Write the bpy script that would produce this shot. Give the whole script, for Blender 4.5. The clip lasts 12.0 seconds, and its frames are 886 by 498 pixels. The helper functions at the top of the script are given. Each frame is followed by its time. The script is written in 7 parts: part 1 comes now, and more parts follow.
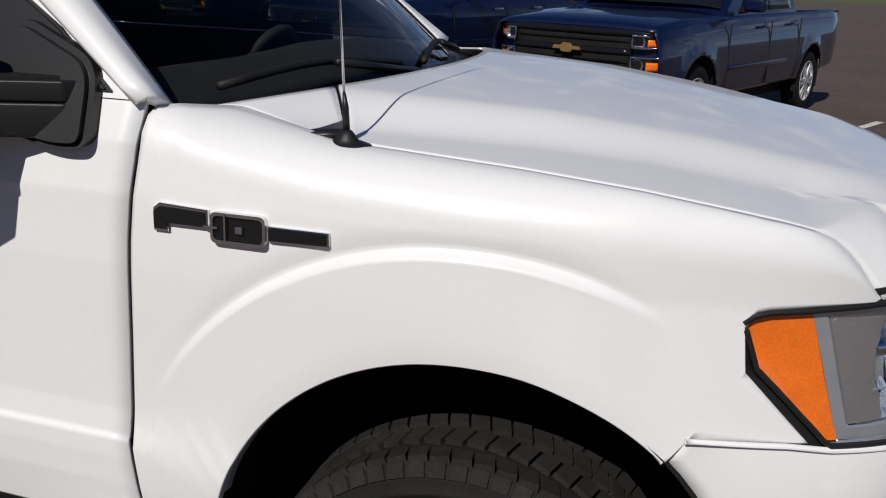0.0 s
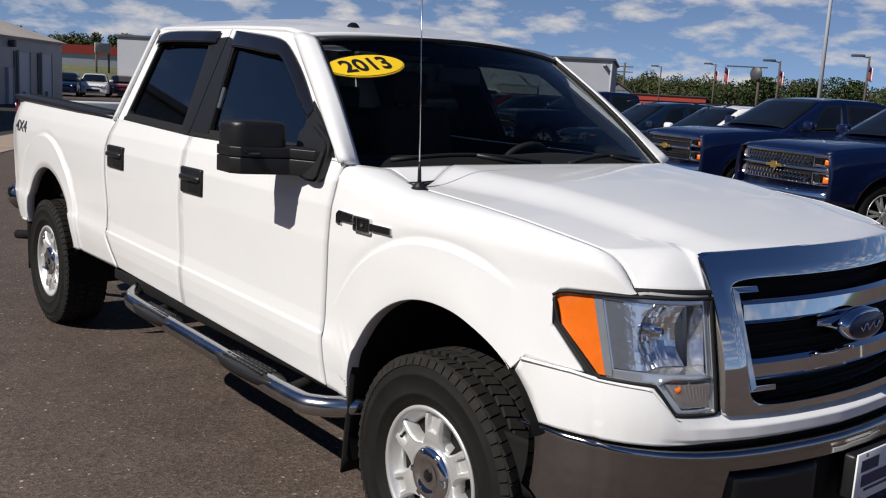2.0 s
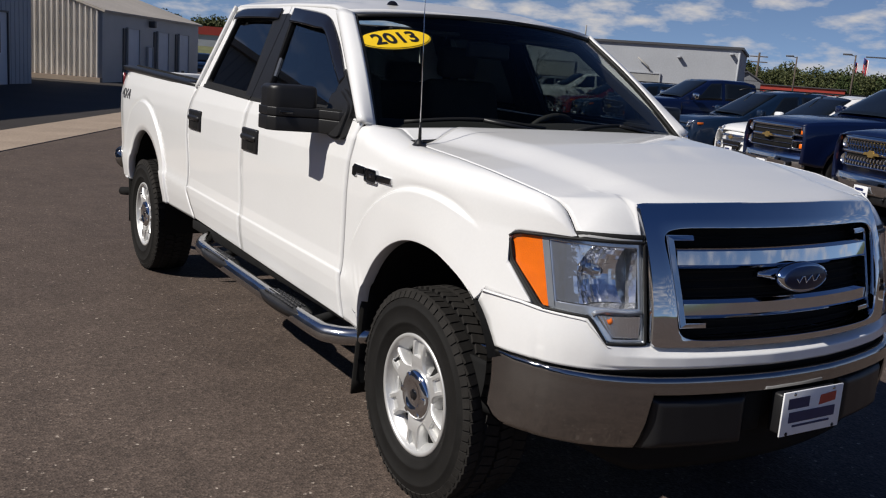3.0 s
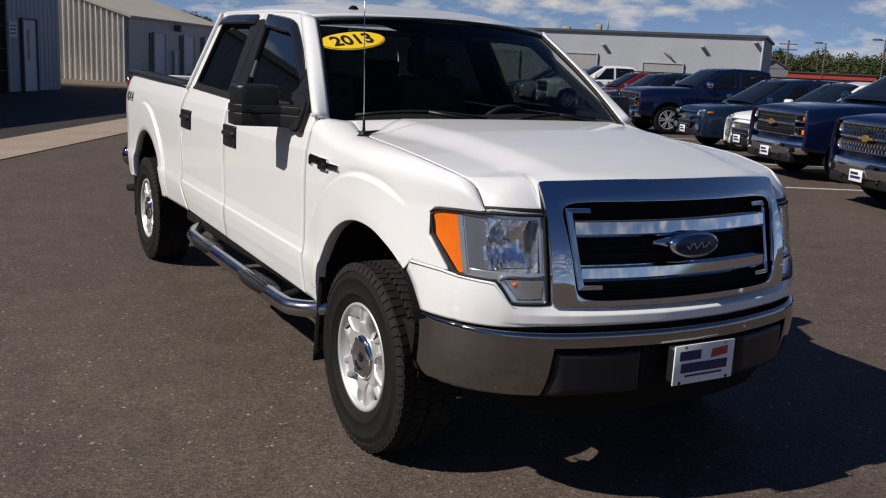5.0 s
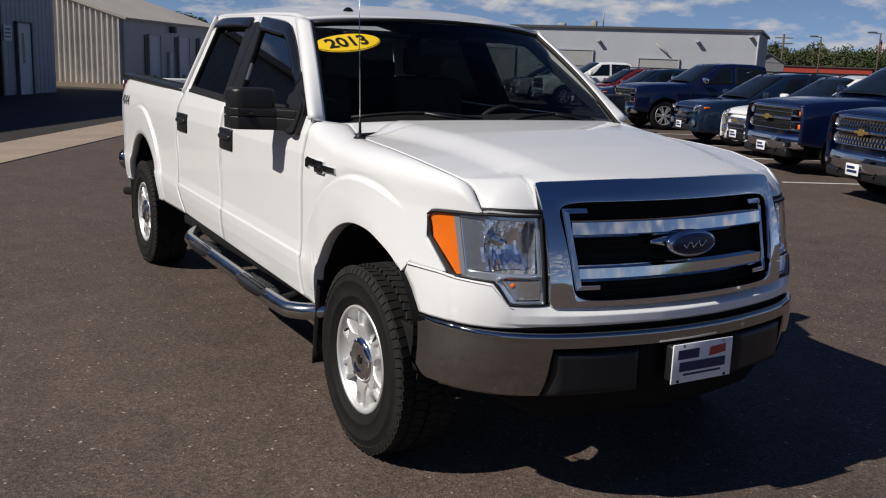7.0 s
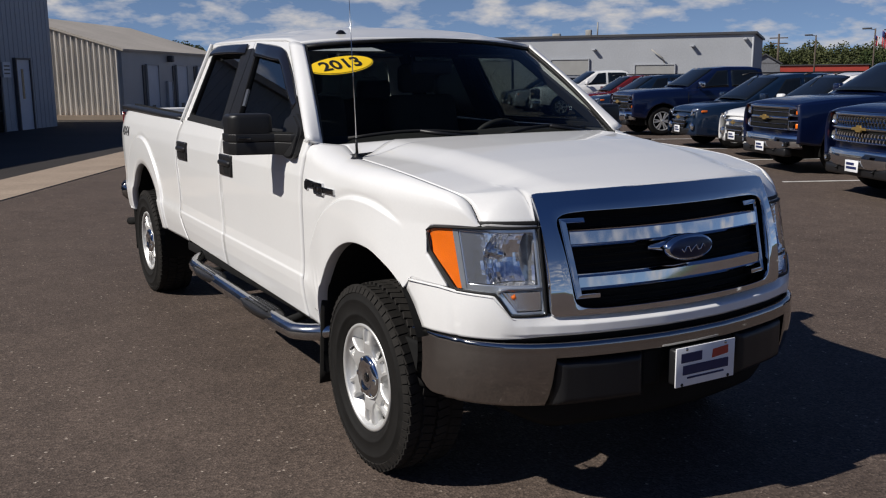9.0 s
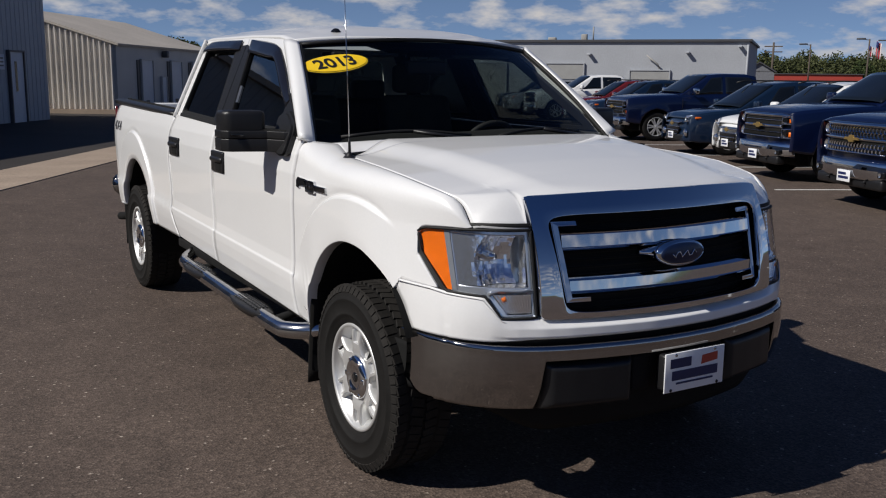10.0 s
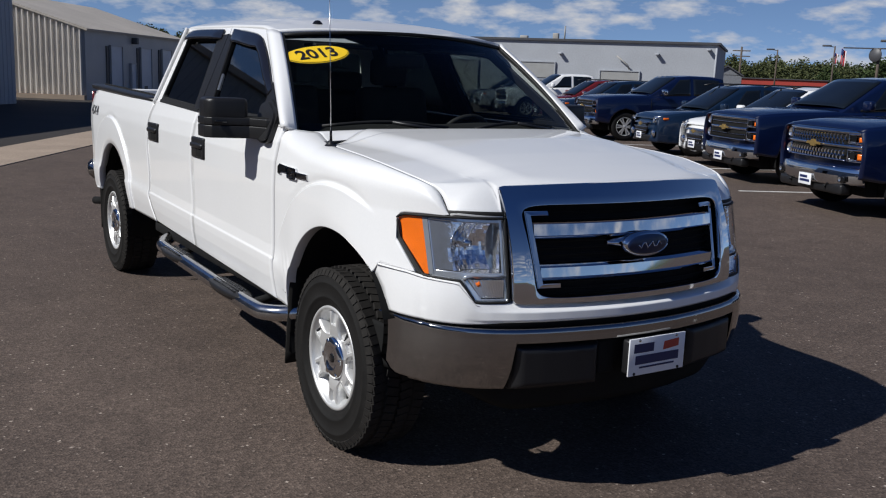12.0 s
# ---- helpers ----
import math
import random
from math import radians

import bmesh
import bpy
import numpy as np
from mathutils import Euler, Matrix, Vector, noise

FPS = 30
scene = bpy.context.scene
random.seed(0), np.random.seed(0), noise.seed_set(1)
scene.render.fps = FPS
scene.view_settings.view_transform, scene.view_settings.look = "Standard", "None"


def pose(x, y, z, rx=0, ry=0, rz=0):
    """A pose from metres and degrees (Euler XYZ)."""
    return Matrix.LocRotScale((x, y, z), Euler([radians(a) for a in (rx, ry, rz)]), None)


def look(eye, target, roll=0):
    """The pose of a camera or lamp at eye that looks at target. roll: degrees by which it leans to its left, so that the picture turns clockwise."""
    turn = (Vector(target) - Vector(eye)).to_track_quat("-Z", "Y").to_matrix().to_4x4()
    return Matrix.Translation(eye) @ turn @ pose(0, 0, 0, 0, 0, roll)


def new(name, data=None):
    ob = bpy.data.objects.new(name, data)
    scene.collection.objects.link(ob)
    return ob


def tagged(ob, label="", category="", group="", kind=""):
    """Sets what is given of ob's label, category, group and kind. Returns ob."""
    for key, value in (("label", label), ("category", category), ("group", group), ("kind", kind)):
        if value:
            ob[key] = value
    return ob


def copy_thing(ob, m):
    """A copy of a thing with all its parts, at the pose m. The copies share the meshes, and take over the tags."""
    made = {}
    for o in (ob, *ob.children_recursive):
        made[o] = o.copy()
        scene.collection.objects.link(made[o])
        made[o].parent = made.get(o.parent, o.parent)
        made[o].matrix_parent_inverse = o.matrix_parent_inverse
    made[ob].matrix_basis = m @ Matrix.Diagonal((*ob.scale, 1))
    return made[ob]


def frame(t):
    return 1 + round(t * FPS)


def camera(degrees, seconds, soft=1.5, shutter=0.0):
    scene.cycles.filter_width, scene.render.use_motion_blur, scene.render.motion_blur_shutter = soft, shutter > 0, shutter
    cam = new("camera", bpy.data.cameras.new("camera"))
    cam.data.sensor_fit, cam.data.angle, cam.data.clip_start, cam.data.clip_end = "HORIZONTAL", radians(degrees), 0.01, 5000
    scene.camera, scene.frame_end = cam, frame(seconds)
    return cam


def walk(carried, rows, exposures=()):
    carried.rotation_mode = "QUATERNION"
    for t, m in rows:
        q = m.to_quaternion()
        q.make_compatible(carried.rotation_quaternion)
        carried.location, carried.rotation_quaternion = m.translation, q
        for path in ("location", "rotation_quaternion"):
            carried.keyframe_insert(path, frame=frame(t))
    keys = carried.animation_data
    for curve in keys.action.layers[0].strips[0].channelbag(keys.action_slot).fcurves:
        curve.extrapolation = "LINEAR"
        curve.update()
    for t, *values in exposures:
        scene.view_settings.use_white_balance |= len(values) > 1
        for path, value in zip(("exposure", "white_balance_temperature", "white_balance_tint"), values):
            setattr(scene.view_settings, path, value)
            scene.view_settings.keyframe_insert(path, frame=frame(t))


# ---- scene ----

cam = camera(51.2, 12.0, soft=1.15)
PATH = [
    (0, (0.311, -2.316, 1.593), (-0.201, -0.469, 1.021), 2.3),
    (0.5, (0.762, -2.632, 1.589), (-0.144, -0.928, 1.064), 2.3),
    (1, (1.285, -2.655, 1.593), (0.036, -1.141, 1.208), 4.3),
    (1.2, (1.490, -2.619, 1.607), (0.120, -1.205, 1.258), 3.6),
    (1.5, (1.766, -2.649, 1.634), (0.293, -1.329, 1.337), 2.3),
    (2, (2.159, -2.755, 1.632), (0.645, -1.492, 1.296), 3.3),
    (2.5, (2.500, -2.681, 1.606), (0.883, -1.558, 1.253), 2.9),
    (2.7, (2.626, -2.640, 1.595), (0.972, -1.583, 1.207), 4.3),
    (4.3, (3.253, -2.652, 1.625), (1.562, -1.643, 1.274), 3.4),
    (4.5, (3.295, -2.609, 1.625), (1.595, -1.618, 1.271), 3.7),
    (5, (3.353, -2.540, 1.626), (1.660, -1.551, 1.233), 2.9),
    (5.5, (3.360, -2.530, 1.627), (1.659, -1.561, 1.216), 2.6),
    (6, (3.358, -2.532, 1.633), (1.664, -1.551, 1.220), 2.0),
    (6.5, (3.354, -2.536, 1.639), (1.663, -1.545, 1.240), 2.3),
    (8.3, (3.390, -2.545, 1.645), (1.690, -1.559, 1.275), 0.7),
    (8.5, (3.398, -2.543, 1.650), (1.690, -1.572, 1.271), -0.3),
    (9, (3.400, -2.542, 1.649), (1.698, -1.557, 1.284), -0.5),
    (9.5, (3.393, -2.539, 1.648), (1.693, -1.551, 1.285), 0.4),
    (10, (3.391, -2.533, 1.645), (1.698, -1.533, 1.283), 0.7),
    (10.5, (3.410, -2.519, 1.639), (1.740, -1.479, 1.275), 3.5),
    (11, (3.448, -2.470, 1.634), (1.779, -1.439, 1.247), 1.7),
    (11.5, (3.477, -2.559, 1.639), (1.810, -1.515, 1.276), 2.3),
    (12, (3.507, -2.647, 1.637), (1.852, -1.587, 1.267), 2.3),
]
walk(cam, [(t, look(eye, target, roll)) for t, eye, target, roll in PATH], exposures=[(0.0, 0.02, 6450, 10), (0.8, 0.14, 6450, 10), (1.5, 0.31, 6500, 10), (2.0, 0.39, 6520, 10), (2.5, 0.32, 6550, 10), (4.5, 0.29, 6600, 10), (8.5, 0.27, 6560, 10), (9.9, 0.19, 6480, 10), (10.5, 0.07, 6400, 11), (11.0, 0.30, 6350, 10), (12.0, 0.31, 6150, 9)])

# ---- sun, sky ----
SUN_WAY = Vector((0.15, 1.1, -1.0)).normalized()
sun = new("sun", bpy.data.lights.new("sun", "SUN"))
sun.data.energy, sun.data.angle, sun.data.color = 4.0, radians(0.55), (1.0, 0.955, 0.885)
sun.rotation_euler = SUN_WAY.to_track_quat("-Z", "Y").to_euler()

world = bpy.data.worlds.new("sky")
scene.world = world
world.use_nodes = True
wn, wl = world.node_tree.nodes, world.node_tree.links
wn.clear()


def wnode(kind, **props):
    n = wn.new(kind)
    for k, v in props.items():
        setattr(n, k, v)
    return n


sky = wnode("ShaderNodeTexSky", sky_type="NISHITA", sun_disc=False)
sky.sun_elevation = math.asin(-SUN_WAY.z)
sky.sun_rotation = math.atan2(-SUN_WAY.x, -SUN_WAY.y)
sky.altitude = 2500
sky.air_density, sky.dust_density, sky.ozone_density = 0.60, 0.3, 3.0
co = wnode("ShaderNodeTexCoord")
sep = wnode("ShaderNodeSeparateXYZ")
wl.new(co.outputs["Generated"], sep.inputs[0])
# the haze stays low: the blue reaches down to the horizon
raise_ = wnode("ShaderNodeVectorMath", operation="ADD")
raise_.inputs[1].default_value = (0, 0, 0.10)
wl.new(co.outputs["Generated"], raise_.inputs[0])
norm = wnode("ShaderNodeVectorMath", operation="NORMALIZE")
wl.new(raise_.outputs[0], norm.inputs[0]), wl.new(norm.outputs[0], sky.inputs["Vector"])
tall = wnode("ShaderNodeVectorMath", operation="MULTIPLY")
tall.inputs[1].default_value = (1, 1, 2.8)
wl.new(co.outputs["Generated"], tall.inputs[0])
puff = wnode("ShaderNodeTexNoise")
puff.inputs["Scale"].default_value, puff.inputs["Detail"].default_value, puff.inputs["Roughness"].default_value = 19.0, 7.0, 0.55
wl.new(tall.outputs[0], puff.inputs["Vector"])
cover = wnode("ShaderNodeValToRGB")
cover.color_ramp.elements[0].position, cover.color_ramp.elements[1].position = 0.48, 0.70
wl.new(puff.outputs["Fac"], cover.inputs[0])
deep = wnode("ShaderNodeValToRGB")
deep.color_ramp.elements[0].position, deep.color_ramp.elements[0].color = 0.0, (1.10, 0.98, 0.85, 1)
deep.color_ramp.elements[1].position, deep.color_ramp.elements[1].color = 0.62, (0.42, 0.56, 0.80, 1)
mid_ = deep.color_ramp.elements.new(0.20)
mid_.color = (0.94, 0.92, 0.885, 1)
wl.new(sep.outputs[2], deep.inputs[0])
toned = wnode("ShaderNodeMix", data_type="RGBA", blend_type="MULTIPLY")
toned.inputs[0].default_value = 1.0
wl.new(sky.outputs[0], toned.inputs[6]), wl.new(deep.outputs["Color"], toned.inputs[7])
cloud = wnode("ShaderNodeMix", data_type="RGBA")
cloud.inputs[7].default_value = (5.0, 4.85, 4.85, 1)
# the cumulus stands low, with clear blue overhead
low = wnode("ShaderNodeMapRange")
low.inputs[1].default_value, low.inputs[2].default_value, low.inputs[3].default_value, low.inputs[4].default_value = 0.19, 0.30, 1.0, 0.0
wl.new(sep.outputs[2], low.inputs[0])
amount = wnode("ShaderNodeMath", operation="MULTIPLY")
wl.new(cover.outputs["Color"], amount.inputs[0]), wl.new(low.outputs[0], amount.inputs[1])
wl.new(amount.outputs[0], cloud.inputs[0]), wl.new(toned.outputs[2], cloud.inputs[6])
bg = wnode("ShaderNodeBackground")
bg.inputs[1].default_value = 0.095
wl.new(cloud.outputs[2], bg.inputs[0])
wout = wnode("ShaderNodeOutputWorld")
wl.new(bg.outputs[0], wout.inputs[0])


# ---- materials ----
def mat(name, color, rough=0.5, metal=0.0, coat=0.0, coat_rough=0.03, spec=0.5, var=0.0, vscale=8.0, fine=0.0, fscale=120.0,
        bump=0.0, bscale=60.0, rvar=0.0, per_object=0.0):
    """A surface with variation at two scales: var (large, vscale per metre) and fine (fscale per metre), and a relief."""
    m = bpy.data.materials.new(name)
    m.use_nodes = True
    n, l = m.node_tree.nodes, m.node_tree.links
    b = n["Principled BSDF"]
    b.inputs["Base Color"].default_value = (*color, 1)
    b.inputs["Roughness"].default_value, b.inputs["Metallic"].default_value = rough, metal
    b.inputs["Coat Weight"].default_value, b.inputs["Coat Roughness"].default_value = coat, coat_rough
    b.inputs["Specular IOR Level"].default_value = spec
    tc = n.new("ShaderNodeTexCoord")
    col = None

    def scaled(factor_out, low, high):
        r = n.new("ShaderNodeMapRange")
        r.inputs[1].default_value, r.inputs[2].default_value = 0.25, 0.75
        r.inputs[3].default_value, r.inputs[4].default_value = low, high
        l.new(factor_out, r.inputs[0])
        return r.outputs[0]

    def tex(scale, detail):
        t = n.new("ShaderNodeTexNoise")
        t.inputs["Scale"].default_value, t.inputs["Detail"].default_value = scale, detail
        l.new(tc.outputs["Object"], t.inputs["Vector"])
        return t.outputs["Fac"]

    gains = []
    if var:
        big = tex(vscale, 5)
        gains.append(scaled(big, 1 - var, 1 + var))
        if rvar:
            l.new(scaled(big, max(0.02, rough - rvar), rough + rvar), b.inputs["Roughness"])
    if fine:
        gains.append(scaled(tex(fscale, 2), 1 - fine, 1 + fine))
    if per_object:
        oi = n.new("ShaderNodeObjectInfo")
        r = n.new("ShaderNodeMapRange")
        r.inputs[3].default_value, r.inputs[4].default_value = 1 - per_object, 1 + per_object
        l.new(oi.outputs["Random"], r.inputs[0])
        gains.append(r.outputs[0])
    if gains:
        g = gains[0]
        for other in gains[1:]:
            mu = n.new("ShaderNodeMath")
            mu.operation = "MULTIPLY"
            l.new(g, mu.inputs[0]), l.new(other, mu.inputs[1])
            g = mu.outputs[0]
        vm = n.new("ShaderNodeVectorMath")
        vm.operation = "SCALE"
        vm.inputs[0].default_value = color
        l.new(g, vm.inputs["Scale"])
        l.new(vm.outputs[0], b.inputs["Base Color"])
    if bump:
        bp = n.new("ShaderNodeBump")
        bp.inputs["Strength"].default_value, bp.inputs["Distance"].default_value = bump, 0.004
        l.new(tex(bscale, 4), bp.inputs["Height"])
        l.new(bp.outputs[0], b.inputs["Normal"])
    return m


def glass(name, tint, gloss_ior=1.5, rough=0.0):
    """A thin pane: it lets light straight through, tinted, and mirrors more at a slant."""
    m = bpy.data.materials.new(name)
    m.use_nodes = True
    n, l = m.node_tree.nodes, m.node_tree.links
    n.remove(n["Principled BSDF"])
    tr, gl, mx, lw = n.new("ShaderNodeBsdfTransparent"), n.new("ShaderNodeBsdfGlossy"), n.new("ShaderNodeMixShader"), n.new("ShaderNodeLayerWeight")
    tr.inputs[0].default_value = (*tint, 1)
    gl.inputs["Roughness"].default_value = rough
    # Schlick's law, the same from both sides of the pane
    r0 = ((gloss_ior - 1) / (gloss_ior + 1)) ** 2
    lw.inputs[0].default_value = 0.5
    power, gain = n.new("ShaderNodeMath"), n.new("ShaderNodeMath")
    power.operation, gain.operation = "POWER", "MULTIPLY_ADD"
    power.inputs[1].default_value = 5.0
    gain.inputs[1].default_value, gain.inputs[2].default_value = 1 - r0, r0
    l.new(lw.outputs["Facing"], power.inputs[0]), l.new(power.outputs[0], gain.inputs[0])
    l.new(gain.outputs[0], mx.inputs[0]), l.new(tr.outputs[0], mx.inputs[1]), l.new(gl.outputs[0], mx.inputs[2])
    l.new(mx.outputs[0], n["Material Output"].inputs[0])
    return m


WHITE = mat("white_paint", (0.76, 0.76, 0.755), 0.32, coat=0.7, coat_rough=0.04, var=0.015, vscale=3, fine=0.012, fscale=90, bump=0.02, bscale=420)
NAVY = mat("navy_paint", (0.0012, 0.0052, 0.030), 0.4, 0.0, spec=0.2, coat=1.0, coat_rough=0.03, var=0.1, vscale=2, fine=0.15, fscale=400)
SLATE = mat("slate_blue_paint", (0.004, 0.013, 0.034), 0.4, 0.0, spec=0.2, coat=1.0, coat_rough=0.03, var=0.1, vscale=2, fine=0.15, fscale=400)
RED = mat("dark_red_paint", (0.13, 0.012, 0.012), 0.25, 0.1, coat=1.0, var=0.1, vscale=2)
SILVER = mat("silver_paint", (0.42, 0.43, 0.44), 0.3, 0.5, coat=1.0, var=0.05, vscale=2)
CHROME = mat("chrome", (0.66, 0.67, 0.69), 0.045, 1.0, var=0.04, vscale=5, rvar=0.02, bump=0.01, bscale=4)
# copy of the chrome, darkened to dim the ground and sky it mirrors
DIM_CHROME = mat("dusty_bumper_chrome", (0.37, 0.365, 0.36), 0.09, 1.0, var=0.08, vscale=6, rvar=0.03, fine=0.05, fscale=250)
CHROME_DULL = mat("steel_tube", (0.50, 0.50, 0.50), 0.17, 1.0, var=0.1, vscale=9, rvar=0.06, fine=0.08, fscale=300)
ALLOY = mat("machined_alloy", (0.66, 0.66, 0.65), 0.42, 0.6, var=0.05, vscale=14, fine=0.06, fscale=400)
IRON = mat("brake_iron", (0.022, 0.020, 0.019), 0.6, 0.2, var=0.3, vscale=20)
RUBBER = mat("tyre_rubber", (0.0095, 0.009, 0.0085), 0.72, spec=0.2, var=0.25, vscale=14, fine=0.2, fscale=260, bump=0.12, bscale=200)
TREAD = mat("dusty_tread", (0.019, 0.0175, 0.016), 0.85, spec=0.2, var=0.3, vscale=18, fine=0.3, fscale=300, bump=0.2, bscale=240)
PLASTIC = mat("grained_black_plastic", (0.011, 0.011, 0.012), 0.40, spec=0.38, var=0.12, vscale=6, fine=0.2, fscale=600, bump=0.08, bscale=700)
GLOSS_BLACK = mat("gloss_black_plastic", (0.008, 0.008, 0.009), 0.12, spec=0.5, var=0.1, vscale=6)
SMOKE = mat("smoked_acrylic", (0.010, 0.010, 0.012), 0.06, spec=0.6, var=0.1, vscale=4)
SEAL = mat("rubber_seal", (0.010, 0.010, 0.010), 0.6, spec=0.3, fine=0.2, fscale=300)
DARK = mat("underbody_black", (0.008, 0.008, 0.008), 0.85, spec=0.2, var=0.3, vscale=6)
CABIN = mat("charcoal_trim", (0.013, 0.0125, 0.0125), 0.7, spec=0.3, var=0.15, vscale=8, fine=0.2, fscale=300)
CLOTH = mat("grey_cloth_seat", (0.05, 0.048, 0.046), 0.9, spec=0.2, var=0.15, vscale=10, fine=0.3, fscale=500)
WINDSHIELD = glass("windshield_glass", (0.72, 0.78, 0.75), 1.22)
SIDE_GLASS = glass("privacy_glass", (0.10, 0.115, 0.12), 2.1)
FRONT_GLASS = glass("front_door_glass", (0.42, 0.46, 0.46), 2.1)
LENS = glass("clear_lens", (0.95, 0.96, 0.97), 1.28)
AMBER = mat("amber_lens", (0.84, 0.165, 0.010), 0.18, coat=1.0, var=0.08, vscale=30, fine=0.12, fscale=260, bump=0.25, bscale=220)
REFLECTOR = mat("lamp_reflector", (0.90, 0.91, 0.93), 0.08, 0.90, var=0.06, vscale=20, bump=0.25, bscale=45)
LAMP_GREY = mat("lamp_housing", (0.60, 0.63, 0.67), 0.14, 0.70, var=0.1, vscale=15)
TAIL_RED = mat("red_tail_lens", (0.12, 0.008, 0.008), 0.12, coat=1.0, fine=0.2, fscale=120)
BLUE_OVAL = mat("badge_blue", (0.006, 0.014, 0.05), 0.35, spec=0.3, coat=0.25, var=0.1, vscale=40)
GOLD = mat("gold_badge", (0.45, 0.31, 0.11), 0.3, 0.7, var=0.1, vscale=40)
YELLOW = mat("yellow_sticker", (0.85, 0.56, 0.015), 0.45, var=0.04, vscale=20)
BLACK_INK = mat("black_ink", (0.012, 0.012, 0.014), 0.4, var=0.1, vscale=30)
NAVY_INK = mat("navy_ink", (0.012, 0.02, 0.09), 0.4, var=0.1, vscale=30)
RED_INK = mat("red_ink", (0.42, 0.05, 0.03), 0.4, var=0.1, vscale=30)
PLATE = mat("white_plate", (0.78, 0.79, 0.81), 0.35, var=0.04, vscale=20)
GREY_INK = mat("grey_decal", (0.05, 0.05, 0.055), 0.4, var=0.1, vscale=30)


# ---- mesh helpers ----
def link(name, bm, material, parent=None, label="", smooth=True, thick=0.0, bevel=0.0, sharp=0):
    me = bpy.data.meshes.new(name)
    bm.to_mesh(me)
    bm.free()
    for mm in (material if isinstance(material, (list, tuple)) else [material]):
        me.materials.append(mm)
    if smooth:
        me.shade_smooth()
    if sharp:
        me.set_sharp_from_angle(angle=radians(sharp))
    ob = new(name, me)
    if thick:
        md = ob.modifiers.new("thickness", "SOLIDIFY")
        md.thickness, md.offset = thick, -1
    if bevel:
        md = ob.modifiers.new("edge", "BEVEL")
        md.width, md.segments, md.limit_method, md.angle_limit = bevel, 2, "ANGLE", radians(40)
    if parent:
        ob.parent = parent
    if label:
        tagged(ob, label)
    return ob


def part(name, bm, material, parent, label="", **kw):
    return link(name, bm, material, parent, label, **kw)


def thing(name, label, category, group="", kind="", m=None):
    ob = new(name)
    ob.empty_display_size = 0.2
    if m is not None:
        ob.matrix_world = m
    return tagged(ob, label, category, group, kind)


def sheet(fn, nu, nv, flip=False, closed=False):
    """A grid of quads over fn(u, v), u and v from 0 to 1."""
    bm = bmesh.new()
    vs = [[bm.verts.new(fn(i / nu, j / nv)) for j in range(nv + 1)] for i in range(nu if closed else nu + 1)]
    n = len(vs)
    for i in range(nu):
        for j in range(nv):
            q = [vs[i][j], vs[(i + 1) % n][j], vs[(i + 1) % n][j + 1], vs[i][j + 1]]
            bm.faces.new(q[::-1] if flip else q)
    return bm


def facing(bm, way):
    """Turns the faces so that they look along way on the whole."""
    bm.normal_update()
    w = Vector(way)
    if sum(f.normal.dot(w) * f.calc_area() for f in bm.faces) < 0:
        bmesh.ops.reverse_faces(bm, faces=bm.faces[:])
    return bm


def add_box(bm, c, s, m=None, taper=(1, 1)):
    """A box at c of size s; its top is taper times as wide."""
    out = []
    for z in (-0.5, 0.5):
        k = taper if z > 0 else (1, 1)
        for x, y in ((-0.5, -0.5), (0.5, -0.5), (0.5, 0.5), (-0.5, 0.5)):
            p = Vector((c[0] + x * s[0] * k[0], c[1] + y * s[1] * k[1], c[2] + z * s[2]))
            out.append(bm.verts.new(m @ p if m else p))
    for f in ((3, 2, 1, 0), (4, 5, 6, 7), (0, 1, 5, 4), (1, 2, 6, 5), (2, 3, 7, 6), (3, 0, 4, 7)):
        bm.faces.new([out[i] for i in f])
    return out


def box(c, s, m=None, round_=0.0, seg=2, taper=(1, 1)):
    bm = bmesh.new()
    add_box(bm, c, s, m, taper)
    if round_:
        bmesh.ops.bevel(bm, geom=bm.edges[:], offset=round_, segments=seg, affect="EDGES", profile=0.5)
    return bm


def lathe(profile, n=48, axis="Y", centre=(0, 0, 0), a0=0.0, a1=2 * math.pi):
    """Turns (radius, along) pairs about an axis through centre."""
    bm = bmesh.new()
    whole = abs(a1 - a0 - 2 * math.pi) < 1e-6
    rows = []
    for i in range(n if whole else n + 1):
        a = a0 + (a1 - a0) * i / n
        row = []
        for r, h in profile:
            p = {"Y": (r * math.cos(a), h, r * math.sin(a)), "Z": (r * math.cos(a), r * math.sin(a), h), "X": (h, r * math.cos(a), r * math.sin(a))}[axis]
            row.append(bm.verts.new(Vector(p) + Vector(centre)))
        rows.append(row)
    for i in range(n):
        for j in range(len(profile) - 1):
            bm.faces.new([rows[i][j], rows[(i + 1) % len(rows)][j], rows[(i + 1) % len(rows)][j + 1], rows[i][j + 1]])
    bmesh.ops.recalc_face_normals(bm, faces=bm.faces[:])
    return bm


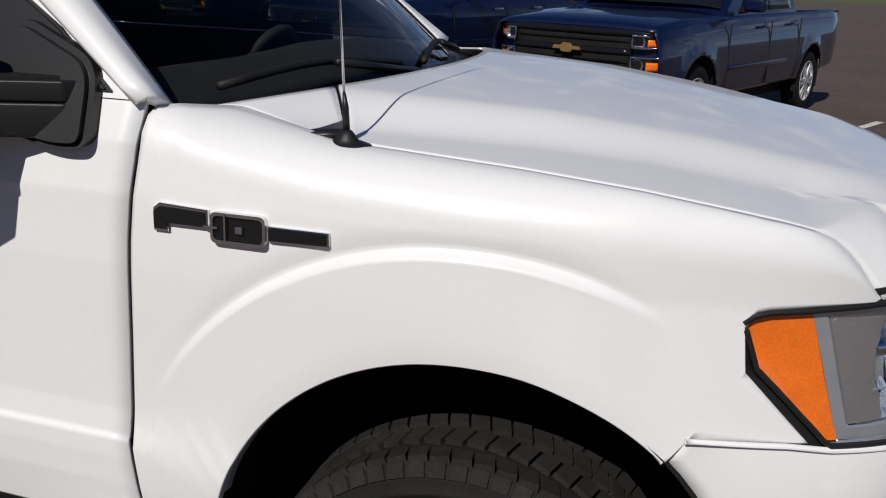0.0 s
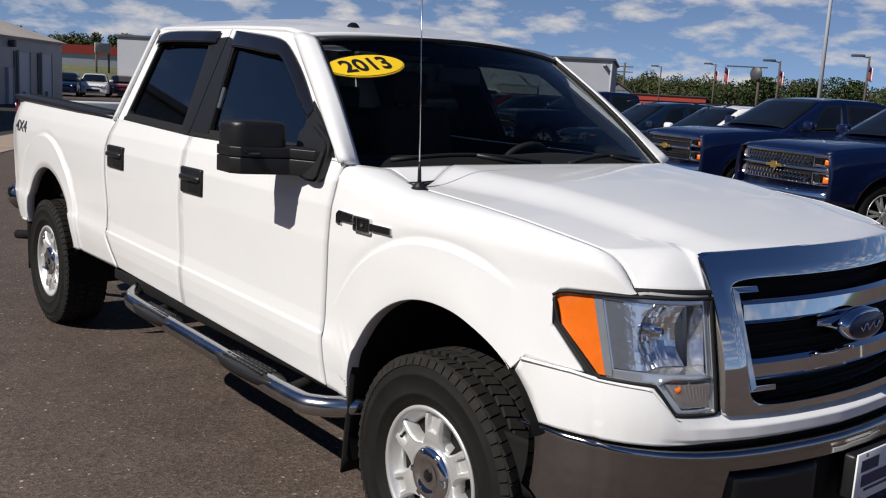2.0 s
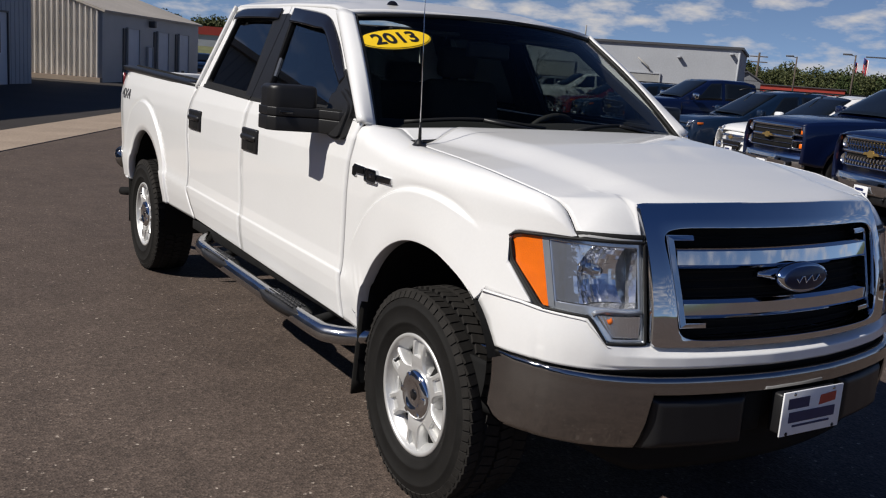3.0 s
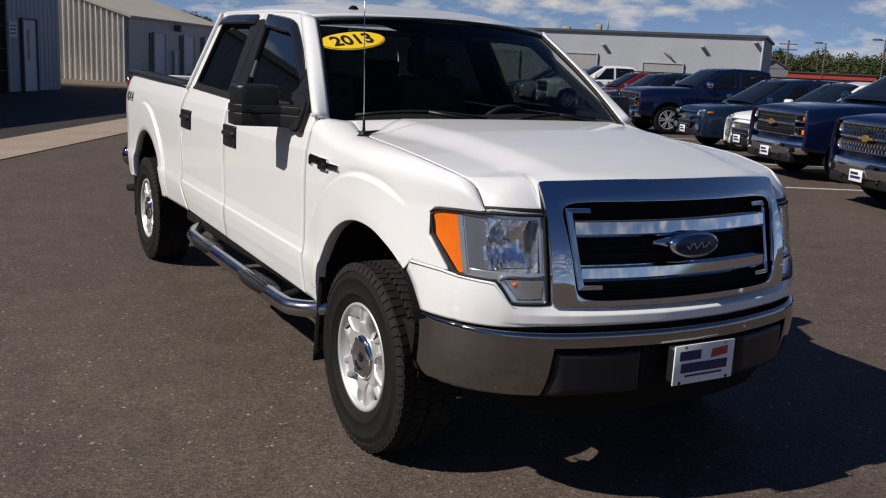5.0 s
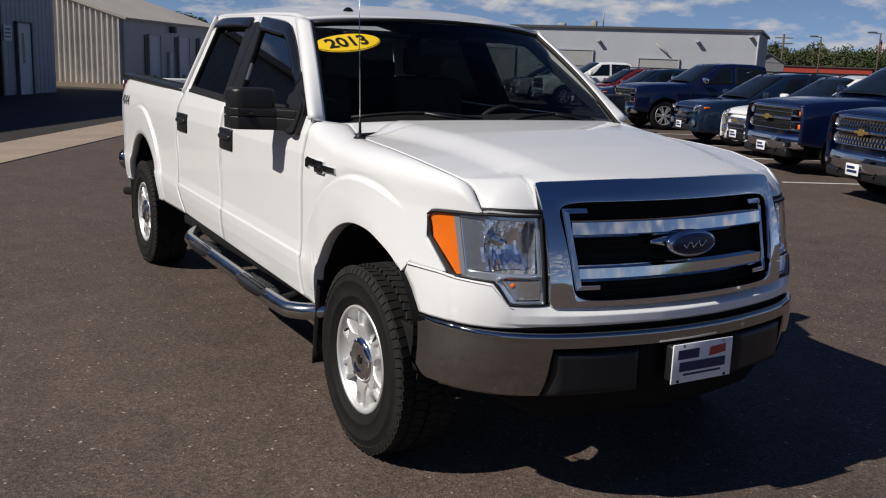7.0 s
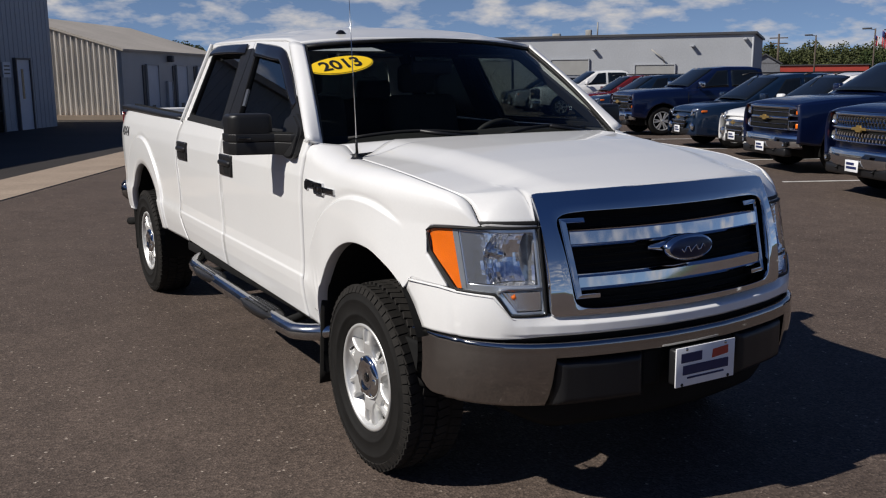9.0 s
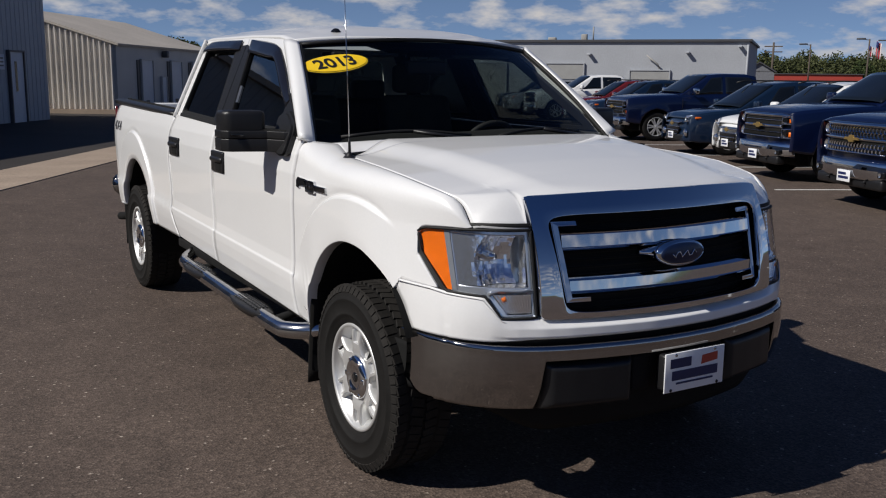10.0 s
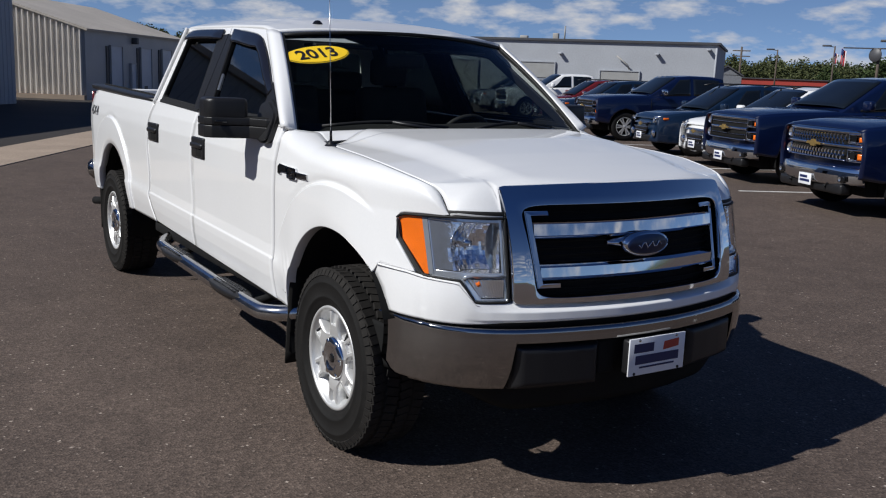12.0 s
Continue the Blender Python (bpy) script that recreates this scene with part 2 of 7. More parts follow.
def tube(points, radius, n=14, ends=True, squash=1.0):
    """A round bar along points; radius may be a list."""
    bm = bmesh.new()
    pts = [Vector(p) for p in points]
    rings = []
    up = Vector((0, 0, 1))
    for i, p in enumerate(pts):
        d = (pts[min(i + 1, len(pts) - 1)] - pts[max(i - 1, 0)]).normalized()
        side = d.cross(up if abs(d.z) < 0.95 else Vector((1, 0, 0))).normalized()
        top = side.cross(d)
        r = radius[i] if isinstance(radius, (list, tuple)) else radius
        rings.append([bm.verts.new(p + side * r * math.cos(k * 2 * math.pi / n) + top * r * squash * math.sin(k * 2 * math.pi / n)) for k in range(n)])
    for a, b in zip(rings, rings[1:]):
        for k in range(n):
            bm.faces.new([a[k], a[(k + 1) % n], b[(k + 1) % n], b[k]])
    if ends:
        bm.faces.new(rings[0][::-1]), bm.faces.new(rings[-1])
    bmesh.ops.recalc_face_normals(bm, faces=bm.faces[:])
    return bm


def smooth_path(pts, n=8):
    """Catmull-Rom through pts."""
    P = [Vector(p) for p in pts]
    out = []
    for i in range(len(P) - 1):
        a, b, c, d = P[max(i - 1, 0)], P[i], P[i + 1], P[min(i + 2, len(P) - 1)]
        for k in range(n):
            t = k / n
            out.append(0.5 * ((2 * b) + (c - a) * t + (2 * a - 5 * b + 4 * c - d) * t * t + (3 * b - a - 3 * c + d) * t ** 3))
    return out + [P[-1]]


def lerp_table(tab, x):
    """Straight lines between (x, value) pairs."""
    if x <= tab[0][0]:
        return tab[0][1]
    for (x0, y0), (x1, y1) in zip(tab, tab[1:]):
        if x <= x1:
            return y0 + (y1 - y0) * (x - x0) / (x1 - x0)
    return tab[-1][1]


def smoothstep(a, b, x):
    t = max(0.0, min(1.0, (x - a) / (b - a)))
    return t * t * (3 - 2 * t)


def ease_table(tab, x):
    """As lerp_table, with soft corners."""
    return (lerp_table(tab, x - 0.007) + 2 * lerp_table(tab, x) + lerp_table(tab, x + 0.007)) / 4


def along(poly, n):
    """n + 1 points at even steps along a polyline of 2D or 3D tuples."""
    P = [Vector(p) for p in poly]
    L = [0.0]
    for a, b in zip(P, P[1:]):
        L.append(L[-1] + (b - a).length)
    out, k = [], 0
    for i in range(n + 1):
        s = L[-1] * i / n
        while k < len(P) - 2 and L[k + 1] < s:
            k += 1
        out.append(P[k].lerp(P[k + 1], (s - L[k]) / max(1e-9, L[k + 1] - L[k])))
    return out


def prism(outline, to3, depth, bevel=0.0):
    """A plate from a 2D outline; to3(a, b, d) places a point at depth d (0 front)."""
    bm = bmesh.new()
    front = [bm.verts.new(to3(a, b, 0.0)) for a, b in outline]
    back = [bm.verts.new(to3(a, b, depth)) for a, b in outline]
    bm.faces.new(front), bm.faces.new(back[::-1])
    n = len(front)
    for i in range(n):
        bm.faces.new([front[i], back[i], back[(i + 1) % n], front[(i + 1) % n]])
    bmesh.ops.recalc_face_normals(bm, faces=bm.faces[:])
    if bevel:
        bmesh.ops.bevel(bm, geom=[e for e in bm.edges if e.verts[0] in front and e.verts[1] in front], offset=bevel, segments=2, affect="EDGES")
    return bm


def frame_band(outer, inner, to3, depth):
    """A closed band between two outlines of equal count, with depth."""
    bm = bmesh.new()
    n = len(outer)
    o = [bm.verts.new(to3(a, b, 0.0)) for a, b in outer]
    i_ = [bm.verts.new(to3(a, b, 0.0)) for a, b in inner]
    ob = [bm.verts.new(to3(a, b, depth)) for a, b in outer]
    ib = [bm.verts.new(to3(a, b, depth)) for a, b in inner]
    for k in range(n):
        j = (k + 1) % n
        for q in ((o[k], o[j], i_[j], i_[k]), (o[j], o[k], ob[k], ob[j]), (i_[k], i_[j], ib[j], ib[k]), (ob[k], ib[k], ib[j], ob[j])):
            bm.faces.new(q)
    bmesh.ops.recalc_face_normals(bm, faces=bm.faces[:])
    return bm


def rounded(corners, radii, n=6):
    """A polygon with rounded corners, as a list of 2D points."""
    out = []
    m = len(corners)
    for i, (c, r) in enumerate(zip(corners, radii)):
        c = Vector(c)
        a, b = Vector(corners[i - 1]) - c, Vector(corners[(i + 1) % m]) - c
        r = min(r, a.length * 0.45, b.length * 0.45)
        p, q = c + a.normalized() * r, c + b.normalized() * r
        for k in range(n + 1):
            t = k / n
            s = (1 - t) ** 2 * p + 2 * t * (1 - t) * c + t * t * q
            out.append((s.x, s.y))
    return out

# ---- the white crew-cab pickup: x forward, front axle near x = 0, right side at negative y ----
AXLE_F, AXLE_R, TYRE_R = -0.055, -4.038, 0.402
truck = thing("pickup_truck", "white crew-cab pickup truck with chrome bumper, parked on asphalt", "pickup truck", m=pose(0.030, 0.004, 0.022))

PROF = [(0.45, 0.930), (0.50, 0.946), (0.60, 0.962), (0.66, 0.967), (0.700, 0.9675), (0.706, 0.9610), (0.76, 0.957), (0.90, 0.961), (1.05, 0.967),
        (1.18, 0.966), (1.27, 0.951), (1.345, 0.922)]
GAP_Z = [(-0.64, 1.334), (-0.53, 1.326), (-0.31, 1.286), (0.0, 1.270), (0.2, 1.253), (0.35, 1.230), (0.42, 1.218), (0.465, 1.207), (0.497, 1.193), (0.525, 1.172), (0.548, 1.148), (0.570, 1.118), (0.586, 1.095)]
GAP_Y = [(-0.64, 0.890), (-0.53, 0.800), (-0.31, 0.846), (0.0, 0.858), (0.2, 0.858), (0.35, 0.837), (0.42, 0.824), (0.465, 0.809), (0.497, 0.793), (0.525, 0.784), (0.586, 0.779)]
ARCH_F, ARCH_R = (-0.050, 0.480, 0.480), (-3.965, 0.525, 0.470)


def nose_x0(z):
    return lerp_table([(0.785, 0.770), (0.87, 0.757), (1.09, 0.716)], z)


def nose_run(z):
    """How far back the nose's curve runs from its foremost line to the full width."""
    return lerp_table([(0.785, 0.72), (1.09, 0.86)], z)


def nose_x(y, z):
    """How far forward the front corner reaches at y."""
    return nose_x0(z) - nose_run(z) * (abs(y) / 0.992) ** 8


BUMPER = [(0.0, 0.900), (0.14, 0.896), (0.263, 0.880), (0.378, 0.859), (0.486, 0.834), (0.587, 0.801), (0.68, 0.757), (0.76, 0.698), (0.826, 0.622), (0.875, 0.535), (0.903, 0.455), (0.918, 0.36), (0.925, 0.25), (0.93, 0.12)]


def bumper_x(y):
    a = abs(y)
    return (lerp_table(BUMPER, max(0.0, a - 0.03)) + lerp_table(BUMPER, a - 0.015) + 2 * lerp_table(BUMPER, a) + lerp_table(BUMPER, a + 0.01)) / 5 if a < 0.86 else lerp_table(BUMPER, a)


def rake(x):
    return 0.0195 * max(-0.6, -0.68 - x)


FLARE_F, FLARE_R = (-0.060, 0.480, 0.668, 0.673), (-4.02, 0.530, 0.605, 0.676)


def flare_e(x, z, fl):
    return math.hypot((x - fl[0]) / fl[2], (z - fl[1]) / fl[3])


def bulge(x, z, fl, high):
    e = flare_e(x, z, fl)
    valley = 0.34 * high * max(0.0, 1 - max(0.0, e - 1.0) / 0.06) ** 2
    return high * (1 - smoothstep(0.974, 1.0, e)) * (0.88 + 0.12 * smoothstep(1.0, 0.72, e)) - valley


def side_y(x, z):
    """Half width of the body side at x and height z."""
    w = 1 - 0.75 * smoothstep(0.8, 1.3, z)
    h = z - rake(x) * w
    y = (lerp_table(PROF, h - 0.003) + 2 * lerp_table(PROF, h) + lerp_table(PROF, h + 0.003)) / 4
    if x > -0.15:
        x0 = nose_x0(z)
        y = (y + (0.992 - y) * smoothstep(0.02, 0.27, x)) * (1 + (max(0.001, (x0 - x) / nose_run(z)) ** 0.125 - 1) * smoothstep(-0.15, 0.27, x))
    if x > -1.0:
        y += bulge(x, z, FLARE_F, 0.021) * (1 - smoothstep(0.10, 0.275, x)) * smoothstep(-0.66, -0.42, x)
    if x < -3.0:
        y += bulge(x, z, FLARE_R, 0.020)
    return y


def fender_pt(x, h):
    zg, yg = ease_table(GAP_Z, x), ease_table(GAP_Y, x)
    zs = zg - 0.062 - 0.026 * smoothstep(-0.66, -0.45, x) * (1 - smoothstep(0.15, 0.50, x)) + 0.052 * smoothstep(0.44, 0.584, x)
    if h <= zs:
        return Vector((x, -side_y(x, h), h))
    ys = side_y(x, zs)
    yg = min(yg, ys - 0.008)
    a = min(1.0, (h - zs) / (zg - zs)) * math.pi / 2
    return Vector((x, -(ys + (yg - ys) * (1 - math.cos(a))), zs + (zg - zs) * math.sin(a)))


def both(name, fn, nu, nv, material, parent, label="", thick=0.012, flip=False, **kw):
    """A panel on the right side and its mirror image on the left."""
    out = []
    for s in (1, -1):
        f = (lambda u, v: fn(u, v)) if s == 1 else (lambda u, v: Vector((1, -1, 1)) * fn(u, v))
        out.append(part(name, facing(sheet(f, nu, nv), (0, -s, 0)), material, parent, label, thick=thick, **kw))
    return out


def loft2(inner_parts, outer_parts, counts):
    """Matching points on two chains of polylines."""
    a, b = [], []
    for i, o, n in zip(inner_parts, outer_parts, counts):
        pa, pb = along(i, n), along(o, n)
        a += pa if not a else pa[1:]
        b += pb if not b else pb[1:]
    return a, b


def arc(arch, a0, a1, n=24):
    return [(arch[0] + arch[2] * math.cos(radians(a0 + (a1 - a0) * k / n)), arch[1] + arch[2] * math.sin(radians(a0 + (a1 - a0) * k / n))) for k in range(n + 1)]


# front fenders: a skin round the arch with its folded lip, and two tongues above and below the headlamp
E_ROWS = [0.30, 0.60, 0.85, 0.960, 0.969, 0.975, 0.981, 0.987, 0.993, 1.000, 1.012]


def flare_rows(p, q, fl):
    """Where along p-q the rows of a wheel-arch skin lie: crowded at the crease of the flare."""
    e0, e1 = flare_e(p.x, p.y, fl), flare_e(q.x, q.y, fl)
    squeeze = min(1.0, (e1 - e0) / (1.05 - e0))
    out = [0.0]
    for k, e in enumerate(E_ROWS):
        want = e0 + ((0.945 - e0) * e if k < 3 else e - e0) * squeeze
        lo, hi = 0.0, 1.0
        for _ in range(24):
            m = (lo + hi) / 2
            w = p.lerp(q, m)
            lo, hi = (m, hi) if flare_e(w.x, w.y, fl) < want else (lo, m)
        out.append(lo)
    return out + [out[-1] + (1 - out[-1]) * k / 18 for k in range(1, 19)]


def arch_skin(ins, outs, arch, fl, to3):
    bm = bmesh.new()
    cols = []
    for p, q in zip(ins, outs):
        w = Vector((arch[0], arch[1])) - p
        w = p + w.normalized() * 0.004
        edge = to3(w.x, w.y)
        fold = min(0.050, 0.6 * (q - p).length)
        col = [bm.verts.new(edge + Vector((0, fold, 0))), bm.verts.new(edge + Vector((0, 0.1 * fold, 0)))]
        col += [bm.verts.new(to3(*p.lerp(q, t))) for t in flare_rows(p, q, fl)]
        cols.append(col)
    for a, b in zip(cols, cols[1:]):
        for k in range(len(a) - 1):
            bm.faces.new([a[k], b[k], b[k + 1], a[k + 1]])
    return bm


def mirrored(bm, s):
    if s < 0:
        for v in bm.verts:
            v.co.y = -v.co.y
    return facing(bm, (0, -s, 0))


def joined(*bms):
    """Several sheets as one, welded where they meet."""
    out = bmesh.new()
    for b_ in bms:
        me = bpy.data.meshes.new("join")
        b_.to_mesh(me)
        b_.free()
        out.from_mesh(me)
        bpy.data.meshes.remove(me)
    bmesh.ops.remove_doubles(out, verts=out.verts[:], dist=0.0001)
    bmesh.ops.recalc_face_normals(out, faces=out.faces[:])
    return out


def gap_pt(x):
    return (x, ease_table(GAP_Z, x))


gap_top = [gap_pt(x / 100) for x in range(-63, 36, 3)] + [gap_pt(0.380)]
fin, fout = loft2([[(-0.538, 0.50), (-0.528, 0.56)] + arc(ARCH_F, 172, 132), arc(ARCH_F, 132, 60.5), arc(ARCH_F, 60.5, 54), arc(ARCH_F, 54, 50.5), arc(ARCH_F, 50.5, 48.6), arc(ARCH_F, 48.6, 46.8)],
                  [[(-0.672, 0.50), (-0.688, 0.70), (-0.664, 1.10), (-0.638, 1.325)], gap_top, [gap_pt(0.380), (0.380, 1.05)], [(0.380, 1.05), (0.388, 0.985)], [(0.388, 0.985), (0.315, 0.873)], [(0.315, 0.873), (0.2835, 0.832)]],
                  [40, 60, 14, 4, 8, 3])
TONGUE_LOW = along([(0.380, 1.050), (0.382, 1.066), (0.392, 1.080), (0.412, 1.0855), (0.4987, 1.0915), (0.584, 1.0955)], 26)
TONGUE_HIGH = along([gap_pt(0.380 + 0.204 * k / 24) for k in range(25)], 26)


def tongue_over(u, v):
    i = min(26, round(u * 26))
    w = TONGUE_LOW[i].lerp(TONGUE_HIGH[i], v)
    return fender_pt(w.x, w.y)


def tongue_under(u, v):
    w = Vector((0.315, 0.873)).lerp(Vector((0.388, 0.985)), v).lerp(Vector((0.500, 0.869)), u)
    return fender_pt(w.x, w.y)


for s in (1, -1):
    skin = joined(arch_skin(fin, fout, ARCH_F, FLARE_F, fender_pt), sheet(tongue_over, 26, 14), sheet(tongue_under, 12, 8))
    fender = part("front_fender", mirrored(skin, s), WHITE, truck, thick=0.012)
    fender.modifiers.new("normals", "WEIGHTED_NORMAL").weight = 70

# doors: lower skins, from gap to gap
GAP1 = [(0.45, -0.680), (0.50, -0.680), (0.70, -0.696), (1.10, -0.672), (1.345, -0.645)]
GAP2 = [(0.50, -1.955), (0.98, -1.968), (1.20, -1.955), (1.345, -1.945)]
GAP3 = [(0.50, -2.775), (0.545, -2.795), (0.60, -2.835), (0.72, -2.935), (0.87, -2.922), (1.03, -2.940), (1.20, -2.938), (1.39, -2.876)]


def door_skin(front, rear, low, top):
    def f(u, v):
        zf, zr = low[0] + (top[0] - low[0]) * v, low[1] + (top[1] - low[1]) * v
        z = zf + (zr - zf) * u
        xf, xr = lerp_table(front, zf) - 0.002, lerp_table(rear, zr) + 0.003
        x = xf + (xr - xf) * u
        return Vector((x, -side_y(x, z), z))
    return f


def belt(x):
    return 1.338 + 0.028 * smoothstep(1.9, 2.9, -x)


front_doors = both("front_door", door_skin(GAP1, GAP2, (0.502, 0.540), (belt(-0.65), belt(-1.95))), 30, 200, WHITE, truck)
rear_doors = both("rear_door", door_skin(GAP2, GAP3, (0.541, 0.566), (belt(-1.95), belt(-2.88))), 24, 200, WHITE, truck)

# bed sides
rin, rout = loft2(
    [[(-3.505, 0.555), (-3.500, 0.565)] + arc(ARCH_R, 6, 55), arc(ARCH_R, 55, 125), arc(ARCH_R, 125, 174) + [(-4.432, 0.585), (-4.430, 0.592)]],
    [[(-2.812, 0.556), (-2.850, 0.60), (-2.950, 0.72), (-2.937, 0.87), (-2.955, 1.03), (-2.953, 1.20), (-2.894, 1.360)], [(-2.894, 1.360), (-4.800, 1.404)], [(-4.800, 1.404), (-4.838, 1.10), (-4.842, 0.85), (-4.805, 0.77), (-4.70, 0.592)]],
    [34, 50, 34])


def bed_pt(x, z):
    return Vector((x, -(side_y(x, z) - 0.03 * smoothstep(-4.6, -4.86, x) - 0.018 * smoothstep(1.34, 1.41, z)), z))


for s in (1, -1):
    part("bed_side", mirrored(arch_skin(rin, rout, ARCH_R, FLARE_R, bed_pt), s), WHITE, truck, thick=0.012)
bed_caps = both("bed_rail_cap", lambda u, v: Vector((-2.93 - 1.90 * u, -(0.918 - 0.10 * v), 1.346 + 0.043 * u + 0.008 * math.sin(math.pi * v))), 10, 6, PLASTIC, truck,
                "black plastic cap on the bed rail", thick=0.03, flip=False)
both("bed_inner_wall", lambda u, v: Vector((-2.96 - 1.86 * u, -0.82, 0.82 + 0.57 * v + 0.04 * u * v)), 6, 4, DARK, truck, thick=0.02, flip=True)
part("bed_floor", box((-3.9, 0, 0.80), (1.88, 1.64, 0.04)), DARK, truck, smooth=False)
part("bed_front_wall", box((-2.985, 0, 1.06), (0.03, 1.7, 0.62)), WHITE, truck, smooth=False)
part("tailgate", box((-4.815, 0, 1.06), (0.06, 1.62, 0.66), round_=0.015), WHITE, truck)
for s in (-1, 1):
    part("tail_light", sheet(lambda u, v: Vector((-4.782 - 0.050 * u, s * (0.912 - 0.06 * u * u), 1.365 - 0.37 * v)), 6, 6, flip=s < 0), TAIL_RED, truck, "red tail light lens", thick=0.02)
rear_bumper = part("rear_bumper", tube(smooth_path([(-4.78, -0.90, 0.70), (-4.90, -0.88, 0.70), (-4.98, -0.78, 0.70), (-5.0, 0, 0.70), (-4.98, 0.78, 0.70), (-4.90, 0.88, 0.70), (-4.78, 0.90, 0.70)]), 0.085, n=12, squash=1.0), DIM_CHROME, truck, "chrome rear bumper")
part("exhaust_tip", tube([(-4.55, -0.80, 0.47), (-4.70, -0.895, 0.445), (-4.80, -0.93, 0.435)], 0.032, n=12), DARK, truck, "dark steel exhaust tip")
part("hitch", box((-4.95, 0, 0.50), (0.2, 0.5, 0.1), round_=0.01), DARK, truck)

# cab: pillars, door frames, glass, roof


def house_y(z):
    return 0.922 - 0.418 * (z - 1.345)


def house(x, z, d=0.0):
    return Vector((x, -(house_y(z) - d), z))


def ring(name, outer, inner, radii_o, radii_i, material, depth, off, parents, label=""):
    for s, par in zip((1, -1), parents):
        t3 = lambda a, b, d: Vector((1, s, 1)) * house(a, b, d - off)
        part(name, frame_band(rounded(outer, radii_o), rounded(inner, radii_i), t3, depth), material, par, label, smooth=False)


ring("window_frame", [(-0.648, 1.340), (-1.335, 1.816), (-1.953, 1.843), (-1.953, 1.340)], [(-0.83, 1.366), (-1.372, 1.742), (-1.872, 1.783), (-1.765, 1.366)],
     (0.01, 0.10, 0.01, 0.01), (0.02, 0.10, 0.02, 0.02), WHITE, 0.014, 0.0, front_doors)
ring("window_frame", [(-1.959, 1.340), (-1.959, 1.843), (-2.806, 1.852), (-2.882, 1.366)], [(-2.045, 1.366), (-2.115, 1.780), (-2.725, 1.793), (-2.775, 1.390)],
     (0.01, 0.01, 0.06, 0.01), (0.02, 0.02, 0.05, 0.03), WHITE, 0.014, 0.0, rear_doors)
ring("window_seal", [(-0.815, 1.360), (-1.368, 1.748), (-1.877, 1.789), (-1.760, 1.352)], [(-0.855, 1.378), (-1.380, 1.730), (-1.858, 1.768), (-1.778, 1.378)],
     (0.02, 0.10, 0.02, 0.02), (0.02, 0.09, 0.02, 0.02), SEAL, 0.02, 0.004, front_doors, "black rubber window seal")
ring("window_seal", [(-2.040, 1.352), (-2.110, 1.786), (-2.731, 1.799), (-2.784, 1.372)], [(-2.06, 1.378), (-2.125, 1.763), (-2.713, 1.778), (-2.758, 1.400)],
     (0.02, 0.02, 0.05, 0.03), (0.02, 0.02, 0.045, 0.03), SEAL, 0.02, 0.004, rear_doors, "black rubber window seal")


for o_, r_, par_ in (([(-0.700, 1.345), (-1.340, 1.790), (-1.945, 1.820), (-1.945, 1.345)], [(-0.83, 1.366), (-1.372, 1.742), (-1.872, 1.783), (-1.765, 1.366)], front_doors),
                     ([(-1.965, 1.345), (-1.965, 1.820), (-2.860, 1.830), (-2.870, 1.370)], [(-2.045, 1.366), (-2.115, 1.780), (-2.725, 1.793), (-2.775, 1.390)], rear_doors)):
    ring("inner_trim", o_, r_, (0.01,) * 4, (0.02,) * 4, CABIN, 0.030, -0.018, par_, "charcoal inner window trim")


def pane(name, outline, material, parents, d=0.012, depth=0.004):
    for s, par in zip((1, -1), parents):
        ob = part(name, prism(outline, lambda a, b, e: Vector((1, s, 1)) * house(a, b, d + e), depth), material, par, smooth=False)
        ob.visible_shadow = False


pane("window_pane", [(-0.84, 1.368), (-1.374, 1.738), (-1.868, 1.778), (-1.768, 1.368)], FRONT_GLASS, front_doors)
pane("window_pane", [(-2.05, 1.368), (-2.118, 1.772), (-2.721, 1.788), (-2.77, 1.392)], SIDE_GLASS, rear_doors)
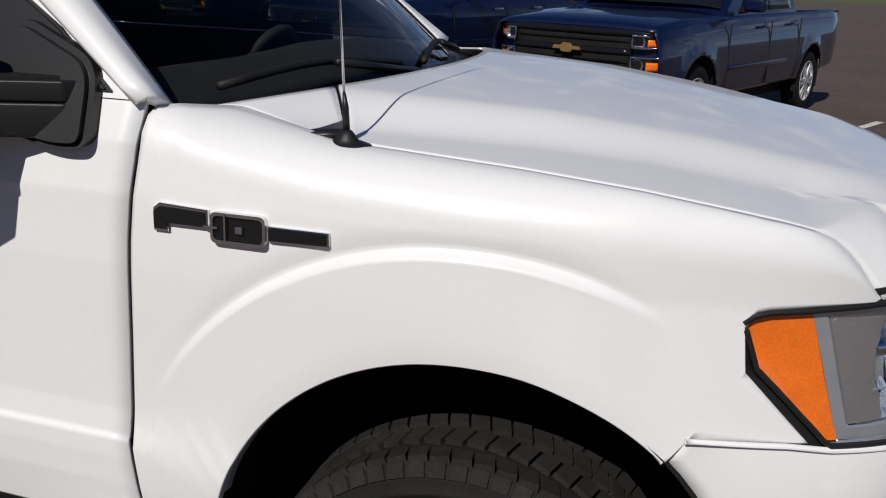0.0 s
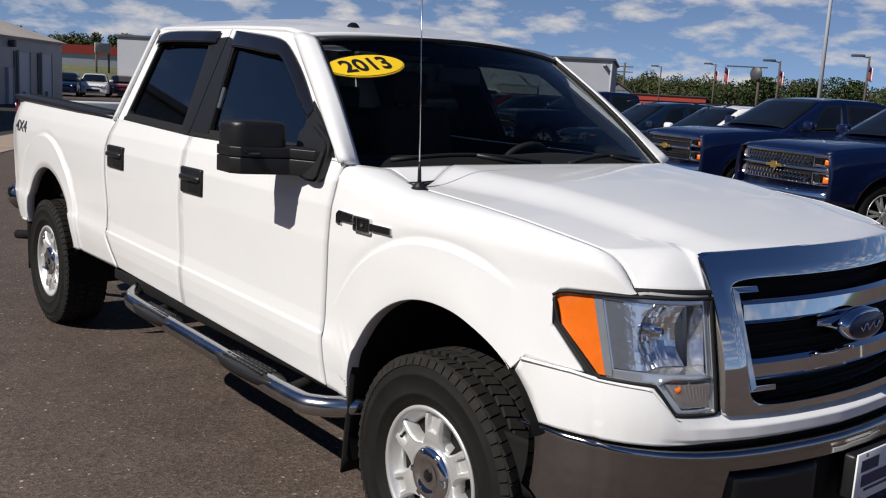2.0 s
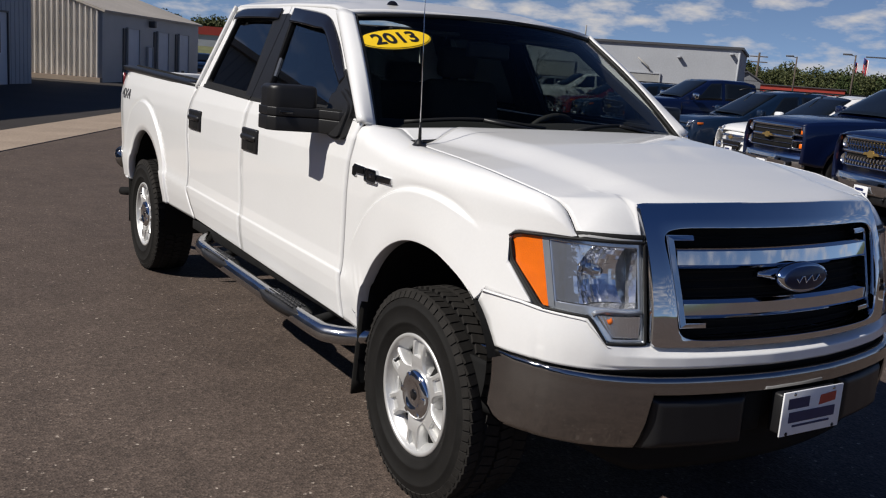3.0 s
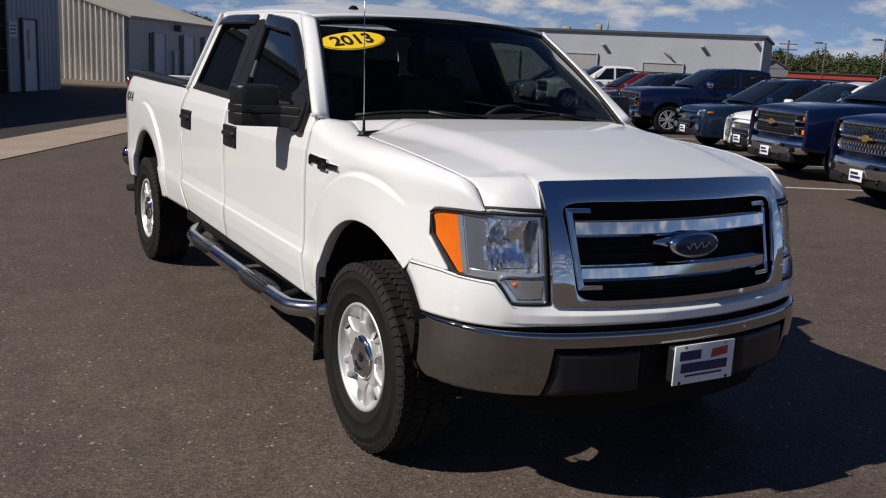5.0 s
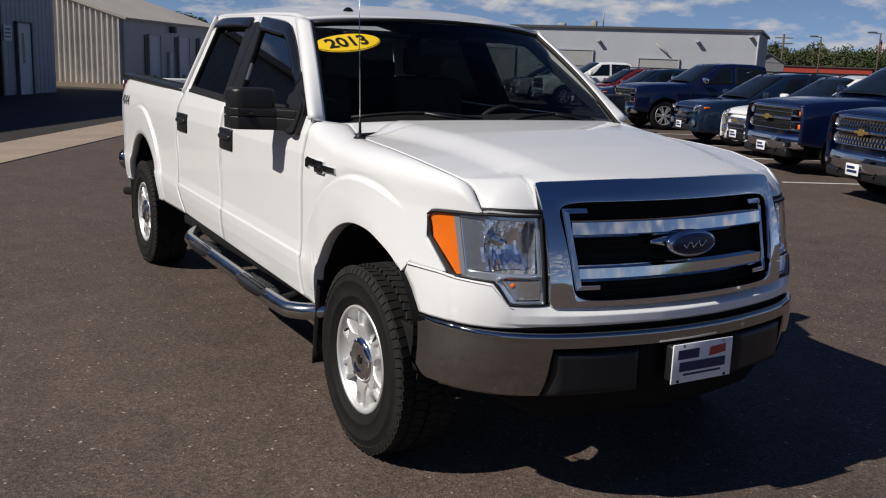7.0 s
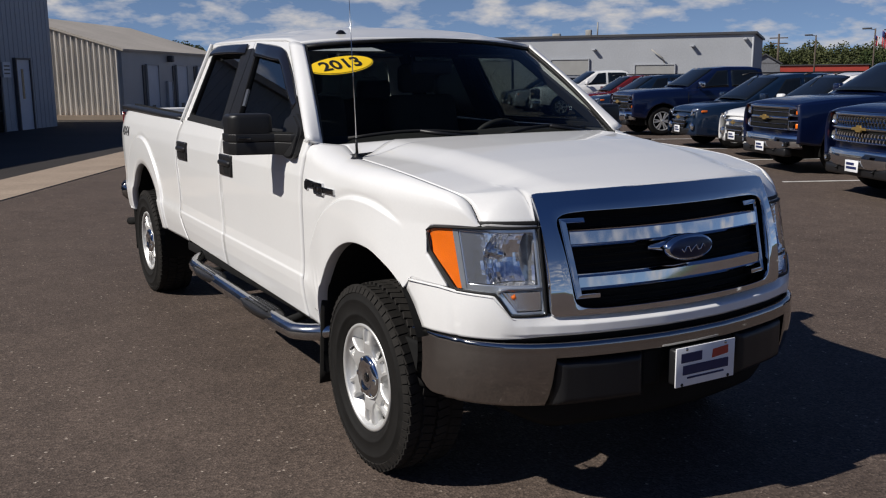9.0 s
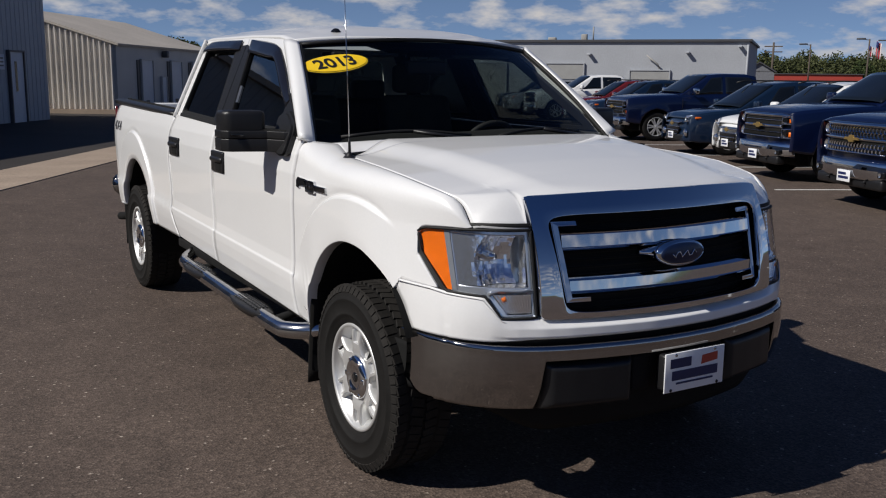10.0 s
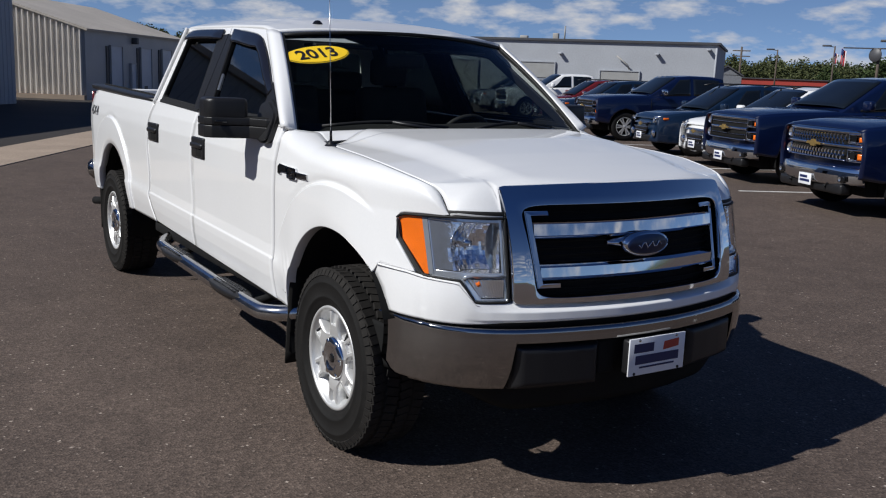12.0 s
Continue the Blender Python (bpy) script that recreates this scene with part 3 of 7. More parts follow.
# black applique between the door windows, belt mouldings, sail plates
for s, fd, rd in zip((1, -1), front_doors, rear_doors):
    t3 = lambda a, b, d: Vector((1, s, 1)) * house(a, b, d - 0.006)
    part("pillar_trim", prism([(-1.764, 1.353), (-1.878, 1.788), (-1.954, 1.804), (-1.954, 1.353)], t3, 0.012, 0.002), PLASTIC, fd, "black pillar trim", smooth=False)
    part("pillar_trim", prism([(-1.958, 1.353), (-1.958, 1.804), (-2.114, 1.796), (-2.042, 1.353)], t3, 0.012, 0.002), PLASTIC, rd, "black pillar trim", smooth=False)
    part("belt_moulding", prism([(-0.80, 1.340), (-0.80, 1.358), (-1.952, 1.362), (-1.952, 1.343)], lambda a, b, d: Vector((1, s, 1)) * house(a, b, d - 0.008), 0.014, 0.002), SEAL, fd, smooth=False)
    part("belt_moulding", prism([(-1.960, 1.343), (-1.960, 1.362), (-2.79, 1.384), (-2.79, 1.364)], lambda a, b, d: Vector((1, s, 1)) * house(a, b, d - 0.008), 0.014, 0.002), SEAL, rd, smooth=False)
    part("sail_plate", prism([(-0.715, 1.352), (-0.84, 1.452), (-1.00, 1.545), (-0.985, 1.352)], lambda a, b, d: Vector((1, s, 1)) * house(a, b, d - 0.010), 0.02, 0.004), PLASTIC, fd, "black mirror sail plate", smooth=False)

    # smoked rain guards over the windows
    def guard(path, wide):
        P = smooth_path([(a, b, 0) for a, b in path], 10)
        def f(u, v):
            i = u * (len(P) - 1)
            k = min(int(i), len(P) - 2)
            p = P[k].lerp(P[k + 1], i - k)
            t = (P[k + 1] - P[k]).normalized()
            nrm = Vector((t.y, -t.x, 0)) if t.x < 0 else Vector((-t.y, t.x, 0))
            nrm = nrm if nrm.y < 0 else -nrm
            q = p + nrm * (wide(u) * v - 0.012)
            out = 0.008 + 0.020 * math.sin(math.pi * 0.62 * v) * min(1, 6 * u, 6 * (1 - u))
            w = house(q.x, q.y, -out)
            return Vector((1, s, 1)) * w
        return f
    part("rain_guard", sheet(guard([(-0.97, 1.50), (-1.16, 1.635), (-1.33, 1.735), (-1.43, 1.775), (-1.60, 1.797), (-1.885, 1.818)], lambda u: 0.040 + 0.030 * smoothstep(0.35, 0.7, u)), 50, 8, flip=s > 0), SMOKE, fd, "smoked acrylic window rain guard", thick=0.004)
    part("rain_guard", sheet(guard([(-2.045, 1.818), (-2.30, 1.824), (-2.62, 1.824), (-2.765, 1.806)], lambda u: 0.056), 40, 8, flip=s > 0), SMOKE, rd, "smoked acrylic window rain guard", thick=0.004)


def ws_pt(u, v, d=0.0):
    """The windshield: u from -1 to 1 across, v from its base to the roof; d out of the glass."""
    b = 1 - u * u
    base = Vector((-0.645 + 0.225 * b, u * 0.883, 1.316 - 0.005 * b))
    top = Vector((-1.228 + 0.125 * b, u * 0.713, 1.786 + 0.042 * b))
    p = base.lerp(top, v) + Vector((0.035, 0, 0.045)) * math.sin(math.pi * v) * 0.35
    return p + Vector((0.62, 0, 0.78)) * d


ws = part("windshield", sheet(lambda u, v: ws_pt(2 * u - 1, -0.06 + 1.06 * v), 30, 16), WINDSHIELD, truck, "tinted windshield with a yellow year sticker")
ws.visible_shadow = False
for s in (-1, 1):
    def apillar(u, v):
        w, q = ws_pt(s * 0.992, v), Vector((1, -s, 1)) * house(-0.650 - 0.688 * v, 1.338 + 0.472 * v)
        p = w.lerp(q, u)
        return p + Vector((0.25, s * 0.9, 0.3)) * 0.022 * math.sin(math.pi * u)
    part("a_pillar", sheet(apillar, 8, 20, flip=s > 0), WHITE, truck, thick=0.02)
    part("windshield_seal", tube([ws_pt(s * 0.985, v / 16, 0.004) for v in range(-1, 17)], 0.011, n=8), SEAL, truck)
    part("c_pillar", sheet(lambda u, v: Vector((-2.885 + 0.076 * v - 0.078 * u, -s * (house_y(1.35 + 0.500 * v) - 0.06 * u ** 3), 1.35 + 0.500 * v)), 8, 14, flip=s < 0), WHITE, truck, thick=0.02)
part("windshield_seal", tube([ws_pt(u / 10, 0.995, 0.002) for u in range(-10, 11)], 0.010, n=8), SEAL, truck)


def roof(u, v):
    a = 2 * u - 1
    b = 1 - a * a
    xf = -1.228 + 0.125 * b - 0.02 * abs(a) ** 6
    x = xf + (-2.885 + 0.02 * b - xf) * v
    edge_z = lerp_table([(-1.1, 1.786), (-1.34, 1.818), (-1.95, 1.847), (-2.94, 1.856)], -max(1.1, -x)) if x > -1.1 else lerp_table([(-2.94, 1.856), (-1.95, 1.848), (-1.45, 1.834), (-1.34, 1.818), (-1.1, 1.784)], x)
    hw = house_y(edge_z) + 0.006
    crown = (0.046 + 0.030 * smoothstep(-1.15, -1.75, x)) * (1 - abs(a) ** 3.2)
    rib = 0.006 * smoothstep(-1.3, -1.5, x) * (smoothstep(0.70, 0.74, abs(a)) - smoothstep(0.80, 0.85, abs(a)))
    drop = 0.035 * smoothstep(-2.76, -2.89, x)
    return Vector((x, a * hw, edge_z + crown - rib - drop + 0.004))


part("roof", facing(sheet(roof, 48, 40), (0, 0, 1)), WHITE, truck, thick=0.02)
part("headliner", sheet(lambda u, v: roof(0.03 + 0.94 * u, 0.03 + 0.94 * v) - Vector((0, 0, 0.055)), 12, 10), CABIN, truck)
t3b = lambda a, b, d: Vector((-2.950 + 0.15 * max(0.0, b - 1.36) + d, a, b))
part("cab_back", frame_band(rounded([(-0.87, 0.9), (0.87, 0.9), (0.880, 1.38), (0.700, 1.82), (-0.700, 1.82), (-0.880, 1.38)], (0.01,) * 6), rounded([(-0.66, 1.40), (0.66, 1.40), (0.64, 1.5), (0.60, 1.74), (-0.60, 1.74), (-0.64, 1.5)], (0.04,) * 6), t3b, 0.03), WHITE, truck, smooth=False)
rw = part("rear_window", prism([(-0.67, 1.39), (0.67, 1.39), (0.61, 1.75), (-0.61, 1.75)], lambda a, b, d: Vector((-2.932 + 0.15 * (b - 1.36) + d, a, b)), 0.004), SIDE_GLASS, truck, smooth=False)
rw.visible_shadow = False
part("roof_antenna", lathe([(0.0, 0.022), (0.012, 0.020), (0.022, 0.012), (0.030, 0.0)], 20, "Z", (-1.345, -0.445, 1.862)), GLOSS_BLACK, truck, "small black antenna puck on the roof")

# hood, cowl, wipers
HOOD_Z = [(-0.55, 1.368), (-0.33, 1.360), (0.0, 1.338), (0.3, 1.298), (0.5, 1.262), (0.70, 1.222)]


def hood_z(x, y):
    zg, yg = ease_table(GAP_Z, min(x, 0.465)), ease_table(GAP_Y, max(-0.31, min(x, 0.465)))
    a = min(1.0, abs(y) / yg)
    crease = lerp_table([(-0.5, 0.66), (0.65, 0.47)], x)
    dome = 1 - smoothstep(crease - 0.05, crease + 0.15, abs(y))
    return zg + (ease_table(HOOD_Z, x) - zg) * (0.50 * (1 - a ** 2.2) + 0.50 * dome)


def hood_rear(y):
    a = abs(y)
    return -0.50 + 0.17 * (1 - (a / 0.8) ** 2) if a < 0.6 else lerp_table([(0.6, -0.4256), (0.846, -0.300)], a)


def grille_x(y, z):
    t = z - 0.78
    return 0.772 - 0.020 * t - 0.66 * t * t + 0.09 * (1 - (y / 0.6) ** 2)


def hood(u, v):
    a = 2 * u - 1
    a = math.copysign(abs(a) ** 0.85, a)
    e = abs(a)
    # the outer edge follows the gap along the fender
    ytip = 0.777
    yf = a * ytip
    xf = grille_x(yf, 1.2) - 0.012 if abs(yf) < 0.606 else nose_x(yf, 1.09) - 0.004
    xr = hood_rear(a * 0.846)
    x = xr + (xf - xr) * v
    yg = ease_table(GAP_Y, max(x, -0.31)) - 0.0045
    y = a * yg
    z = hood_z(x, y)
    if abs(yf) < 0.606:
        rise = max(0.0, (x - (xf - 0.10)) / 0.10)
        return Vector((x, y, z + (1.198 + 0.022 * (1 - (yf / 0.6) ** 2) - hood_z(xf, yf)) * rise ** 2.6))
    # over the lamp the hood folds down as its edge along the fender does
    xr_ = x - (xf - 0.584)
    fall = ease_table(GAP_Z, xr_) - ease_table(GAP_Z, min(xr_, 0.465))
    whole = ease_table(GAP_Z, 0.584) - ease_table(GAP_Z, 0.465)
    z += fall * (1.095 - hood_z(xf, yf)) / whole
    # its outer edge lies flush with the fender
    xe = nose_x(ytip, 1.09) - 0.004
    fe = ease_table(GAP_Z, x - (xe - 0.584)) - ease_table(GAP_Z, min(x - (xe - 0.584), 0.465))
    edge = hood_z(x, yg) + fe * (1.095 - hood_z(xe, ytip)) / whole
    return Vector((x, y, z + (ease_table(GAP_Z, x) - edge) * smoothstep(0.78, 1.0, e)))


part("hood", facing(sheet(hood, 120, 56), (0, 0, 1)), WHITE, truck, thick=0.012)
for s in (-1, 1):
    def cowl_pt(u, v):
        """From the antenna foot (u = 0) a wedge opens to the windshield between the hood and the fender."""
        hx, hy = -0.300 - 0.128 * u, 0.841 - 0.240 * u
        fx, fy = -0.300 - 0.270 * u, 0.844 + (ease_table(GAP_Y, -0.300 - 0.270 * u) - 0.846) * 0.9 - 0.004
        y = (hy + (fy - hy) * v)
        zh, zf = hood_z(max(hx, -0.44), hy), ease_table(GAP_Z, fx)
        return Vector((hx + (fx - hx) * v - 0.004, s * y, zh + (zf - zh) * v - 0.0025))
    part("cowl_corner", facing(sheet(cowl_pt, 14, 10), (0, 0, 1)), WHITE, truck, thick=0.006)
part("cowl_grille", sheet(lambda u, v: Vector((lerp_table([(0, hood_rear((2 * u - 1) * 0.80) + 0.02), (1, ws_pt(2 * u - 1, 0.02).x + 0.01)], v), (2 * u - 1) * 0.85, 1.322 - 0.03 * v * (1 - v) * 4 * 0.5 + 0.012 * (1 - (2 * u - 1) ** 2) - 0.02 * (1 - v))), 40, 6, flip=False), PLASTIC, truck, "black cowl panel below the windshield", thick=0.01)
for y0, y1 in ((-0.10, -0.74), (0.62, 0.02)):
    arm = [ws_pt(y0 / 0.88, 0.0, 0.03), ws_pt((y0 * 0.7 + y1 * 0.3) / 0.87, 0.035, 0.035), ws_pt((y0 + y1) / 2 / 0.86, 0.075, 0.03)]
    blade = [ws_pt(((y0 + (y1 - y0) * (0.05 + 0.95 * k / 8)) / 0.86), 0.055 + 0.045 * math.sin(math.pi * (k / 8)) - 0.01 * k / 8, 0.016) for k in range(9)]
    wiper = part("wiper", tube(arm, 0.009, n=8), PLASTIC, truck, "black wiper arm")
    part("blade", tube(blade, 0.009, n=6), SEAL, wiper)

# fender antenna
aerial = part("antenna_base", facing(sheet(lambda u, v: Vector((-0.306 + lerp_table([(0, 0.052), (0.25, 0.048), (0.5, 0.024), (0.8, 0.010), (1, 0.0)], v) * math.cos(u * 2 * math.pi),
              -0.858 + 0.010 * v + lerp_table([(0, 0.034), (0.25, 0.031), (0.5, 0.018), (0.8, 0.008), (1, 0.0)], v) * math.sin(u * 2 * math.pi), 1.273 + 0.006 * math.sin(u * 2 * math.pi) * (1 - v) + lerp_table([(0, 0.0), (0.25, 0.009), (0.5, 0.016), (0.8, 0.033), (1, 0.036)], v))), 28, 12, closed=True), (0, 0, 1)), PLASTIC, truck, "black rubber antenna base")
part("antenna_mast", tube([(-0.308, -0.846, 1.305), (-0.310, -0.846, 1.345), (-0.313, -0.846, 1.37)], [0.007, 0.006, 0.003], n=8), PLASTIC, aerial)
part("antenna_whip", tube([(-0.312, -0.846, 1.355), (-0.33, -0.846, 1.66), (-0.352, -0.846, 2.02)], [0.0024, 0.0021, 0.0016], n=6), CHROME_DULL, aerial, "thin steel whip antenna")


# front: painted nose panel, bumper, grille, lamps
NOSE_TOP = [(0, 0.776), (0.710, 0.776), (0.728, 0.781), (0.768, 0.852), (0.783, 0.856), (0.852, 0.861), (0.880, 0.8695), (0.928, 0.8735), (0.945, 0.831), (0.968, 0.810)]


def nose_at(y, z):
    """The painted nose below lamps and grille: a shelf and an upright face inboard, one smooth wall at the corner."""
    zt = lerp_table(NOSE_TOP, y)
    xt, xb = nose_x(y, zt), bumper_x(y) - 0.010
    f = max(0.0, min(1.0, (z - 0.706) / (zt - 0.706)))
    corner = xb + (xt - xb) * f + 0.010 * math.sin(math.pi * f)
    fc = (0.746 - 0.706) / (zt - 0.706)
    shelf = xb - 0.006 * f if f < fc else xb - 0.006 * fc + (xt - xb + 0.006 * fc) * (f - fc) / (1 - fc)
    return corner + (shelf - corner) * (1 - smoothstep(0.655, 0.80, y))


def y_at_arch(z, clear=0.004):
    """Half width at which the nose meets the wheel arch."""
    t = ARCH_F[0] + math.sqrt(max(0.0, ARCH_F[2] ** 2 - (z - ARCH_F[1]) ** 2)) + clear
    lo, hi = 0.5, 0.991
    for _ in range(40):
        m = (lo + hi) / 2
        lo, hi = (m, hi) if nose_at(m, z) > t else (lo, m)
    return lo


NOSE_END = y_at_arch(0.832)


def nose(u, v):
    a = 2 * u - 1
    e = math.sin(abs(a) * math.pi / 2) * 0.55 + abs(a) * 0.45
    zt = lerp_table(NOSE_TOP, e * NOSE_END)
    zb = 0.706 - 0.011 * smoothstep(0.60, 0.82, e * NOSE_END)
    z = zb + (zt - zb) * min(1, v / 0.88)
    back = max(0.0, v - 0.88) / 0.12
    y = e * y_at_arch(min(z, 0.832))
    x = nose_at(y, z) - 0.010 * (1 - smoothstep(0.706, 0.716, z)) * (1 - smoothstep(0.60, 0.80, y))
    return Vector((x - back * (0.003 + 0.055 * (1 - smoothstep(0.68, 0.71, y))), math.copysign(y, a), z - 0.002 * back))


part("nose_panel", facing(sheet(nose, 220, 25), (1, 0, 0)), WHITE, truck, "white painted panel below the grille and lamps", thick=0.01)


def bumper(u, v):
    a = 2 * u - 1
    e = math.sin(abs(a) * math.pi / 2) * 0.5 + abs(a) * 0.5
    y = e * 0.919
    low = 0.632 - 0.187 * smoothstep(0.598, 0.612, y) + 0.05 * smoothstep(0.90, 0.919, y) ** 2
    rows = [(0.682, -0.035), (0.687, -0.008), (0.682, 0.006), (0.672, 0.012), (0.656, 0.011)]
    k = v * 12
    if k <= 4:
        i = min(int(k), 3)
        z, out = rows[i][0] + (rows[i + 1][0] - rows[i][0]) * (k - i), rows[i][1] + (rows[i + 1][1] - rows[i][1]) * (k - i)
    else:
        w = (k - 4) / 8
        z = 0.656 + (low - 0.656) * w
        out = 0.011 - 0.030 * ((0.656 - z) / 0.2) ** 2 + 0.006 * math.sin(math.pi * min(1, (0.656 - z) / 0.2))
    return Vector((bumper_x(y) + out, math.copysign(y, a), z))


front_bumper = part("front_bumper", facing(sheet(bumper, 180, 24), (1, 0, 0)), DIM_CHROME, truck, "chrome front bumper with dimmed reflections", thick=0.006)
part("bumper_gap", sheet(lambda u, v: Vector((bumper_x(0.915 * abs(2 * u - 1)) - 0.045 + 0.02 * v, 0.915 * (2 * u - 1), 0.668 + 0.036 * v)), 60, 2), SEAL, truck)
part("valance", sheet(lambda u, v: Vector((bumper_x(0.93 * abs(2 * u - 1)) - 0.030 - 0.09 * v * v, 0.93 * (2 * u - 1), 0.625 - 0.30 * v + 0.12 * v * smoothstep(0.55, 0.9, abs(2 * u - 1)))), 60, 10, flip=True), DARK, truck, "black plastic lower valance", thick=0.01)
for s in (-1, 1):
    def insert_pt(u, v):
        """A soft-edged black moulding that follows the bumper's curve."""
        y, b = 0.235 + 0.365 * u, min(1.0, 9 * u, 9 * (1 - u), 6 * v, 6 * (1 - v))
        return Vector((bumper_x(y) - 0.045 + 0.055 * math.sin(b * math.pi / 2) ** 0.6, s * y, 0.438 + 0.187 * v))
    part("bumper_insert", facing(sheet(insert_pt, 40, 24), (1, 0, 0)), PLASTIC, front_bumper, "black plastic insert", thick=0.02)
    part("tow_recess", box((0.85, s * 0.19, 0.545), (0.03, 0.09, 0.14), round_=0.01), DARK, front_bumper)
bracket = part("plate_holder", box((0.918, 0, 0.552), (0.05, 0.29, 0.14), round_=0.01), PLASTIC, front_bumper)
PLATE_UP, PLATE_OUT = 0.012, 0.024
plate = part("dealer_plate", box((0.926 + PLATE_OUT, 0.0, 0.543 + PLATE_UP), (0.006, 0.305, 0.152), round_=0.002), PLATE, truck, "white dealer plate with dark blue bars")


def bars_on(parent, spots, x, mats):
    for (yc, zc, w, h), mm in zip(spots, mats):
        part("print_bar", box((x + PLATE_OUT, yc, zc + PLATE_UP), (0.002, w, h)), mm, parent, smooth=False)


bars_on(plate, [(-0.075, 0.578, 0.105, 0.036), (0.0, 0.530, 0.235, 0.036), (0.0, 0.499, 0.19, 0.007)], 0.930, [NAVY_INK, NAVY_INK, NAVY_INK])
part("print_mark", prism([(0.03, 0.558), (0.115, 0.566), (0.115, 0.598), (0.035, 0.592)], lambda a, b, d: Vector((0.9305 + PLATE_OUT - d, a, b + PLATE_UP)), 0.002), RED_INK, plate, smooth=False)
for yy, zz in ((-0.10, 0.610), (0.10, 0.610), (-0.12, 0.475), (0.12, 0.475)):
    part("plate_screw", lathe([(0, 0.931), (0.006, 0.931), (0.007, 0.928)], 10, "X", (PLATE_OUT, yy, zz + PLATE_UP)), PLASTIC if zz < 0.5 else CHROME_DULL, plate)


def super_pt(a, hy, zc, hz, n, top=1.0):
    c, s = math.cos(a), math.sin(a)
    r = (abs(c) ** n + abs(s) ** n) ** (-1 / n)
    return (r * c * hy * (top if s > 0 else 1.0), zc + r * s * hz)


def grille_frame(u, v):
    a = u * 2 * math.pi
    o, i = super_pt(a, 0.595, 0.990, 0.216, 44), super_pt(a, 0.503, 0.9660, 0.1730, 11)
    o = (o[0], o[1] + 0.014 * (1 - (o[0] / 0.6) ** 2) * (1 if o[1] > 1 else -0.3))
    i = (i[0] * (1 + 0.07 * (i[1] - 0.80) / 0.34), i[1])
    prof = [(0.0, -0.04), (0.0, -0.005), (0.02, 0.0), (0.06, 0.0), (0.3, 0.0), (0.6, 0.0), (0.93, 0.0), (0.97, -0.001), (1.0, -0.006), (1.0, -0.06)]
    w, d = prof[min(9, round(v * 9))]
    y, z = o[0] + (i[0] - o[0]) * w, o[1] + (i[1] - o[1]) * w
    return Vector((grille_x(y, z) + d, y, z))


grille = part("grille", sheet(grille_frame, 240, 9, closed=True), CHROME, truck, "chrome grille surround with two bars", sharp=30)
part("grille_mesh", sheet(lambda u, v: Vector((grille_x(1.1 * (u - 0.5), 0.79 + 0.37 * v) - 0.075, 1.1 * (u - 0.5), 0.79 + 0.37 * v)), 20, 4, flip=False), DARK, grille)
for k in range(12):
    zz = 0.815 + 0.026 * k
    part("grille_fin", tube([(grille_x(y / 10, zz) - 0.066, y / 10, zz) for y in range(-5, 6)], 0.004, n=6), DARK, grille)


def bar(zlo, zhi, y1, y2, lean):
    def f(u, v):
        y = y1 + (y2 - y1) * u
        prof = [(zlo, -0.05), (zlo, 0.002), (zlo + 0.008, 0.008), (zlo + 0.011, 0.003), (zhi - 0.010, 0.003 - lean), (zhi, -0.012 - lean), (zhi, -0.05)]
        k = v * 6
        j = min(int(k), 5)
        z, d = prof[j][0] + (prof[j + 1][0] - prof[j][0]) * (k - j), prof[j][1] + (prof[j + 1][1] - prof[j][1]) * (k - j)
        return Vector((grille_x(y, zlo) - 0.030 + d, y, z))
    return f


part("grille_bar", sheet(bar(1.014, 1.078, -0.484, 0.484, 0.0085), 60, 12, flip=False), CHROME, grille, sharp=18)
part("grille_bar", sheet(bar(0.858, 0.915, -0.470, 0.470, 0.0050), 60, 12, flip=False), CHROME, grille, sharp=18)
for s in (-1, 1):
    o = [(0.512, 1.116), (0.415, 1.116), (0.415, 1.100), (0.488, 1.100), (0.468, 0.846), (0.395, 0.846), (0.395, 0.830), (0.490, 0.830)]
    part("grille_bracket", prism([(s * a, b) for a, b in o], lambda a, b, d: Vector((grille_x(a, b) - 0.014 - d, a, b)), 0.045, 0.003), CHROME, grille, smooth=False)


def oval(hy, hz, x_at, depth, zc=0.985, n=48, dome=0.012):
    def f(u, v):
        a = u * 2 * math.pi
        r = min(1.0, v * 1.15)
        back = 0.0 if v < 0.87 else (v - 0.87) / 0.13 * depth
        return Vector((x_at - dome * r * r - back, hy * r * math.cos(a), zc + hz * r * math.sin(a)))
    return sheet(f, n, 8, closed=True)


part("badge_mount", sheet(lambda u, v: Vector((0.835 - 0.055 * abs(2 * u - 1) ** 2 - 0.03 * (2 * v - 1) ** 2, 0.145 * (2 * u - 1), 0.985 + 0.040 * (1 - 0.66 * abs(2 * u - 1) ** 1.5) * (2 * v - 1))), 30, 10, flip=False), CHROME, grille, thick=0.02)
badge = part("badge", oval(0.116, 0.050, 0.862, 0.03), CHROME, grille, "blue oval badge with a chrome rim")
part("badge_field", oval(0.107, 0.0425, 0.865, 0.004), BLUE_OVAL, badge)
part("badge_mark", tube([(0.8655 - 0.4 * (0.012 * k / 6) ** 2, 0.012 * k, 0.985 + 0.013 * math.sin(k * 1.9)) for k in range(-5, 6)], 0.0028, n=6), CHROME, badge)

# headlamps
LAMP_HI = [(0.598, 1.092), (0.62, 1.092), (0.76, 1.092), (0.83, 1.087), (0.874, 1.081), (0.887, 1.070)]
LAMP_LO = [(0.598, 0.780), (0.726, 0.780), (0.766, 0.858), (0.852, 0.862), (0.881, 0.965), (0.887, 0.990)]


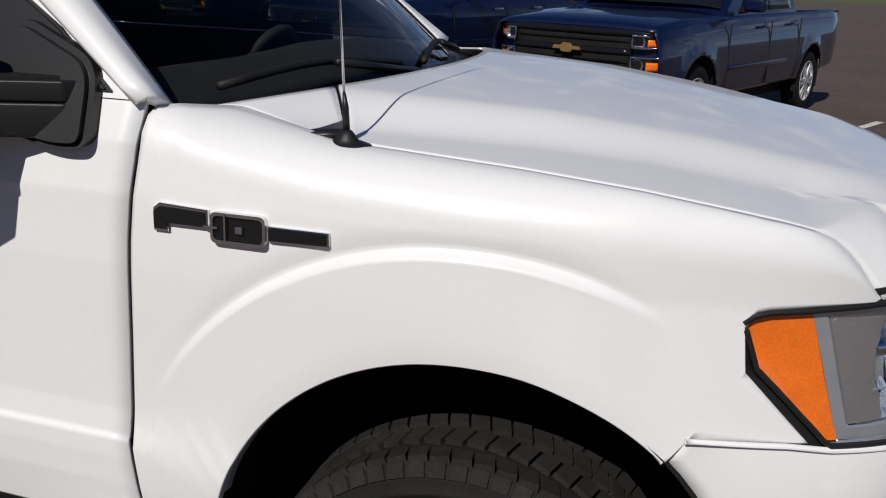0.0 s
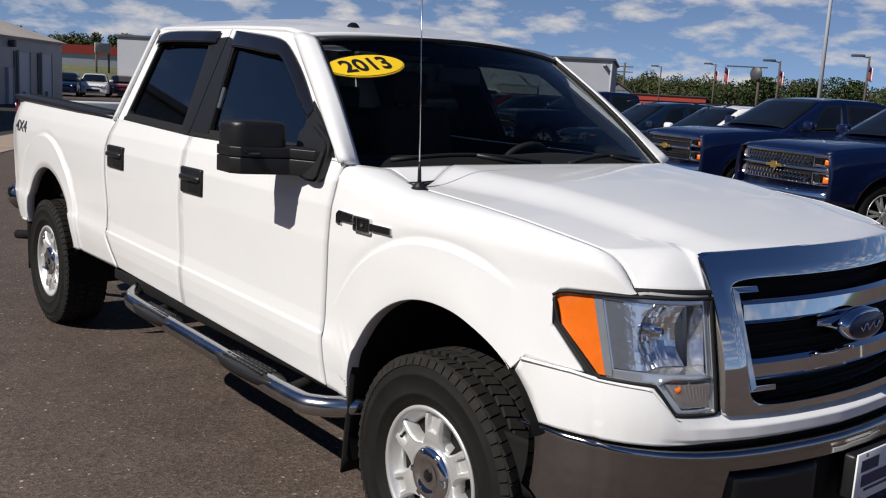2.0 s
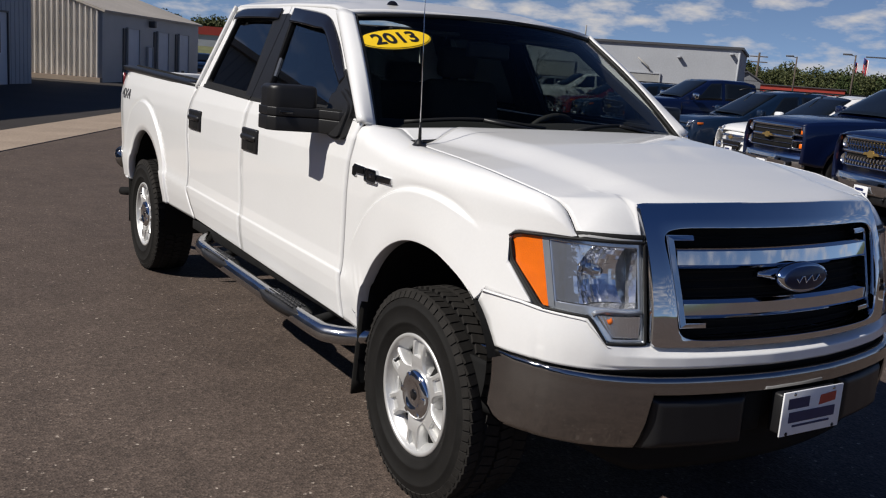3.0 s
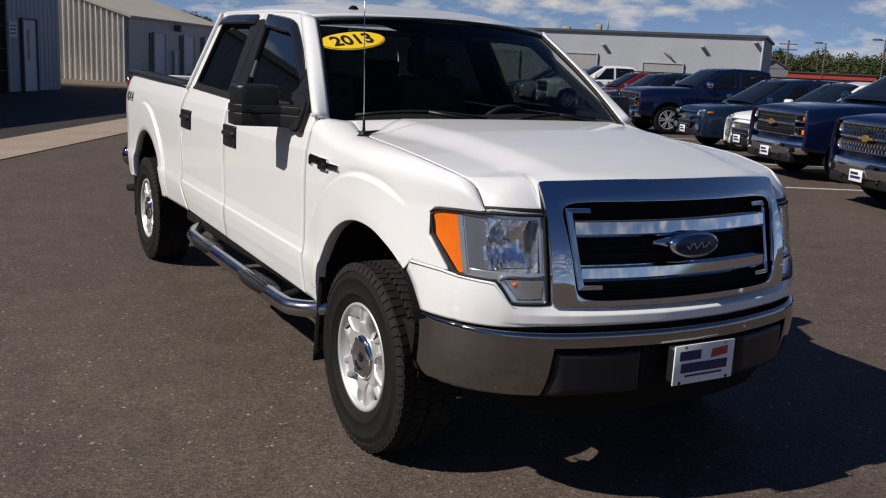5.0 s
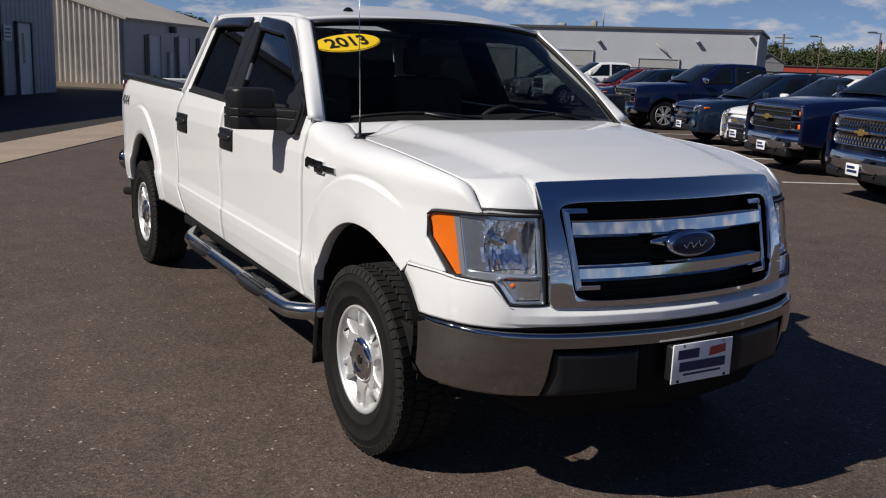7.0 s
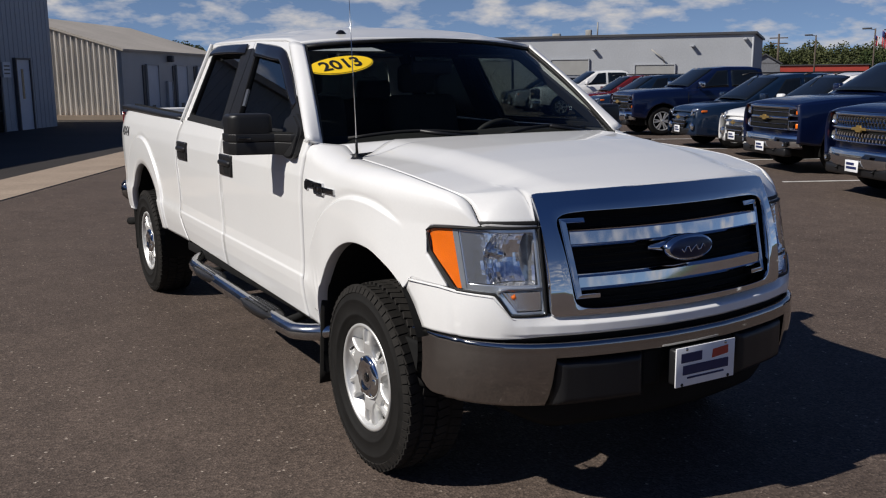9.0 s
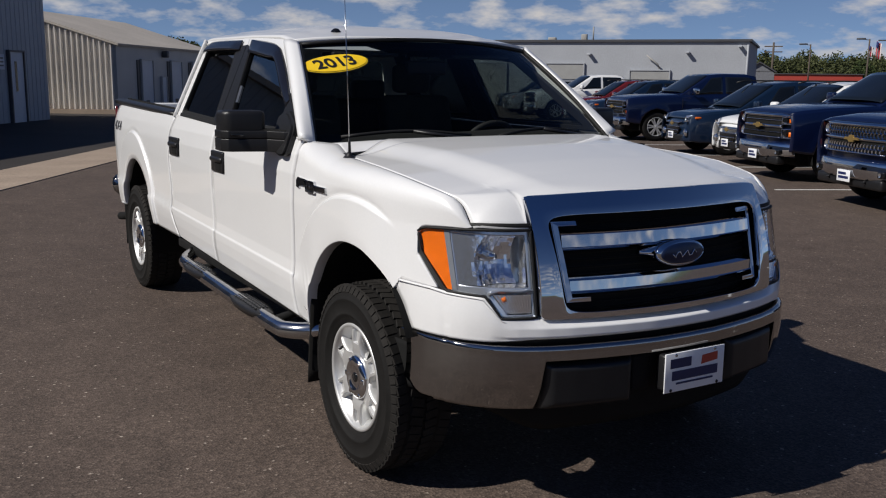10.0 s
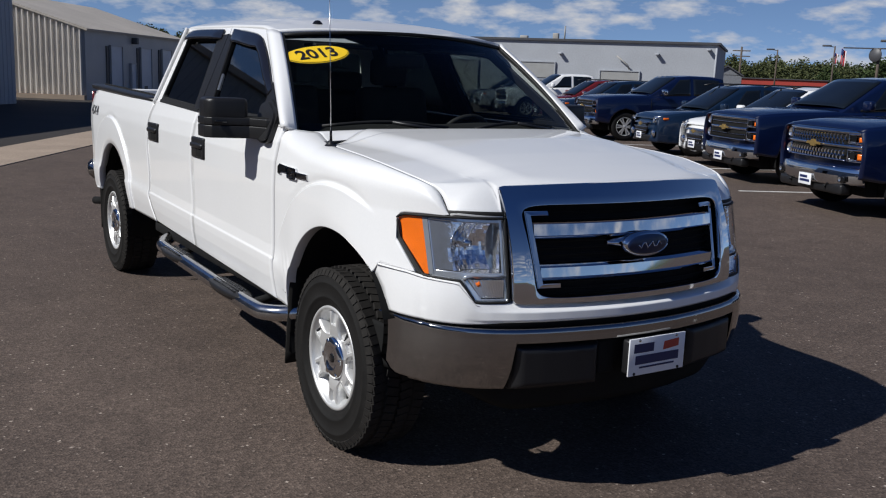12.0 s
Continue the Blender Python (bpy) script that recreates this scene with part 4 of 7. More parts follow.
def lamp_pt(y, z, d):
    e = 0.002
    t = Vector((nose_x(y + e, z) - nose_x(y - e, z), 2 * e, 0)).normalized()
    nrm = Vector((t.y, -t.x, 0))
    return Vector((nose_x(y, z), y, z)) - nrm * d


def lamp_area(y0, y1, shrink, d, s, wob=None):
    def f(u, v):
        y = y0 + (y1 - y0) * u
        hi, lo = lerp_table(LAMP_HI, y) - shrink, lerp_table(LAMP_LO, y) + shrink
        z = lo + (hi - lo) * v
        p = lamp_pt(y, z, d + (wob(u, v) if wob else 0))
        return Vector((1, s, 1)) * p
    return f


for s in (-1, 1):
    lamp = part("headlamp", sheet(lamp_area(0.600, 0.885, 0.004, 0.125, s, lambda u, v: 0.01 * math.sin(u * 9) * math.sin(v * 5)), 40, 24, flip=s > 0), LAMP_GREY, truck, "clear headlamp with an amber side marker")
    # black rim all round
    rim_pts = [(0.600, 1.092), (0.70, 1.093), (0.76, 1.092), (0.83, 1.087), (0.874, 1.081), (0.886, 1.070), (0.886, 0.990), (0.869, 0.920), (0.853, 0.862), (0.81, 0.860), (0.766, 0.858), (0.726, 0.780), (0.65, 0.780), (0.604, 0.780), (0.603, 0.94), (0.602, 1.090)]
    rp = [Vector((1, s, 1)) * lamp_pt(q.x, q.y, 0.002) for q in along([(a, b) for a, b in rim_pts], 90)]
    part("lamp_rim", tube(rp, 0.0052, n=8), SEAL, lamp)
    # black seal between the lamp and the panels round it
    band = along([(a, b) for a, b in rim_pts[:11]], 80)
    def seal_pt(u, v):
        i = round(u * 80)
        t = (band[min(80, i + 1)] - band[max(0, i - 1)]).normalized()
        p = band[i] + Vector((-t.y, t.x)) * 0.024 * v
        return Vector((1, s, 1)) * lamp_pt(p.x, p.y, 0.008)
    part("lamp_seal", facing(sheet(seal_pt, 80, 2), (1, 0, 0)), SEAL, lamp, thick=0.003)
    lens = part("lamp_lens", sheet(lamp_area(0.602, 0.886, 0.003, 0.0, s), 40, 24, flip=s > 0), LENS, lamp)
    lens.visible_shadow = False
    part("side_marker", sheet(lamp_area(0.843, 0.885, 0.006, 0.010, s, lambda u, v: 0.004 * math.sin(v * 3)), 16, 24, flip=s > 0), AMBER, lamp, "amber side marker lens")
    part("marker_divider", sheet(lamp_area(0.833, 0.8435, 0.006, 0.011, s), 4, 20, flip=s > 0), LAMP_GREY, lamp)
    # bright side walls from the lens back to the housing
    wall_pts = along([(a, b) for a, b in rim_pts], 90)
    part("lamp_wall", sheet(lambda u, v: Vector((1, s, 1)) * lamp_pt(*wall_pts[round(u * 90)], 0.004 + 0.12 * v), 90, 3, flip=s < 0), LAMP_GREY, lamp)
    # grey bezel plate close under the lens, open at the bowl and the turn lamp
    bm = bmesh.new()
    cells = {}
    def bezel_vert(i, k):
        if (i, k) not in cells:
            y, z = 0.606 + 0.004 * i, 0.784 + 0.004 * k
            cells[i, k] = bm.verts.new(Vector((1, s, 1)) * lamp_pt(y, z, 0.014))
        return cells[i, k]
    for i in range(59):
        for k in range(76):
            y, z = 0.608 + 0.004 * i, 0.786 + 0.004 * k
            if not lerp_table(LAMP_LO, y) < z < lerp_table(LAMP_HI, y):
                continue
            if (0.622 < y < 0.830 and 0.888 < z < 1.074) or (0.614 < y < 0.704 + 0.036 * (z - 0.79) / 0.07 and 0.793 < z < 0.868):
                continue
            bm.faces.new([bezel_vert(i, k), bezel_vert(i + 1, k), bezel_vert(i + 1, k + 1), bezel_vert(i, k + 1)])
    part("lamp_bezel", facing(bm, (1, 0, 0)), LAMP_GREY, lamp, thick=0.003)
    bowl = along(rounded([(0.622, 0.888), (0.830, 0.888), (0.830, 1.074), (0.622, 1.074)], (0.02,) * 4) + [(0.632, 0.888)], 80)
    part("bowl_wall", sheet(lambda u, v: Vector((1, s, 1)) * lamp_pt(*bowl[round(u * 80)], 0.014 + 0.07 * v), 80, 3, flip=s < 0), REFLECTOR, lamp)
    # main bowl: a grid of small tilted mirrors on a dish
    bm = bmesh.new()
    for i in range(22):
        for j in range(11):
            y0, z0 = 0.624 + 0.204 * i / 22, 0.890 + 0.182 * j / 11
            tilt = 0.0022 * math.sin(i * 2.3 + j * 1.1)
            q = []
            for dy, dz in ((0, 0), (1, 0), (1, 1), (0, 1)):
                y, z = y0 + dy * 0.204 / 22, z0 + dz * 0.182 / 11
                r2 = ((y - 0.705) / 0.10) ** 2 + ((z - 0.985) / 0.10) ** 2
                q.append(bm.verts.new((min(nose_x(y, z) - 0.030, nose_x(0.715, 0.977) - 0.105 + 0.050 * r2 + tilt * (dy - 0.5) + 0.0016 * math.cos(j * 1.7 + i) * dz), s * y, z)))
            bm.faces.new(q if s > 0 else q[::-1])
    part("main_reflector", bm, REFLECTOR, lamp, smooth=False)
    part("bulb_shield", lathe([(0.0, 0.03), (0.014, 0.028), (0.020, 0.010), (0.020, -0.03)], 16, "X", (nose_x(0.715, 0.977) - 0.085, s * 0.705, 0.990)), CHROME, lamp)
    # lower turn lamp with upright flutes, under a chrome ledge
    part("turn_reflector", sheet(lambda u, v: Vector((nose_x(0.612 + (0.092 + 0.040 * v) * u, 0.80) - 0.022 + 0.005 * abs(math.sin(u * 12 * math.pi)), s * (0.612 + (0.092 + 0.040 * v) * u), 0.796 + 0.068 * v)), 96, 4, flip=s > 0), REFLECTOR, lamp)
    part("turn_bulb", lathe([(0.0, 0.020), (0.010, 0.016), (0.012, 0.0)], 12, "X", (nose_x(0.700, 0.84) - 0.030, s * 0.706, 0.848)), AMBER, lamp)
    ledge = [Vector((nose_x(y, z) - 0.012, s * y, z)) for y, z in ((0.608, 0.876), (0.66, 0.876), (0.72, 0.878), (0.742, 0.872), (0.752, 0.862))]
    part("lamp_ledge", tube(ledge, [0.005, 0.005, 0.006, 0.009, 0.009], n=10), LAMP_GREY, lamp)

# fender badges: plain dark and chrome shapes
for s in (-1, 1):
    def on_side(a, b, d):
        a = -0.612 + 0.97 * (a + 0.640)
        return Vector((a, s * (side_y(a, b) + 0.004 - d), b))
    fb = part("fender_badge", frame_band(rounded([(-0.525, 1.118), (-0.42, 1.118), (-0.42, 1.172), (-0.525, 1.172)], (0.012,) * 4), rounded([(-0.520, 1.124), (-0.425, 1.124), (-0.425, 1.166), (-0.520, 1.166)], (0.010,) * 4), lambda a, b, d: on_side(a, b, d - 0.008), 0.02), CHROME, truck, "chrome-edged black fender badge", smooth=False)
    for o in ([(-0.640, 1.126), (-0.612, 1.126), (-0.612, 1.141), (-0.532, 1.141), (-0.532, 1.172), (-0.628, 1.176), (-0.640, 1.166)], [(-0.418, 1.130), (-0.305, 1.132), (-0.305, 1.156), (-0.418, 1.156)]):
        part("badge_edge", prism(o, lambda a, b, d: on_side(a, b, d - 0.004), 0.012, 0.002), CHROME, fb, smooth=False)
        c = (sum(p[0] for p in o) / len(o), sum(p[1] for p in o) / len(o))
        part("badge_face", prism([(c[0] + (p[0] - c[0]) * 0.93, c[1] + (p[1] - c[1]) * 0.78) for p in o], lambda a, b, d: on_side(a, b, d - 0.007), 0.006), GLOSS_BLACK, fb, smooth=False)
    part("badge_face", prism([(-0.521, 1.123), (-0.424, 1.123), (-0.424, 1.167), (-0.521, 1.167)], lambda a, b, d: on_side(a, b, d - 0.003), 0.006), GLOSS_BLACK, fb, smooth=False)
    part("badge_bar", box((-0.472, s * (side_y(-0.472, 1.145) + 0.010), 1.145), (0.003, 0.010, 0.046)), CHROME, fb, smooth=False)
    part("badge_bar", box((-0.500, s * (side_y(-0.50, 1.145) + 0.009), 1.145), (0.026, 0.008, 0.004)), CHROME, fb, smooth=False)
    part("badge_stud", box((-0.447, s * (side_y(-0.447, 1.145) + 0.009), 1.145), (0.014, 0.010, 0.014), round_=0.002), CHROME, fb, smooth=False)

# door handles
for s, fd, rd in zip((-1, 1), front_doors, rear_doors):
    for par, xc, zc in ((fd, -1.822, 1.144), (rd, -2.772, 1.166)):
        y = side_y(xc, zc)
        h = part("door_handle", box((xc, s * (y + 0.002), zc), (0.222, 0.022, 0.122), round_=0.0105, seg=3), PLASTIC, par, "black plastic door handle")
        part("handle_cup", box((xc + 0.03, s * (y + 0.0118), zc - 0.004), (0.10, 0.003, 0.088), round_=0.001), DARK, h)
        part("handle_grip", tube(smooth_path([(xc - 0.096, s * (y + 0.004), zc + 0.012), (xc - 0.075, s * (y + 0.013), zc + 0.014), (xc + 0.06, s * (y + 0.015), zc + 0.014), (xc + 0.096, s * (y + 0.006), zc + 0.012)], 6), 0.015, n=10, squash=1.1), PLASTIC, h)

# door mirrors
for s, fd in zip((-1, 1), front_doors):
    def slab(plan, z0, z1, r):
        """A block with an even plan and soft edges."""
        plan = [(a - 0.11 * max(0.0, b - 0.93), s * (b if b < 0.93 else 0.93 + 0.85 * (b - 0.93))) for a, b in plan]
        bm = prism(plan, lambda a, b, d: Vector((a, b, z1 - d)), z1 - z0)
        bmesh.ops.bevel(bm, geom=bm.edges[:], offset=r, segments=4, affect="EDGES", profile=0.5, clamp_overlap=True)
        return bm
    mir = part("door_mirror", slab([(-0.890, 1.030), (-0.907, 1.225), (-0.942, 1.254), (-1.060, 1.245), (-1.055, 1.020), (-0.94, 1.010)], 1.346, 1.463, 0.022), PLASTIC, fd, "large black plastic door mirror", sharp=40)
    plan = [(-0.742, 0.915), (-0.775, 0.975), (-0.872, 1.025), (-0.904, 1.228), (-0.942, 1.258), (-1.062, 1.249), (-1.058, 1.000), (-0.93, 0.925)]
    part("mirror_arm", slab(plan, 1.3325, 1.369, 0.004), PLASTIC, mir, sharp=40)
    part("mirror_arm", slab(plan, 1.270, 1.3305, 0.005), PLASTIC, mir, sharp=40)
    part("mirror_core", slab([(-0.775, 0.930), (-0.89, 1.035), (-0.915, 1.225), (-1.045, 1.235), (-1.045, 1.01), (-0.92, 0.935)], 1.295, 1.375, 0.004), DARK, mir, sharp=40)
    part("mirror_lamp", box((-0.9215, s * 1.110, 1.350), (0.012, 0.13, 0.014), Matrix.Identity(4), round_=0.003), GLOSS_BLACK, mir)
    part("mirror_foot", prism(rounded([(-0.738, 1.400), (-0.730, 1.258), (-0.800, 1.254), (-0.930, 1.280), (-0.985, 1.440), (-0.90, 1.468)], (0.05, 0.03, 0.03, 0.02, 0.03, 0.03), 8), lambda a, b, d: Vector((a, s * (house_y(b) + 0.036 - d * 0.9), b)), 0.05, 0.012), PLASTIC, mir, sharp=50)
    part("mirror_glass", box((-1.089, s * 1.105, 1.372), (0.006, 0.18, 0.15), round_=0.002), CHROME, mir)

# running boards, flaps, liners, underside
for s in (-1, 1):
    pts = smooth_path([(-0.515, s * 0.80, 0.470), (-0.535, s * 0.91, 0.462), (-0.63, s * 1.005, 0.450), (-0.80, s * 1.035, 0.446), (-1.5, s * 1.035, 0.455), (-2.25, s * 1.035, 0.468), (-2.42, s * 1.015, 0.475), (-2.52, s * 0.95, 0.49), (-2.57, s * 0.86, 0.51)], 8)
    step = part("running_board", tube(pts, 0.040, n=18), CHROME_DULL, truck, "polished steel tube running board")
    for x0, x1 in ((-0.87, -1.375), (-1.825, -2.30)):
        L = x0 - x1
        pad = part("step_pad", sheet(lambda u, v: Vector((x0 - L * u, s * (1.032 + 0.068 * (2 * v - 1) * (math.sin(math.pi * min(1, max(0, u * 0.94 + 0.03))) ** 0.35)), 0.474 + 0.016 * math.sin(math.pi * v) * math.sin(math.pi * u) ** 0.3 + 0.012 * (-x0 - 0.87))), 30, 10, flip=s > 0), PLASTIC, step, "black ribbed step pad", thick=0.035)
        for i in range(9):
            for j in range(4):
                part("tread_stud", box((x0 - L * (0.2 + 0.6 * i / 8), s * (1.002 + 0.02 * j), 0.4905 + 0.012 * (-x0 - 0.87) - 0.003 * abs(j - 1.5)), (0.030, 0.009, 0.008), round_=0.002, seg=1), PLASTIC, pad, smooth=False)
    for xb in (-0.85, -2.2):
        part("step_bracket", tube([(xb, s * 1.0, 0.45), (xb, s * 0.75, 0.50)], 0.022, n=8), DARK, step)
    part("mud_flap", sheet(lambda u, v: Vector((-0.500 - 0.012 * u - 0.030 * v, s * (0.962 - 0.25 * u - 0.01 * (1 - v)), 0.685 - 0.47 * v)), 4, 8, flip=s < 0), RUBBER, truck, "black rubber mud flap", thick=0.010)
    part("mud_flap", sheet(lambda u, v: Vector((-4.435 - 0.01 * u + 0.02 * v, s * (0.965 - 0.28 * u), 0.66 - 0.40 * v)), 4, 8, flip=s < 0), RUBBER, truck, "black rubber mud flap", thick=0.008)
    for arch in (ARCH_F, ARCH_R):
        part("wheel_liner", lathe([(arch[2] + 0.004, s * 0.945), (arch[2] + 0.01, s * 0.80), (arch[2] + 0.01, s * 0.48), (0.05, s * 0.47)], 36, "Y", (arch[0], 0, arch[1]), radians(22 if arch is ARCH_F else -25), radians(205)), DARK, truck)
    part("rocker", box((-1.78, s * 0.925, 0.515), (2.2, 0.03, 0.06), round_=0.01), DARK, truck)
    part("frame_rail", box((-2.1, s * 0.45, 0.50), (5.2, 0.10, 0.15), round_=0.01), DARK, truck)
part("cab_floor", box((-1.78, 0, 0.60), (2.30, 1.84, 0.10)), DARK, truck, smooth=False)
part("engine_block", box((0.0, 0, 0.78), (1.1, 0.92, 0.62), round_=0.04), DARK, truck)
part("firewall", box((-0.60, 0, 0.93), (0.05, 1.82, 0.66)), DARK, truck, smooth=False)
part("inner_nose", box((0.50, 0, 0.76), (0.20, 1.30, 0.34), round_=0.03), DARK, truck)
part("axle", tube([(AXLE_F, -0.75, 0.40), (AXLE_F, 0.75, 0.40)], 0.05), DARK, truck)
part("axle", tube([(AXLE_R, -0.75, 0.40), (AXLE_R, 0.75, 0.40)], 0.06), DARK, truck)
part("fuel_tank", box((-2.9, 0.45, 0.52), (1.0, 0.4, 0.24), round_=0.05), DARK, truck)

# cabin
part("dashboard", sheet(lambda u, v: Vector((-0.66 - 0.42 * v, (2 * u - 1) * 0.82, 1.265 + 0.05 * math.sin(math.pi * v) * (1 + 0.25 * math.exp(-((2 * u - 1.47) / 0.25) ** 2)) - 0.25 * max(0, v - 0.75) / 0.25)), 40, 14, flip=True), CABIN, truck, thick=0.03)
for s in (-1, 1):
    part("door_card", box((-1.75, s * 0.865, 0.98), (2.2, 0.04, 0.72), round_=0.01), CABIN, truck)
wheel_c = Matrix.Translation((-1.10, 0.38, 1.22)) @ Matrix.Rotation(radians(-62), 4, "Y")
steer = part("steering_wheel", tube([wheel_c @ Vector((0.185 * math.cos(a * math.pi / 16), 0.185 * math.sin(a * math.pi / 16), 0)) for a in range(33)], 0.016, n=10, ends=False), CABIN, truck)
part("wheel_hub", box((0, 0, 0), (0.12, 0.13, 0.05), wheel_c, round_=0.02), CABIN, steer)
part("wheel_spoke", box((0, 0, 0), (0.05, 0.36, 0.02), wheel_c, round_=0.006), CABIN, steer)
for y, w in ((-0.40, 0.50), (0.40, 0.50)):
    seat = part("front_seat", box((-1.62, y, 0.86), (0.52, w, 0.18), round_=0.05, seg=3), CLOTH, truck, "dark grey cloth front seat")
    part("seat_back", box((0, 0, 0.30), (0.15, w, 0.62), Matrix.Translation((-1.88, y, 0.92)) @ Matrix.Rotation(radians(-14), 4, "Y"), round_=0.05, seg=3), CLOTH, seat)
    part("headrest", box((-2.05, y, 1.62), (0.09, 0.26, 0.18), round_=0.035, seg=3), CLOTH, seat)
bench = part("rear_bench", box((-2.55, 0, 0.90), (0.45, 1.5, 0.18), round_=0.05, seg=3), CLOTH, truck, "dark grey cloth rear bench")
part("bench_back", box((-2.78, 0, 1.20), (0.13, 1.5, 0.56), round_=0.05, seg=3), CLOTH, bench)
for y in (-0.45, 0.45):
    part("headrest", box((-2.80, y, 1.54), (0.08, 0.26, 0.14), round_=0.03, seg=3), CLOTH, bench)
part("rear_view_mirror", box((-1.14, 0.0, 1.68), (0.03, 0.25, 0.075), round_=0.014, seg=3), CABIN, truck)
part("sun_visor", box((-1.22, -0.36, 1.745), (0.16, 0.38, 0.02), Matrix.Identity(4), round_=0.008), CABIN, truck)
part("sun_visor", box((-1.22, 0.36, 1.745), (0.16, 0.38, 0.02), Matrix.Identity(4), round_=0.008), CABIN, truck)


# lettering
def letters(name, text, size, place, material, parent, extrude=0.0006, bold=0.0):
    """Text as a mesh, each vertex laid on a surface by place(a, b, d)."""
    cu = bpy.data.curves.new(name, "FONT")
    cu.body, cu.size, cu.extrude, cu.offset, cu.align_x, cu.align_y = text, size, extrude, bold, "CENTER", "CENTER"
    tmp = bpy.data.objects.new("tmp", cu)
    scene.collection.objects.link(tmp)
    bpy.context.view_layer.update()
    me = bpy.data.meshes.new_from_object(tmp.evaluated_get(bpy.context.evaluated_depsgraph_get()))
    bpy.data.objects.remove(tmp)
    bm = bmesh.new()
    bm.from_mesh(me)
    bpy.data.meshes.remove(me)
    bmesh.ops.triangulate(bm, faces=bm.faces[:])
    for v in bm.verts:
        v.co = place(v.co.x, v.co.y, v.co.z)
    return part(name, bm, material, parent, smooth=False)


ST_C, ST_W, ST_H, ST_TILT = (-0.79, 0.745), 0.172, 0.070, radians(9)


def on_ws(a, b, d):
    """A spot on the windshield round the sticker: a across (towards the car's left), b up the glass."""
    a, b = a * math.cos(ST_TILT) - b * math.sin(ST_TILT), a * math.sin(ST_TILT) + b * math.cos(ST_TILT)
    v = ST_C[1] + b / 0.72
    half = 0.883 - 0.17 * v
    return ws_pt((ST_C[0] * (0.883 - 0.17 * ST_C[1]) + a) / half, v, d)


def disc(hw, hh, d):
    def f(u, v):
        t = u * 2 * math.pi
        return on_ws(hw * v * math.cos(t), hh * v * math.sin(t), d)
    return sheet(f, 48, 6, closed=True)


sticker = part("year_sticker", disc(ST_W, ST_H, 0.004), BLACK_INK, ws, "yellow oval sticker with a year")
part("sticker_rim", disc(ST_W - 0.004, ST_H - 0.004, 0.0055), YELLOW, sticker)
part("sticker_line", disc(ST_W - 0.009, ST_H - 0.008, 0.007), BLACK_INK, sticker)
part("sticker_field", disc(ST_W - 0.0105, ST_H - 0.0095, 0.0085), YELLOW, sticker)
letters("sticker_year", "2013", 0.098, lambda a, b, d: on_ws(a * 1.08, b, 0.0105 + d), BLACK_INK, sticker, bold=0.0022)
for s in (-1, 1):
    letters("bed_decal", "4X4", 0.100, lambda a, b, d: Vector((-4.53 - s * 1.40 * a, s * (side_y(-4.53, 1.217 + b) + 0.003 + d), 1.217 + b)), GREY_INK, truck, bold=0.002)


